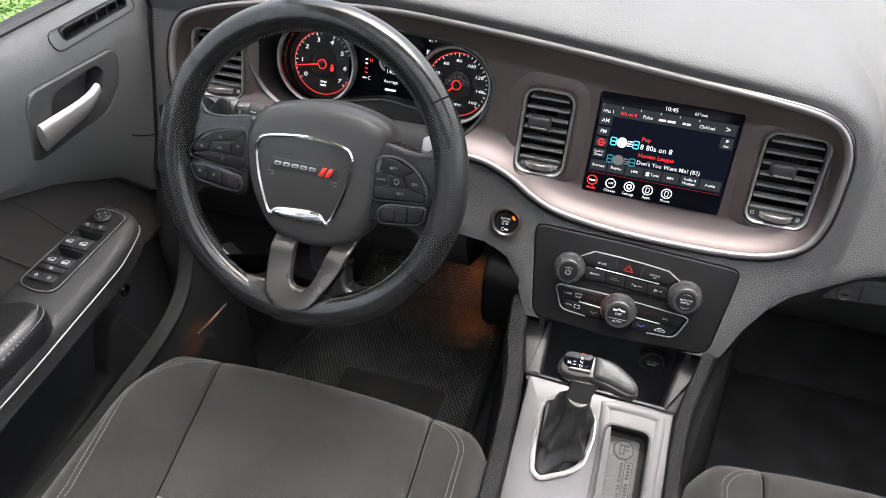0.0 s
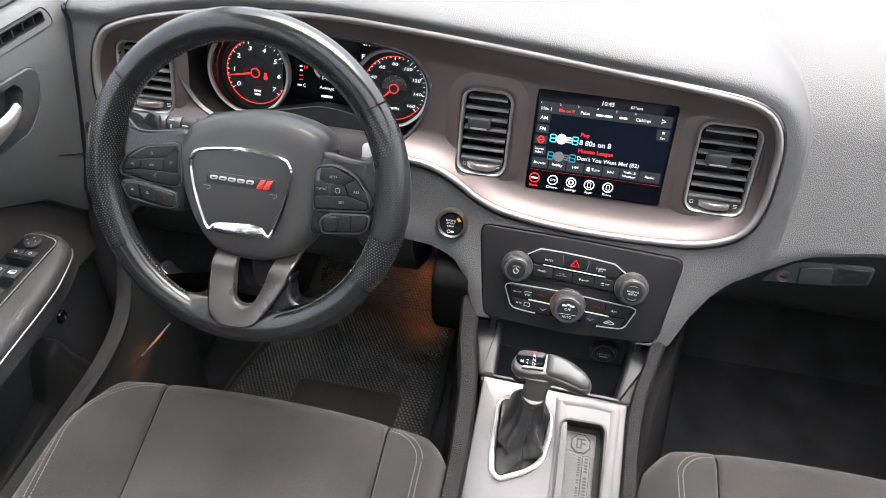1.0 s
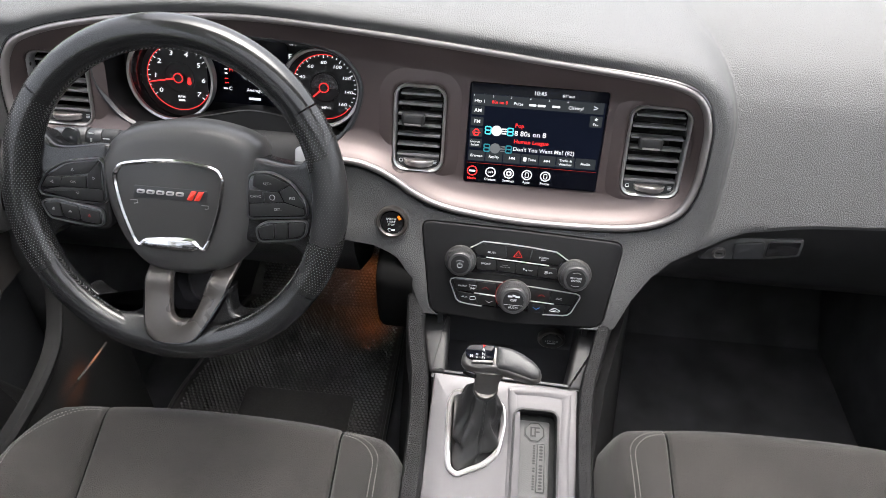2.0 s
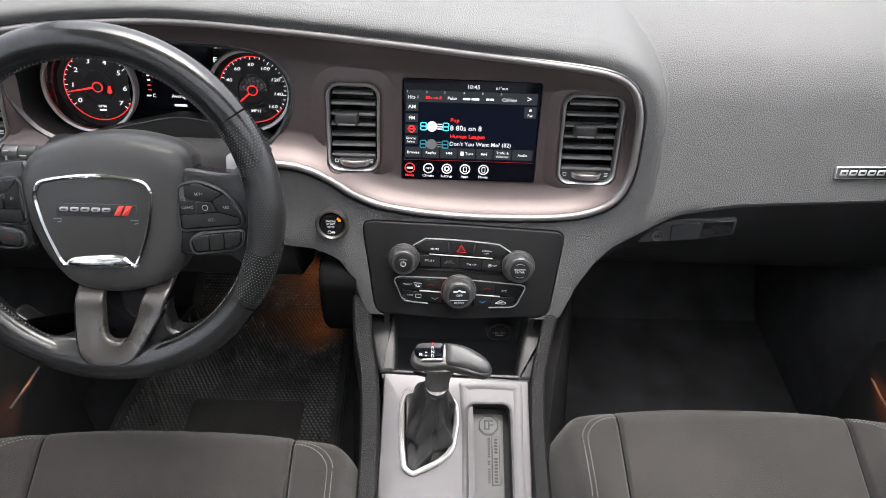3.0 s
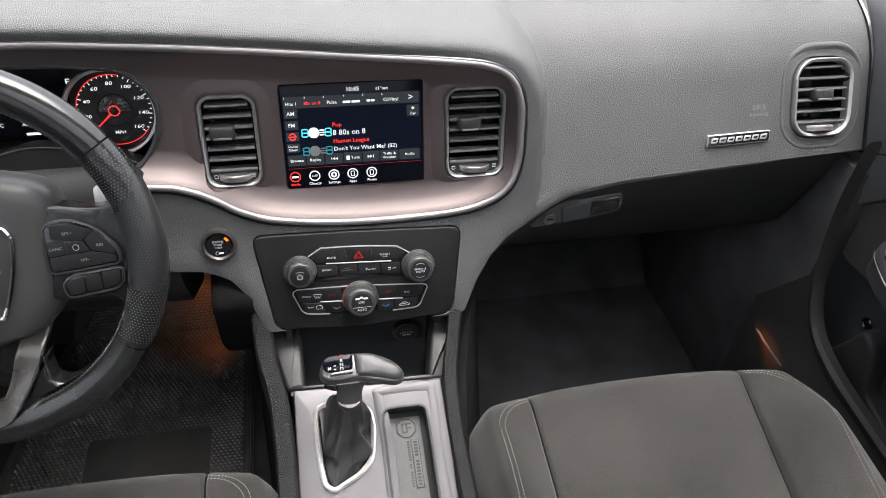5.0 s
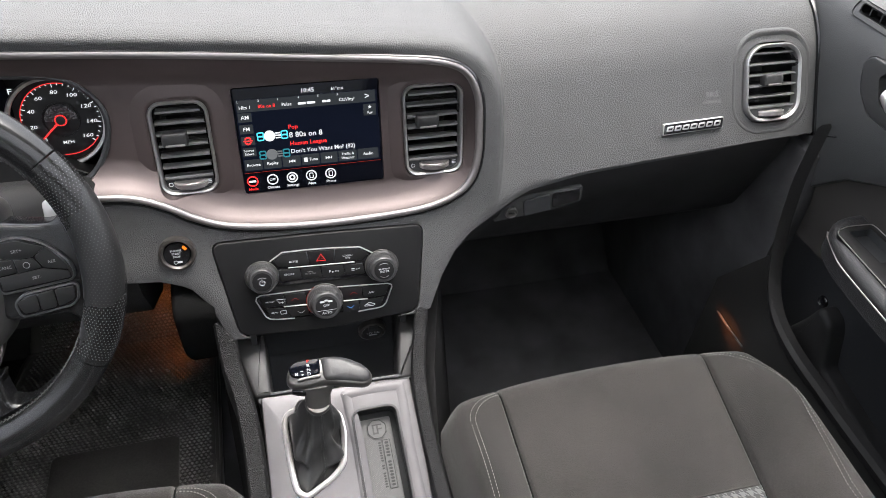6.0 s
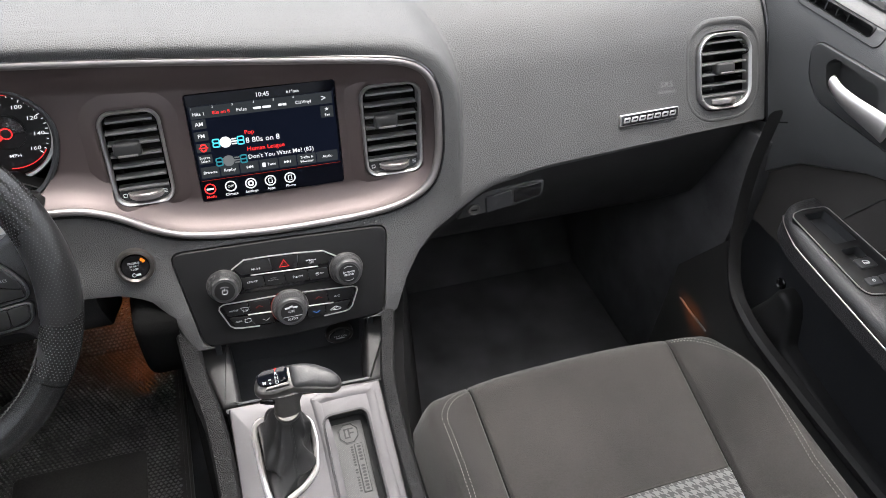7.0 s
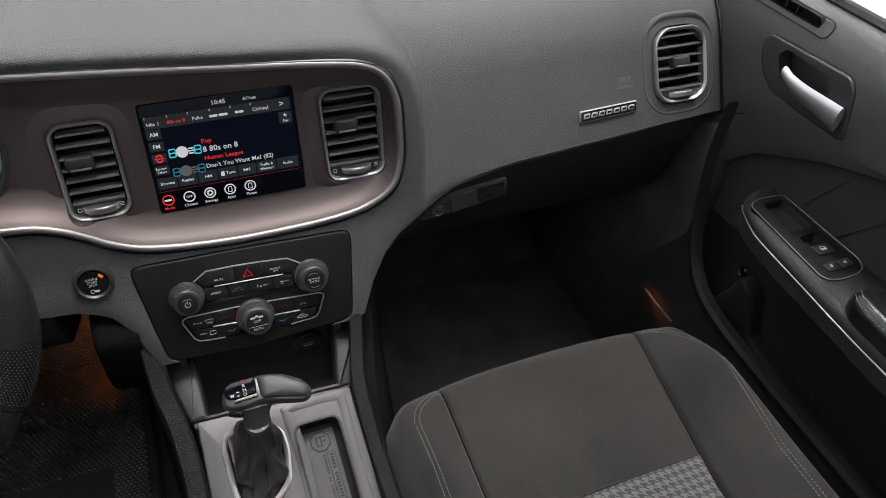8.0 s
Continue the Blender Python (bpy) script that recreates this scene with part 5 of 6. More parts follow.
def rim_piece(a0, a1, r, fat, n=26):
    pts = [(0.1725 * math.cos(radians(a0 + (a1 - a0) * i / n)), 0.1725 * math.sin(radians(a0 + (a1 - a0) * i / n)), 0) for i in range(n + 1)]
    rad = [r + fat[1] * math.sin(math.pi * i / n) for i in range(n + 1)]
    return tube(pts, rad, 20, False, WH)


part("rim_top", rim_piece(36, 144, 0.0180, (0, 0.0002), 40), LEATHER, wheel, "smooth black leather")
part("rim_bottom", rim_piece(213, 327, 0.0180, (0, 0.0002), 40), LEATHER, wheel, "smooth black leather")
part("rim_grip", rim_piece(-32.6, 35.6, 0.0182, (0, 0.0012)), PERF, wheel, "perforated black leather")
part("rim_grip", rim_piece(144.4, 212.6, 0.0182, (0, 0.0012)), PERF, wheel, "perforated black leather")
st = bmesh.new()
for a in [q * 1.6 for q in range(225)]:
    for k in (-1, 1):
        p, q = radians(a), radians(a + 1.1)
        r0, r1 = 0.1552 + 0.0004 * k, 0.1550
        tube([(r0 * math.cos(p), r0 * math.sin(p), 0.0050 + 0.0026 * k), (r1 * math.cos(q), r1 * math.sin(q), 0.0050)], 0.0006, 4, False, WH, st)
part("stitching", st, BRAID, wheel, "baseball stitching along the inside of the rim")


def perforation(a0, a1):
    """Rows of small holes over a grip, each a little disc on the leather, pale for its glint."""
    bm = bmesh.new()
    n = int(abs(a1 - a0) * 1.05)
    for i in range(n):
        a = radians(a0 + (a1 - a0) * (i + 0.5) / n)
        fat = 0.0182 + 0.0012 * math.sin(math.pi * (i + 0.5) / n) + 0.00005
        for j in range(34):
            b = 2 * math.pi * (j + (0.5 if i % 2 else 0)) / 34
            if math.sin(b) < -0.55:
                continue
            out = Vector((math.cos(a), math.sin(a), 0))
            nrm = out * math.cos(b) + Vector((0, 0, 1)) * math.sin(b)
            c = out * 0.1725 + nrm * fat
            e = Vector((-math.sin(a), math.cos(a), 0))
            f = nrm.cross(e)
            bm.faces.new([bm.verts.new(c + (e * math.cos(q) + f * math.sin(q)) * 0.00058) for q in (0.5, 1.55, 2.6, 3.64, 4.69, 5.74)])
    bmesh.ops.transform(bm, matrix=WH, verts=bm.verts)
    return bm


for a0, a1 in ((-31, 34), (146, 211)):
    tagged(part("perforation", perforation(a0, a1), POCKGLINT, wheel), "fine rows of perforations coloured pale as if glinting", kind="stuff")
HUB = spline([(-0.0870, 0.0100), (-0.0850, 0.0360), (-0.0670, 0.0610), (-0.0300, 0.0755), (0.0166, 0.0815), (0.0563, 0.0775), (0.0840, 0.0680), (0.0945, 0.0500), (0.0900, 0.0070), (0.0850, -0.0420), (0.0680, -0.0730), (0.0350, -0.0900), (0.0000, -0.0940), (-0.0370, -0.0870), (-0.0600, -0.0640), (-0.0760, -0.0320)], 4)
hb = bmesh.new()
hub = ccw(HUB)
rings(hb, [[(p.x, p.y, w) for p in inset(hub, d)] for d, w in ((0.004, -0.055), (0.0, -0.040), (0.0, -0.022), (0.002, -0.012))] + [[(0.003 + (p.x - 0.003) * k, -0.006 + (p.y + 0.006) * k, w) for p in inset(hub, 0.002)] for k, w in ((0.945, -0.004), (0.885, 0.0), (0.81, 0.0018), (0.73, 0.0028))])
bmesh.ops.transform(hb, matrix=WH, verts=hb.verts)
part("airbag_cover", hb, HUBSKIN, wheel, "grained dark grey airbag cover", 50)
FRAME = spline([(-0.0640, 0.0146), (-0.0610, 0.0255), (-0.0500, 0.0335), (-0.0020, 0.0400), (0.0430, 0.0360), (0.0545, 0.0270), (0.0560, 0.0150), (0.0510, -0.0140), (0.0400, -0.0470), (0.0340, -0.0570), (0.0280, -0.0555), (0.0200, -0.0485), (-0.0040, -0.0490), (-0.0300, -0.0520), (-0.0370, -0.0575), (-0.0430, -0.0550), (-0.0510, -0.0370), (-0.0590, -0.0130)], 4)
part("emblem_frame", sweep(ccw(FRAME), [(0.0005, 0.001), (0.0012, 0.006), (-0.0008, 0.0072), (-0.0028, 0.0055), (-0.003, 0.001)], True, m=WH), CHROME, wheel, "chrome outline")
part("emblem_field", slab(inset(ccw(FRAME), 0.003), 0.0, 0.0046, 0.0005, WH), FIELDSKIN, wheel)
part("emblem_foot", slab(round_poly([(-0.0370, -0.0560), (-0.0270, -0.0610), (0.0220, -0.0600), (0.0330, -0.0555), (0.0210, -0.0465), (-0.0050, -0.0470), (-0.0300, -0.0495)], 0.003), 0.003, 0.0072, 0.003, WH), CHROME, wheel, "polished chrome foot")
badge = part("badge_field", slab(round_poly([(-0.044, -0.0035), (0.038, -0.0035), (0.040, 0.0095), (-0.042, 0.0095)], 0.002), 0.0045, 0.0054, 0.0003, WH), SMOOTH, wheel)
for i in range(5):
    c = -0.0345 + i * 0.0108
    part("badge_block", slab(round_poly([(c - 0.0048, 0.0012), (c + 0.0040, 0.0012), (c + 0.0048, 0.0058), (c - 0.0040, 0.0058)], 0.0020), 0.005, 0.0064, 0.0004, WH), SATIN, badge)
    part("badge_counter", slab(rrect(0.0048, 0.0014, 0.0006, c, 0.0035, 2), 0.006, 0.0066, 0, WH), SMOOTH, badge)
for c in (0.0215, 0.0295):
    part("badge_slash", slab(round_poly([(c - 0.0052, -0.0022), (c + 0.0008, -0.0022), (c + 0.0062, 0.0082), (c + 0.0002, 0.0082)], 0.0006), 0.005, 0.0068, 0.0004, WH), REDPAINT, badge, "red enamel slash")
part("horn_marks", joined(*(tube([(x + k * 0.004, -0.008 + y, 0.0048) for k, y in ((-1, 0.001), (1, 0.001), (1, -0.002), (0, -0.003))], 0.0004, 4, False, WH) for x in (-0.043, 0.036))), DIMPRINT, wheel)
part("airbag_mark", joined(text_bm("SRS", 0.0042, at(WH, -0.004, -0.0655, 0.0032)), text_bm("AIRBAG", 0.0036, at(WH, -0.004, -0.0715, 0.0028))), SMOOTH, wheel)


def switch_group(side):
    """The switches on one spoke: a fan of five keys over a capsule of three."""
    if side < 0:
        fan = [(-0.1524, -0.0036), (-0.143, 0.0138), (-0.1214, 0.0276), (-0.0788, 0.0348), (-0.0762, -0.0159), (-0.1124, -0.0152), (-0.1503, -0.0101)]
        capsule = [(-0.1515, -0.0186), (-0.1312, -0.0152), (-0.0826, -0.0234), (-0.0817, -0.0407), (-0.0989, -0.0419), (-0.1425, -0.0365)]
        keys = [[(-0.1405, 0.0106), (-0.1189, 0.0253), (-0.0829, 0.0315), (-0.0943, 0.0172), (-0.1243, 0.0115)], [(-0.1485, -0.002), (-0.1414, 0.0096), (-0.1257, 0.0103), (-0.1288, 0.0003)], [(-0.1242, 0.0101), (-0.0985, 0.0134), (-0.0989, 0.0007), (-0.1278, 0.0)],
                [(-0.0957, 0.0156), (-0.0824, 0.0298), (-0.0809, 0.0014), (-0.0969, 0.001)], [(-0.1474, -0.0064), (-0.1287, -0.001), (-0.0974, -0.0004), (-0.0808, -0.0004), (-0.0802, -0.0134), (-0.1125, -0.0129)]]
        row = [[(-0.148, -0.0198), (-0.1311, -0.0184), (-0.1266, -0.0337), (-0.1406, -0.0334)], [(-0.1291, -0.0189), (-0.1097, -0.0216), (-0.1076, -0.0365), (-0.1246, -0.0343)], [(-0.1077, -0.0222), (-0.0859, -0.0258), (-0.0853, -0.0391), (-0.1056, -0.0371)]]
        prints = ["up", "left", "OK", "right", "down"]
    else:
        fan = [(0.0816, -0.0021), (0.0817, 0.0319), (0.1063, 0.0351), (0.1287, 0.0256), (0.1458, 0.0039), (0.1472, -0.0108), (0.0814, -0.0181)]
        capsule = [(0.0906, -0.0281), (0.1008, -0.0209), (0.1473, -0.0156), (0.1452, -0.0315), (0.1388, -0.0372), (0.094, -0.0433)]
        keys = [[(0.0886, 0.0305), (0.105, 0.0315), (0.1263, 0.023), (0.1148, 0.015), (0.097, 0.0146), (0.0876, 0.0186)], [(0.0994, 0.0128), (0.115, 0.0137), (0.1205, 0.0038), (0.1007, 0.0012)], [(0.0826, 0.0143), (0.0975, 0.0138), (0.0988, 0.0018), (0.0836, 0.0)],
                [(0.117, 0.0149), (0.1281, 0.0225), (0.1428, 0.0033), (0.1425, -0.0011), (0.1223, 0.0041)], [(0.0838, -0.0017), (0.1207, 0.0025), (0.1426, -0.0024), (0.1434, -0.0088), (0.0847, -0.0149)]]
        row = [[(0.0933, -0.0276), (0.11, -0.0219), (0.1104, -0.038), (0.0968, -0.0396)], [(0.1117, -0.0216), (0.1255, -0.0196), (0.126, -0.0364), (0.1122, -0.0381)], [(0.1272, -0.0192), (0.1445, -0.0179), (0.1425, -0.0311), (0.1279, -0.0365)]]
        prints = ["SET+", "dial", "CANC", "RES", "SET-"]
    pad = part("switch_pad", slab(round_poly(fan, 0.010, 5), -0.012, -0.0002, 0.0012, WH), PIANO, wheel, "black switch pad")
    low = part("switch_pad", slab(round_poly(capsule, 0.006, 5), -0.012, -0.0002, 0.0012, WH), PIANO, wheel, "black switch pad")
    part("pad_edge", sweep(ccw(round_poly(fan, 0.010, 5)), [(0.0014, -0.006), (0.0014, 0.0002), (0.0, 0.0010), (-0.0010, -0.001)], True, m=WH), SMOOTH, pad)
    part("pad_edge", sweep(ccw(round_poly(capsule, 0.006, 5)), [(0.0014, -0.006), (0.0014, 0.0002), (0.0, 0.0010), (-0.0010, -0.001)], True, m=WH), SMOOTH, low)
    for k, s in zip(keys, prints):
        key = part("key", slab(inset(ccw(round_poly(k, 0.0015)), -0.0002), -0.001, 0.0012, 0.0005, WH), FASCIA, pad)
        m = at(WH, sum(p[0] for p in k) / len(k), sum(p[1] for p in k) / len(k), 0.0016, 4)
        if s in ("up", "left", "right", "down"):
            a = {"up": 90, "left": 180, "right": 0, "down": 270}[s]
            ink = tube([(p.x, p.y, 0) for p in disc(0.0018, 3, 0, 0, a, a + 360)], 0.0003, 4, True, m)
        elif s == "dial":
            ink = tube(disc(0.0028, 14), 0.0004, 4, True, m)
        else:
            ink = text_bm(s, 0.0027, m, squash=1.1)
        part("key_print", ink, DIMPRINT, key)
    for i, k in enumerate(row):
        key = part("key", slab(inset(ccw(round_poly(k, 0.0030)), -0.0002), -0.001, 0.0014, 0.0006, WH), FASCIA, low)
        if side < 0:
            part("key_print", bars([(0, 0, 0.0035), (0, 0.0015, 0.0018)], 0.0010, at(WH, sum(p[0] for p in k) / 4, sum(p[1] for p in k) / 4, 0.0017)), DIMRED if i == 2 else DIMPRINT, key)


for side in (-1, 1):
    S = WH @ Matrix.Diagonal((side, 1, 1, 1))
    arm = slab(round_poly([(0.070, 0.052), (0.117, 0.0440), (0.136, 0.0430), (0.146, 0.056), (0.165, 0.060), (0.172, 0.0), (0.160, -0.062), (0.143, -0.060), (0.134, -0.0465), (0.075, -0.048)], 0.012), -0.034, -0.004, 0.006, S)
    part("spoke", arm, LEATHER, wheel)
    switch_group(side)
    paddle = slab(round_poly([(0.1236, 0.0350), (0.1398, 0.0398), (0.1430, 0.0534), (0.1350, 0.0615), (0.1236, 0.0580)], 0.004), -0.038, -0.032, 0.0015, S)
    part("shift_paddle", paddle, SATIN if side > 0 else SMOOTH, wheel, "satin silver shift paddle" if side > 0 else "dark shift paddle")
WEBS = ([(-0.030, -0.103), (-0.0405, -0.104), (-0.0405, -0.118), (-0.0445, -0.1285), (-0.0560, -0.1330), (-0.0720, -0.1305), (-0.0885, -0.1250), (-0.1060, -0.1115), (-0.118, -0.128), (-0.062, -0.162), (-0.005, -0.170)],
        [(0.0540, -0.102), (0.0625, -0.100), (0.0612, -0.106), (0.0608, -0.111), (0.0640, -0.1310), (0.0800, -0.1335), (0.1010, -0.1195), (0.1200, -0.0990), (0.134, -0.110), (0.092, -0.146), (0.040, -0.168), (0.000, -0.170), (0.035, -0.140)])
for web in WEBS:
    part("lower_arm", slab(round_poly(web, 0.010), -0.024, 0.0030, 0.007, WH, 6), LEATHER, wheel, "smooth leather lower arm", 60)
fil = bmesh.new()
rows = []
for i in range(41):
    a = radians(224 + 88 * i / 40)
    k = smooth01(0, 15, i) * smooth01(0, 15, 40 - i)
    rows.append([((0.1725 - d * k) * math.cos(a), (0.1725 - d * k) * math.sin(a), h) for d, h in ((-0.004, 0.0150), (0.001, 0.0168), (0.005, 0.0171), (0.009, 0.0160), (0.014, 0.0132), (0.019, 0.0092), (0.023, 0.0060), (0.026, 0.0030), (0.026, -0.012), (0.0, -0.014))])
rings(fil, rows)
bmesh.ops.transform(fil, matrix=WH, verts=fil.verts)
part("rim_fillet", fil, LEATHER, wheel, "leather swelling from the rim into the lower arms", 60)


def evenly(pts, n):
    """The line through the points, cut into n equal lengths."""
    pts = [Vector(p) for p in pts]
    run = [0.0]
    for a, b in zip(pts, pts[1:]):
        run.append(run[-1] + (b - a).length)
    xs = np.linspace(0, run[-1], n + 1)
    return [Vector((float(np.interp(x, run, [p.x for p in pts])), float(np.interp(x, run, [p.y for p in pts])))) for x in xs]


def spoke_height(v):
    """The spoke dips under the airbag cover and rises onto the rim."""
    return 0.0045 + 0.0150 * smooth01(0.100, 0.168, -v) - 0.024 * smooth01(-0.100, -0.074, v)


OUTER = evenly(spline([(-0.0360, -0.070), (-0.0357, -0.104), (-0.0350, -0.1257), (-0.0300, -0.1540), (-0.0160, -0.1660), (0.0180, -0.1640), (0.0345, -0.1470), (0.0540, -0.112), (0.0600, -0.096), (0.0670, -0.070)], 6, False), 48)
INNER = evenly(spline([(-0.0065, -0.070), (-0.0060, -0.098), (-0.0042, -0.1290), (0.0030, -0.1400), (0.0190, -0.1385), (0.0280, -0.1200), (0.0365, -0.092), (0.0420, -0.070)], 6, False), 48)
loops = []
for p, q in zip(OUTER, INNER):
    row = []
    for k, h in ((0.0, -0.010), (0.0, -0.0016), (0.05, 0.0), (0.18, -0.0004), (0.5, -0.0016), (0.82, -0.0004), (0.95, 0.0), (1.0, -0.0016), (1.0, -0.010)):
        m = p.lerp(q, k)
        row.append((m.x, m.y, spoke_height(m.y) + h))
    loops.append(row)
low = bmesh.new()
rings(low, loops)
bmesh.ops.transform(low, matrix=WH, verts=low.verts)
part("lower_spoke", low, DARKMETAL, wheel, "satin dark metal spoke with a slot", 50)
GROOVE = [(p.x, p.y, spoke_height(p.y) - 0.0022) for p in OUTER if p.y < -0.098]
part("spoke_gap", tube(GROOVE, 0.0016, 6, False, WH), PIANO, wheel)
part("spoke_backing", slab(rrect(0.060, 0.085, 0.006, 0.014, -0.100), -0.036, -0.024, 0.003, WH), PIANO, wheel)

# ---- steering column ----
column = thing("steering_column", (-0.394, -0.12, 0.60), "black steering column shroud with a multifunction stalk", "steering column")
sec = []
for w, wd, hi, lo in ((-0.050, 0.060, 0.062, -0.070), (-0.085, 0.064, 0.060, -0.074), (-0.14, 0.105, 0.057, -0.080), (-0.185, 0.148, 0.053, -0.085), (-0.20, 0.150, 0.050, -0.085)):
    sec.append([(p.x, p.y, w) for p in rrect(2 * wd, hi - lo, 0.03, 0, (hi + lo) / 2, 5)])
bm = bmesh.new()
rings(bm, sec)
bmesh.ops.transform(bm, matrix=WH, verts=bm.verts)
part("shroud", bm, SILLSKIN, column)
def stalk_run(u0, u1, r0, r1, flat=1.0):
    """One length of the stalk, turned about the line from the column out to its tip."""
    a, b = Vector((-0.060, 0.0480, -0.062)), Vector((-0.165, 0.0440, -0.060))
    p, q = a.lerp(b, u0), a.lerp(b, u1)
    pts = [p.lerp(q, k) for k in (0, 0.06, 0.5, 0.94, 1)]
    return tube(pts, [r0 * 0.93, r0, (r0 + r1) / 2, r1, r1 * 0.93], 20, False, WH, None, flat)


part("stalk", stalk_run(0.0, 0.27, 0.0088, 0.0100), TRIM, column, "black control stalk")
part("stalk_collar", stalk_run(0.27, 0.44, 0.0108, 0.0110), TRIM, column, "ribbed black turning collar")
part("stalk_ring", stalk_run(0.45, 0.61, 0.0110, 0.0110), SMOOTH, column)
part("stalk_lens", stalk_run(0.62, 0.86, 0.0122, 0.0112, 1.05), SOFTGREY, column, "grey moulded thumb piece")
part("stalk_end", stalk_run(0.87, 1.0, 0.0112, 0.0106), SMOOTH, column, "black stalk end")
part("stalk_print", joined(bars([(-0.118, 0.0420, 0.0016)], 0.0100, at(WH, 0, 0, -0.0500)), bars([(-0.100, 0.0475, 0.0080), (-0.100, 0.0435, 0.0060), (-0.1175, 0.0525, 0.0060), (-0.138, 0.0540, 0.0090)], 0.0014, at(WH, 0, 0, -0.0500))), PRINT, column)


# ---- seats ----
def seat(cx, yf, base_label):
    ob = thing("car_seat", (cx, -0.45, 0.0), base_label, "car seat", "front seats")
    out_side = 1 if cx > 0 else -1
    hw0, ry, rz, zt = 0.270, 0.050, 0.085, 0.374

    def half(d, side):
        return (0.254 if side == out_side else hw0) - 0.034 * max(0, 1 - d / 0.09) ** 2.4

    def gap(d, side):
        """Distance of a seam from the middle: the outer one draws in towards the back, the inner one runs almost straight."""
        return 0.163 - 0.155 * min(d, 0.3) if side == out_side else 0.167 + 0.04 * min(d, 0.3)

    def spot(x, d, lift=0.0):
        """A place on the cushion, x across from the middle and d back from the front edge."""
        side = 1 if x >= 0 else -1
        h = half(d, side)
        s = min(abs(x) / h, 1)
        roll = min(d / ry, 1)
        phi = math.acos(1 - roll)
        z = zt - rz * (1 - math.sin(phi)) - 0.03 * max(d - 0.05, 0)
        g = gap(d, side)
        if abs(x) > g:
            k = (abs(x) - g) / max(h - g, 0.01)
            z += (0.056 if side == out_side else 0.026) * smooth01(0, 0.18, d) * math.sin(math.pi * min(k * 0.8, 1)) - 0.055 * max(k - 0.62, 0) ** 2 / 0.144
        z -= 0.010 * (min(abs(x), g) / 0.2) ** 2
        z -= 0.0085 * math.exp(-(((abs(x) - g) / 0.0024) ** 2))
        y = yf - d - 0.024 * s**4 * max(0, 1 - d / 0.2)
        return Vector((cx + x, y, z + lift))

    ds = [0.0, 0.003, 0.008, 0.015, 0.024, 0.034, 0.044, 0.054] + [0.07 + 0.02 * i for i in range(22)]
    loops = []
    for d in ds:
        row = []
        gl, gr = gap(d, -1), gap(d, 1)
        near = [-0.012, -0.008, -0.0055, -0.0035, -0.002, 0, 0.002, 0.0035, 0.0055, 0.008, 0.012]
        mid = [(-gl + 0.012) + (gl + gr - 0.024) * (i + 1) / 41 for i in range(40)]
        outl = [gl + 0.012 + (half(d, -1) - gl - 0.012) * (i + 1) / 34 for i in range(34)]
        outr = [gr + 0.012 + (half(d, 1) - gr - 0.012) * (i + 1) / 34 for i in range(34)]
        for x in [-q for q in outl[::-1]] + [-gl + q for q in near] + mid + [gr + q for q in near] + outr:
            row.append(spot(x, d))
        a, b = row[0], row[-1]
        lower = [(0.006, 0.02), (0.008, 0.05), (0.004, 0.10), (-0.01, 0.16), (-0.02, 0.22)]
        left = [Vector((a.x - o, a.y, a.z - k)) for o, k in lower]
        right = [Vector((b.x + o, b.y, b.z - k)) for o, k in lower]
        loops.append(left[::-1] + row + right)
    front = [[Vector((p.x, p.y - 0.006 * k, min(p.z, 0.30) - 0.05 * k)) for p in loops[0]] for k in (3, 1)]
    bm = bmesh.new()
    rings(bm, front + loops)
    part("cushion", bm, CLOTH, ob, "charcoal cloth cushion with raised side bolsters", 60)
    ins = bmesh.new()
    rows = []
    for j in range(14):
        d = 0.254 + 0.016 * j
        a, b = -gap(d, -1) + 0.004, gap(d, 1) - 0.004
        rows.append([spot(a + (b - a) * i / 24, d, 0.002) for i in range(25)])
    rings(ins, rows, closed=False, cap0=False, cap1=False)
    bmesh.ops.solidify(ins, geom=ins.faces[:], thickness=0.003)
    part("insert", ins, CHECK, ob, "light and dark grey check cloth insert")
    part("insert_seam", tube([spot(-0.115 + 0.23 * i / 20, 0.252, 0.0005) for i in range(21)], 0.0022, 6), CLOTH, ob)
    for side in (-1, 1):
        part("seam", tube([spot(side * gap(d, side), d, 0.0020) for d in [0.014 + 0.008 * i for i in range(49)]], 0.0018, 5), BLACKTHREAD, ob)
        st = bmesh.new()
        far, turn = (0.074, 0.12) if side * cx > 0 else (0.050, 0.046)
        for off in (-0.0032, 0.0032):
            path = []
            for i in range(160):
                q = radians(90 * i / 160)
                d = 0.036 - off + turn * (1 - math.cos(q))
                path.append((gap(d, side) + 0.003 + (far + off) * math.sin(q), d))
            for i in range(520):
                d = 0.036 + turn + 0.0008 * i
                path.append((gap(d, side) + 0.003 + far + off, d))
            path = [spot(side * min(x, half(d, side) - 0.008 + off), d, 0.0009) for x, d in path]
            walked, dash = 0.0, []
            for p, q in zip(path, path[1:]):
                walked += (q - p).length
                if walked % 0.0048 < 0.0030:
                    dash.append(q)
                elif len(dash) > 1:
                    tube(dash, 0.00055, 4, False, None, st)
                    dash = []
                else:
                    dash = []
        part("stitching", st, THREAD, ob, "pale grey twin stitching")
        part("welt", tube([spot(side * half(d, side) * 0.999, d, -0.002) for d in [0.01 + 0.014 * i for i in range(30)]], 0.003, 6), CLOTH, ob)
    back = bmesh.new()
    rows = []
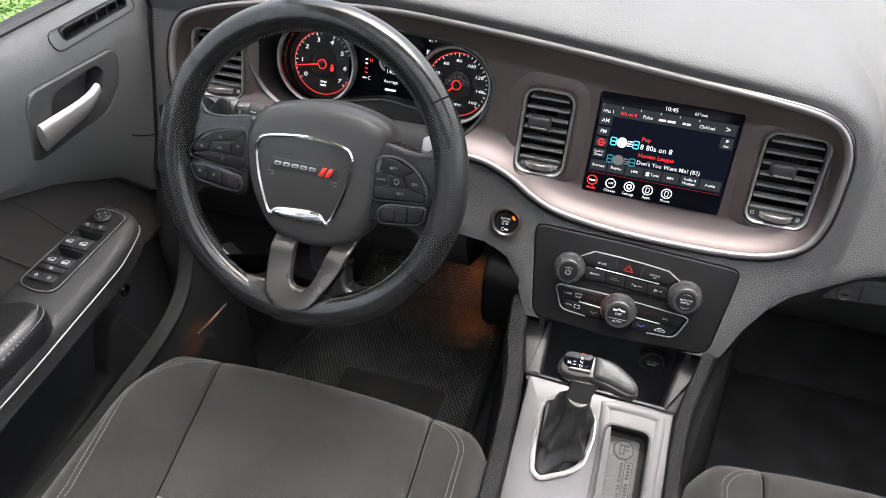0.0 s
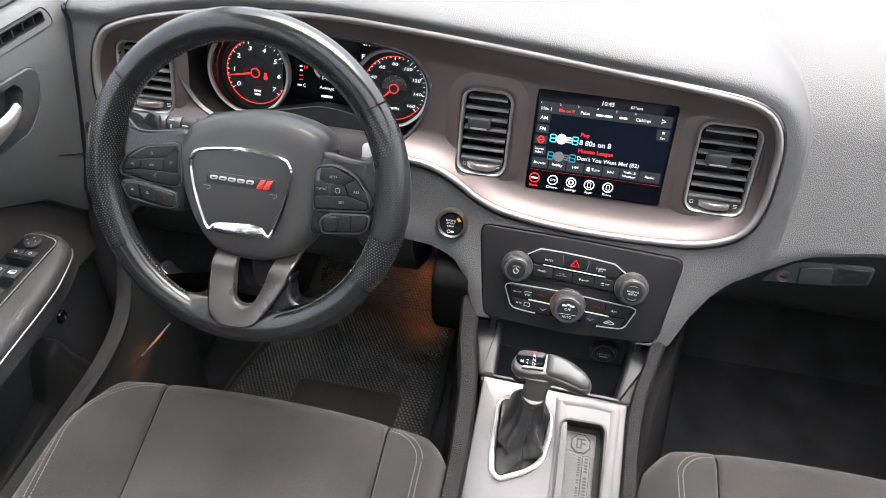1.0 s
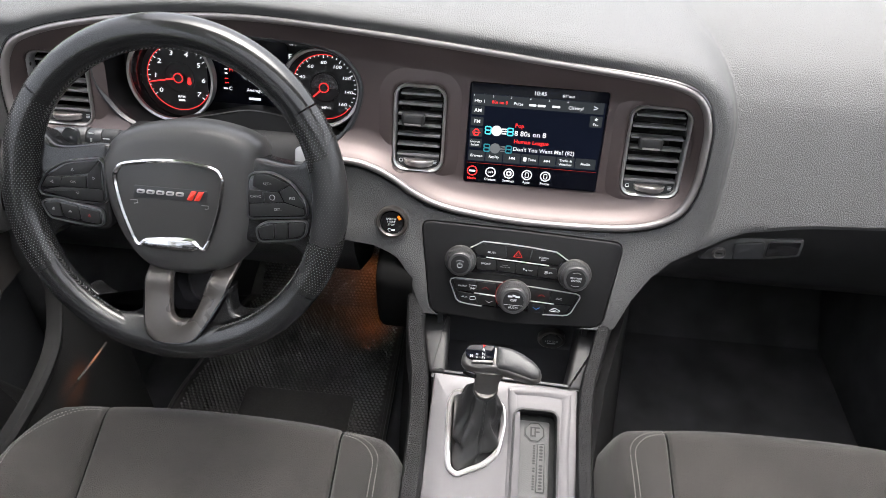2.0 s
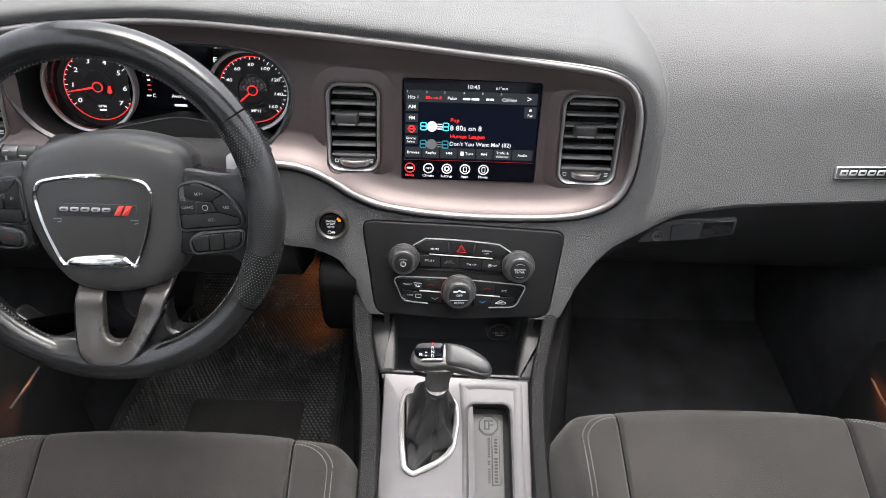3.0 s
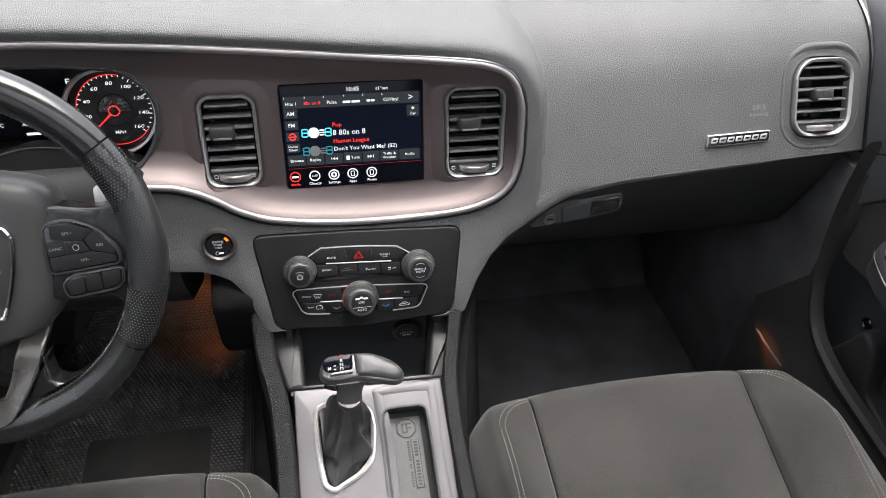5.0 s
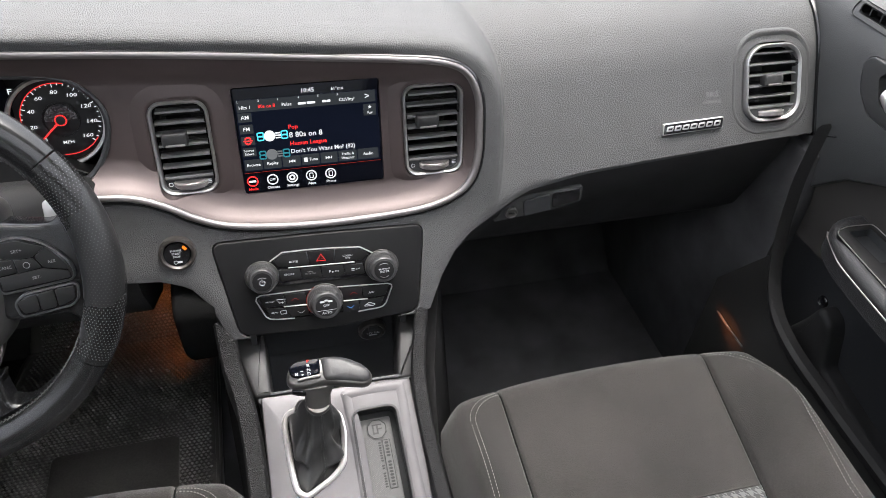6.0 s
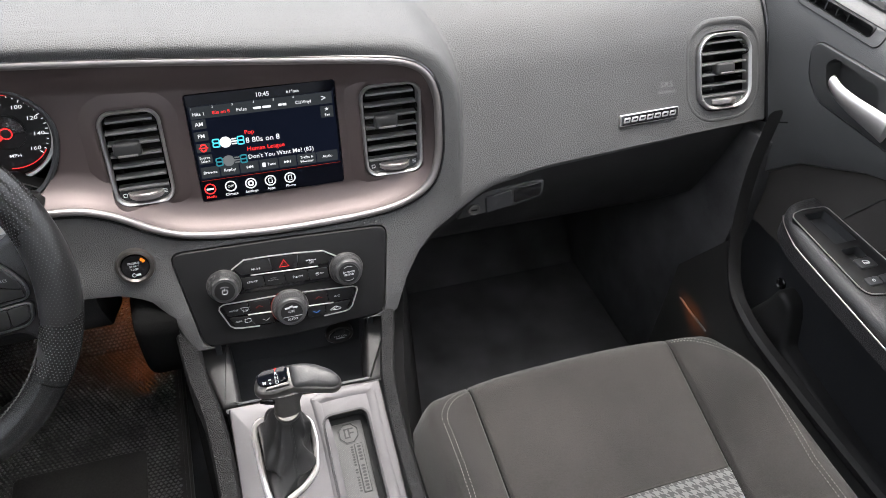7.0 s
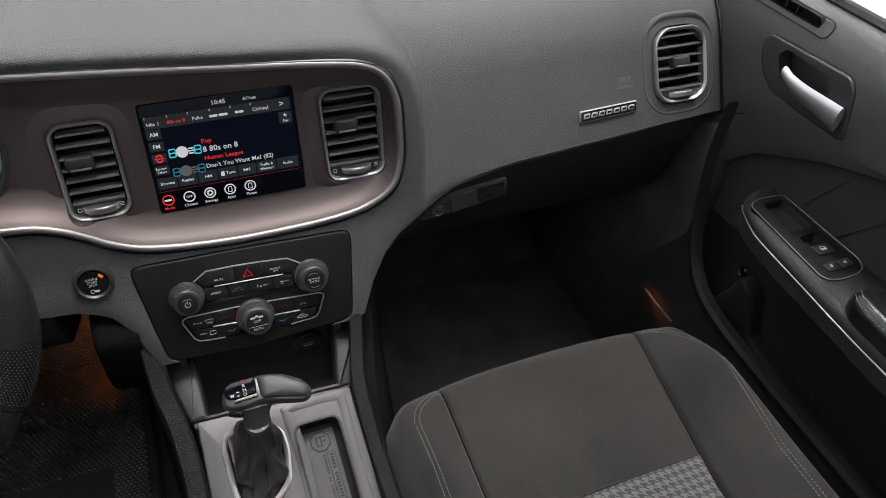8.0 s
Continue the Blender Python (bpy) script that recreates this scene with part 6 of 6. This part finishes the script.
    for k, y, z, hw, th in ((0, -0.655, 0.33, 0.235, 0.10), (1, -0.680, 0.42, 0.250, 0.12), (2, -0.735, 0.62, 0.255, 0.12), (3, -0.790, 0.80, 0.235, 0.11), (4, -0.825, 0.90, 0.190, 0.09), (5, -0.840, 0.94, 0.120, 0.06)):
        rows.append([(cx + p.x, y + p.y, z + 0.25 * p.y) for p in rrect(2 * hw, th, 0.045, 0, -0.06, 5)])
    rings(back, rows)
    part("backrest", back, CLOTH, ob, "charcoal cloth backrest", 60)
    base = box_between((cx - 0.20, -0.60, 0.04), (cx + 0.20, -0.24, 0.22), 0.02)
    part("seat_base", base, TRIM, ob, "black plastic seat base")
    for side in (-1, 1):
        part("rail", box_between((cx + side * 0.18 - 0.02, -0.62, 0.0), (cx + side * 0.18 + 0.02, -0.22, 0.045), 0.004), SMOOTH, ob)
    return ob


seat(-0.390, -0.204, "charcoal cloth driver's seat cushion with pale stitching")
seat(0.390, -0.150, "charcoal cloth front passenger seat cushion with pale stitching")


# ---- doors ----
SILLINE = [(0.20, 0.50), (0.06, 0.56), (0.0, 0.62), (-0.1, 0.673), (-0.19, 0.706), (-0.4, 0.735), (-0.8, 0.75)]


def door(name, side, xw, y0, z0, size, label):
    ob = thing(name, (side * xw, y0 - 0.3, 0.15), label, "car door", "", "structure")
    D = Matrix(((0, 0, -side * size, side * xw), (size, 0, 0, y0), (0, size, 0, z0 - 0.757 * size), (0, 0, 0, 1)))

    def skin(stations, section):
        bm = bmesh.new()
        rings(bm, [[(s, z, d) for d, z in section(s)] for s in stations])
        bmesh.ops.transform(bm, matrix=D, verts=bm.verts)
        return bm

    stations = [0.30, 0.20, 0.14, 0.11, 0.085, 0.06, 0.03, 0.0, -0.03, -0.06, -0.1, -0.14, -0.19, -0.25, -0.32, -0.4, -0.5, -0.62, -0.78]

    def upper(s):
        zf = lerp_table(SILLINE[::-1], s)
        e = 0.0
        return [(-0.062, 0.834), (-0.046, 0.841), (-0.032, 0.840), (-0.016 + e, 0.832), (-0.006 + e, 0.812), (e, 0.79), (0.003 + e, 0.76), (0.004 + e, 0.72), (0.002 + e, max(zf + 0.02, 0.60)), (-0.004 + e, zf + 0.004), (-0.012, zf), (-0.09, zf), (-0.09, 0.834)]

    up = skin(stations, upper)
    PLATE = round_poly([(-0.127, 0.728), (-0.119, 0.7229), (0.006, 0.7225), (0.0354, 0.7441), (0.050, 0.7783), (0.040, 0.791), (-0.0966, 0.797), (-0.110, 0.785)], 0.010)
    part("upper_panel", cut(up, slab(inset(ccw([Vector(p) for p in PLATE]), -0.001), -0.04, 0.03, m=D), slab(rrect(0.122, 0.014, 0.005, 0.045, 0.827), -0.035, 0.02, m=D)), DOORSKIN, ob, "grained dark grey vinyl upper")
    part("belt_seal", sweep([D @ Vector((s, 0.840, -0.050)) for s in (0.30, 0.1, -0.2, -0.78)], [(-0.005, -0.006), (-0.005, 0.004), (0.0, 0.009), (0.006, 0.004), (0.006, -0.006)], False), LEATHER, ob, "black rubber window seal")
    part("belt_trim", sweep([D @ Vector((s, 0.838, -0.066)) for s in (0.30, 0.1, -0.2, -0.78)], [(-0.006, -0.004), (-0.006, 0.006), (0.006, 0.006), (0.006, -0.004)], False), FASCIA, ob)
    part("demister_slot", tray_bm(rrect(0.118, 0.012, 0.005, 0.045, 0.827), -0.012, 0.016, 0.0015, D), FASCIA, ob, "narrow demister slot")
    part("slot_seam", tube(rrect(0.150, 0.023, 0.009, 0.040, 0.8255, 4), 0.0008, 5, True, D @ pose(0, 0, -0.0118) @ Matrix.Translation((0, 0.8255, 0)) @ Matrix.Rotation(radians(-26), 4, "X") @ Matrix.Translation((0, -0.8255, 0))), FASCIA, ob)
    part("edge_slit", tube([D @ Vector(p) for p in ((0.036, 0.670, 0.003), (0.062, 0.655, 0.003), (0.088, 0.643, 0.003))], 0.0011, 5), PIANO, ob, "dark slit at the front edge")
    for k in range(4):
        part("slot_fin", block(0.002, 0.011, 0.010, 0, D @ pose(0.030 + k * 0.020, 0.827, -0.020)), SMOOTH, ob)
    pl = cut(slab(PLATE, -0.03, 0.0035, 0.002, D), slab(round_poly([(-0.085, 0.742), (-0.030, 0.738), (0.000, 0.7440), (0.0165, 0.7726), (0.006, 0.7850), (-0.069, 0.7830), (-0.080, 0.768)], 0.006), -0.02, 0.05, m=D))
    plate = part("handle_plate", pl, PLATESKIN, ob, "smooth dark grey handle surround")
    lever = [(-0.112, 0.749), (-0.082, 0.7495), (-0.050, 0.7500), (-0.024, 0.7530), (-0.006, 0.7600)]
    bm = bmesh.new()
    sect = []
    for i, p in enumerate(spline([Vector(q) for q in lever], 5, False)):
        t = i / 20
        hh = 0.0170 - 0.0095 * t
        sect.append([(p.x, p.y + hh * math.cos(a), 0.011 - 0.004 * t + 0.006 * math.sin(a)) for a in (2 * math.pi * j / 12 for j in range(12))])
    rings(bm, sect)
    bmesh.ops.transform(bm, matrix=D, verts=bm.verts)
    part("handle_lever", bm, SATIN, plate, "satin silver pull lever")
    part("cloth_panel", skin(stations[4:], lambda s: [(-0.014, lerp_table(SILLINE[::-1], s) + 0.006), (-0.020, lerp_table(SILLINE[::-1], s) - 0.03), (-0.022, 0.54), (-0.022, 0.48), (-0.07, 0.48), (-0.07, lerp_table(SILLINE[::-1], s) + 0.006)]), DOORCLOTH, ob, "dark cloth panel with a stitched seam")
    for run in (((-0.23, 0.790), (-0.160, 0.695), (-0.130, 0.650), (-0.102, 0.603), (-0.085, 0.575)), ((-0.260, 0.710), (-0.196, 0.6355), (-0.1685, 0.5966), (-0.150, 0.570))):
        part("cloth_seam", tube([D @ Vector((a, min(b, lerp_table(SILLINE[::-1], a)), -0.0160 if b > 0.66 else -0.0195)) for a, b in run], 0.0009, 5), BRAID, ob, "stitched seam")
    part("lower_panel", skin(stations[4:], lambda s: [(-0.030, 0.56), (-0.038, 0.44), (-0.036, 0.30), (-0.030, 0.16), (-0.07, 0.16), (-0.07, 0.56)]), SMOOTH, ob, "black plastic lower panel")
    AR = Matrix(((0, -side * size, 0, side * xw), (size, 0, 0, y0), (0, 0, size, z0 - 0.757 * size), (0, 0, 0, 1)))
    ahead = 0.022 if side < 0 else 0.004
    ARM = [(-0.70, -0.030), (-0.70, 0.085)] + [(p.x, p.y) for p in spline([(-0.36, 0.080), (-0.20, 0.0690), (-0.118, 0.0615), (-0.082 + 0.5 * ahead, 0.0510), (-0.060 + ahead, 0.0385), (-0.0440 + ahead, 0.020), (-0.0380 + ahead, -0.002), (-0.0370 + ahead, -0.030)], 5, False)]
    line = [(-0.0520 + ahead, 0.0325), (-0.0625 + ahead, 0.0405), (-0.0780 + 0.8 * ahead, 0.0480), (-0.0960 + 0.4 * ahead, 0.0558), (-0.118, 0.0622), (-0.20, 0.0695), (-0.36, 0.0808), (-0.70, 0.0858)]
    if side < 0:
        SW = [(-0.0345, -0.021), (-0.0330, 0.000), (-0.0370, 0.0198), (-0.0445, 0.0266), (-0.1840, 0.0333), (-0.1925, 0.0290), (-0.1965, 0.0120), (-0.1920, -0.0110), (-0.1840, -0.0185), (-0.060, -0.0225)]
        spots = [(-0.0725, -0.0095, 0.010, 0.016), (-0.0725, 0.0105, 0.010, 0.016), (-0.1080, -0.0085, 0.020, 0.0190), (-0.1080, 0.0115, 0.020, 0.0190), (-0.1450, -0.0055, 0.016, 0.0185), (-0.1450, 0.0140, 0.016, 0.0185), (-0.1592, 0.0050, 0.0085, 0.036), (-0.1750, -0.0035, 0.0125, 0.0175), (-0.1750, 0.0145, 0.0125, 0.0175)]
        wells = [(-0.0890, 0.0015, 0.0165, 0.040), (-0.1275, 0.0030, 0.0165, 0.040)]
    else:
        SW = [(-0.0640, -0.0190), (-0.0616, 0.0203), (-0.0660, 0.0380), (-0.0740, 0.0450), (-0.2140, 0.0545), (-0.2250, 0.0495), (-0.2295, 0.0330), (-0.2290, 0.0050), (-0.2230, -0.0110), (-0.2080, -0.0190)]
        spots = [(-0.1775, 0.0150, 0.017, 0.026), (-0.2080, 0.0070, 0.013, 0.020), (-0.2080, 0.0300, 0.013, 0.020)]
        wells = [(-0.1035, 0.0080, 0.064, 0.036), (-0.1560, 0.0135, 0.020, 0.028)]
    SW = round_poly(SW, 0.008, 4)
    holes = [slab(rrect(l, w, 0.003, s, d, 3), 0.560, 0.62, m=AR) for s, d, l, w in wells]
    arm = part("armrest", cut(slab(ARM, 0.546, 0.588, 0.014, AR, 6), *holes), ARMSKIN, ob, "grained black armrest")
    part("armrest_strip", tube([(s, d, 0.571) for s, d in spline(line, 5, False)], 0.0016, 8, False, AR, None, 0.7), EDGING, arm, "satin silver strip")
    holes = [slab(rrect(l, w, 0.003, s, d, 3), 0.560, 0.62, m=AR) for s, d, l, w in wells]
    sp = part("switch_plate", cut(slab(SW, 0.584, 0.5905, 0.001, AR), *holes), FASCIA, arm, "black switch plate")
    part("plate_line", tube([(p.x, p.y, 0.5905) for p in SW], 0.0009, 5, True, AR), SATIN, sp)
    if side < 0:
        part("mirror_dial", lathe([(0.011, 0), (0.011, 0.004), (0.009, 0.0055), (0.003, 0.005)], 28, AR @ pose(-0.0520, -0.001, 0.5905)), TRIM, sp, "round mirror control")
        part("dial_print", joined(*(tube([(p.x, p.y, 0) for p in disc(0.0014, 3, 0.006 * math.cos(a), 0.006 * math.sin(a), math.degrees(a), math.degrees(a) + 360)], 0.0003, 4, True, AR @ pose(-0.0520, -0.001, 0.5965)) for a in (0, math.pi / 2, math.pi, 1.5 * math.pi))), PRINT, sp)
    for s, d, l, w in wells:
        part("switch_well", tray_bm(rrect(l - 0.001, w - 0.001, 0.003, s, d, 3), 0.5903, 0.0125, 0.0005, AR), SMOOTH, sp)
    for s, d, l, w in spots:
        sw = part("switch", slab(rrect(l, w, 0.002, s, d, 3), 0.589, 0.5935, 0.0010, AR), SMOOTH, sp)
        if l > 0.014:
            icon = joined(tube(round_poly([(s - 0.0030, d - 0.0042), (s + 0.0012, d - 0.0042), (s + 0.0030, d - 0.0010), (s + 0.0030, d + 0.0042), (s - 0.0030, d + 0.0042)], 0.0006, 2), 0.0005, 4, True, AR @ pose(0, 0, 0.5937)), block(0.0016, 0.0070, 0.0006, 0, AR @ pose(s - 0.0012, d, 0.5938)))
        else:
            icon = tube(disc(0.0018, 10, s, d), 0.0004, 4, True, AR @ pose(0, 0, 0.5937))
        part("switch_print", icon, PRINT, sw)
    so = 0.0 if side < 0 else -0.036
    PADA = round_poly([(-0.250 + so, -0.030), (-0.238 + so, 0.008), (-0.2235 + so, 0.036), (-0.228 + so, 0.062), (-0.250 + so, 0.0735), (-0.36, 0.0775), (-0.70, 0.082), (-0.70, -0.030)], 0.014, 5)
    pad = part("elbow_pad", slab(PADA, 0.585, 0.616, 0.018, AR, 6), LEATHER, arm, "padded black leather elbow rest")
    st = bmesh.new()
    for off in (0.0, 0.006):
        path = spline([(-0.233 + so, 0.060 - off), (-0.256 + so, 0.0695 - off), (-0.36, 0.0735 - off), (-0.70, 0.0780 - off)], 30, False)
        for i in range(0, len(path) - 2, 2):
            tube([(path[i].x, path[i].y, 0.6098 + off * 0.82), (path[i + 1].x, path[i + 1].y, 0.6098 + off * 0.82)], 0.0006, 4, False, AR, st)
    part("pad_stitching", st, THREAD, pad, "pale stitching")
    part("screw_cap", lathe([(0.010, -0.012), (0.010, -0.0020), (0.008, -0.0005), (0.006, -0.0025)], 24, D @ (pose(-0.0195, 0.4215, -0.034) if side < 0 else pose(-0.0437, 0.4130, -0.034))), PIANO, ob, "round black screw cap")
    PK = round_poly([(-0.063, 0.428), (-0.092, 0.420), (-0.104, 0.400), (-0.122, 0.345), (-0.30, 0.315), (-0.75, 0.29), (-0.75, 0.17), (0.0, 0.17), (-0.022, 0.330), (-0.052, 0.392)], 0.012, 5)
    part("map_pocket", slab(PK, -0.05, -0.008, 0.010, D), SILLSKIN, ob, "moulded black map pocket")
    gl = bmesh.new()
    rings(gl, [[(s, z, d) for s, z, d in ((0.15, 0.83, -0.058 - k), (-0.78, 0.83, -0.058 - k), (-0.78, 1.27, 0.055 - k), (-0.10, 1.27, 0.055 - k))] for k in (0.0, 0.004)])
    bmesh.ops.transform(gl, matrix=D, verts=gl.verts)
    pane = part("window_pane", gl, SUNGLASS, ob, "clear door glass")
    pane.visible_shadow = False
    return ob


door("door_1", -1, 0.722, -0.139, 0.7285, 1.055, "dark grey driver's door with window switches and a silver handle")
door("door_2", 1, 0.736, -0.108, 0.7495, 1.022, "dark grey passenger door with one window switch and a silver handle")

# body seals and sill trims between the doors and the footwells
for side, x, dy in ((-1, -0.665, 0.0), (1, 0.702, 0.012)):
    pts = [(x, -0.085 + dy, 0.68), (x, -0.085 + dy, 0.58), (x, -0.105 + dy, 0.47), (x, -0.145 + dy, 0.392), (x, -0.21 + dy, 0.360), (x, -0.31 + dy, 0.350), (x, -0.43 + dy, 0.345), (x, -0.95, 0.335)]
    sill = thing("door_sill", (x, -0.5, 0.0), "black sill trim along the door opening", "sill trim")
    bm = bmesh.new()
    rings(bm, [[(p.x + side * a, p.y, p.z + b) for a, b in ((-0.010, -0.012), (-0.012, 0.0), (-0.006, 0.006), (0.008, 0.006), (0.012, 0.0), (0.012, -0.012))] for p in spline(pts, 6, False)])
    part("seal_strip", bm, SILLSKIN, sill, "black rubber seal strip")
    bm = bmesh.new()
    low = [(p[0], p[1], p[2]) for p in pts[2:]]
    rings(bm, [[(x - side * 0.004, p[1], p[2] - 0.006), (x - side * 0.045, p[1] + 0.05, p[2] - 0.10), (x - side * 0.055, p[1] + 0.05, 0.0), (x + side * 0.02, p[1] + 0.04, 0.0), (x + side * 0.008, p[1], p[2] - 0.008)] for p in low])
    part("sill_body", bm, SILLBODY, sill)
    # Strip laid only along the streak that the lamp's reflection makes on the sill.
    part("sill_streak", tube([(x - side * 0.043, y, z) for y, z in (((-0.055, 0.318), (-0.10, 0.314), (-0.150, 0.313)) if side > 0 else ((-0.10, 0.333), (-0.14, 0.338), (-0.185, 0.345)))], 0.0020, 6), STREAK, sill, "sill edge strip paled for the streak of lamplight")

# ---- floor mat and pedals ----
MT = Matrix(((1, 0, 0, 0), (0, 1, 0, 0), (0, 0, 1, 0.004), (0, 0, 0, 1)))
mat = thing("floor_mat", (-0.42, 0.1, 0.004), "black ribbed rubber floor mat in the driver's footwell", "floor mat")
OUTL = round_poly([(-0.645, -0.30), (-0.205, -0.30), (-0.205, 0.34), (-0.27, 0.36), (-0.58, 0.36), (-0.640, 0.05)], 0.03)
part("mat_sheet", slab(OUTL, 0.0, 0.012, 0.003, MT), RUBBER, mat)
part("mat_rim", sweep(inset(ccw(OUTL), 0.008), [(-0.004, 0.011), (-0.003, 0.017), (0.003, 0.017), (0.004, 0.011)], True, m=MT), RUBBER, mat)
pv, pf = [], []
for j in range(74):
    for i in range(50):
        x, y = -0.615 + i * 0.0082 + (0.0041 if j % 2 else 0), -0.14 + j * 0.0066
        if x > -0.225 or (y > 0.05 and x < -0.62 + (y - 0.05) * 0.2) or (-0.50 < x < -0.28 and -0.05 < y < 0.09):
            continue
        k = len(pv)
        pv += [(x - 0.0036, y, 0.016), (x, y - 0.0029, 0.016), (x + 0.0036, y, 0.016), (x, y + 0.0029, 0.016), (x, y, 0.0210)]
        pf += [(k, k + 1, k + 4), (k + 1, k + 2, k + 4), (k + 2, k + 3, k + 4), (k + 3, k, k + 4)]
slope = Matrix.Translation((0, 0.352, 0.006)) @ Matrix.Rotation(radians(45), 4, "X")
part("mat_flap", slab(round_poly([(-0.575, 0.0), (-0.275, 0.0), (-0.285, 0.20), (-0.54, 0.20)], 0.02), 0.004, 0.012, 0.003, slope), RUBBER, mat, "upturned front of the mat")
for j in range(28):
    for i in range(32):
        x, y = -0.545 + i * 0.0082 + (0.0041 if j % 2 else 0), 0.008 + j * 0.0066
        k = len(pv)
        pv += [tuple(slope @ Vector(q)) for q in ((x - 0.0036, y, 0.012), (x, y - 0.0029, 0.012), (x + 0.0036, y, 0.012), (x, y + 0.0029, 0.012), (x, y, 0.0170))]
        pf += [(k, k + 1, k + 4), (k + 1, k + 2, k + 4), (k + 2, k + 3, k + 4), (k + 3, k, k + 4)]
bm = bmesh.new()
verts = [bm.verts.new(p) for p in pv]
for f in pf:
    bm.faces.new([verts[q] for q in f])
tagged(part("nub_field", bm, NUB, mat), "rows of small raised rubber nubs", kind="stuff")
part("heel_pad", slab(rrect(0.22, 0.14, 0.012, -0.39, 0.02), 0.011, 0.016, 0.002, MT), RUBBER, mat, "smooth heel pad")

brake = thing("brake_pedal", (-0.405, 0.22, 0.28), "black ribbed rubber brake pedal", "pedal")
BP = plane_at((-0.405, 0.20, 0.300), 32)
part("pad", slab(rrect(0.085, 0.050, 0.010), -0.010, 0.0, 0.003, BP), RUBBER, brake)
for i in range(7):
    part("rib", block(0.004, 0.042, 0.004, 0.001, at(BP, -0.03 + i * 0.01, 0, 0.001)), RUBBER, brake)
part("arm", tube([(-0.405, 0.215, 0.295), (-0.405, 0.30, 0.36), (-0.40, 0.34, 0.56)], 0.008, 8), SMOOTH, brake)
fender = thing("footwell_trim", (-0.185, 0.0, 0.1), "rounded black trim on the console flank in the footwell", "trim panel")
FT = Matrix(((0, 0, -1, -0.185), (1, 0, 0, 0), (0, 1, 0, 0), (0, 0, 0, 1)))
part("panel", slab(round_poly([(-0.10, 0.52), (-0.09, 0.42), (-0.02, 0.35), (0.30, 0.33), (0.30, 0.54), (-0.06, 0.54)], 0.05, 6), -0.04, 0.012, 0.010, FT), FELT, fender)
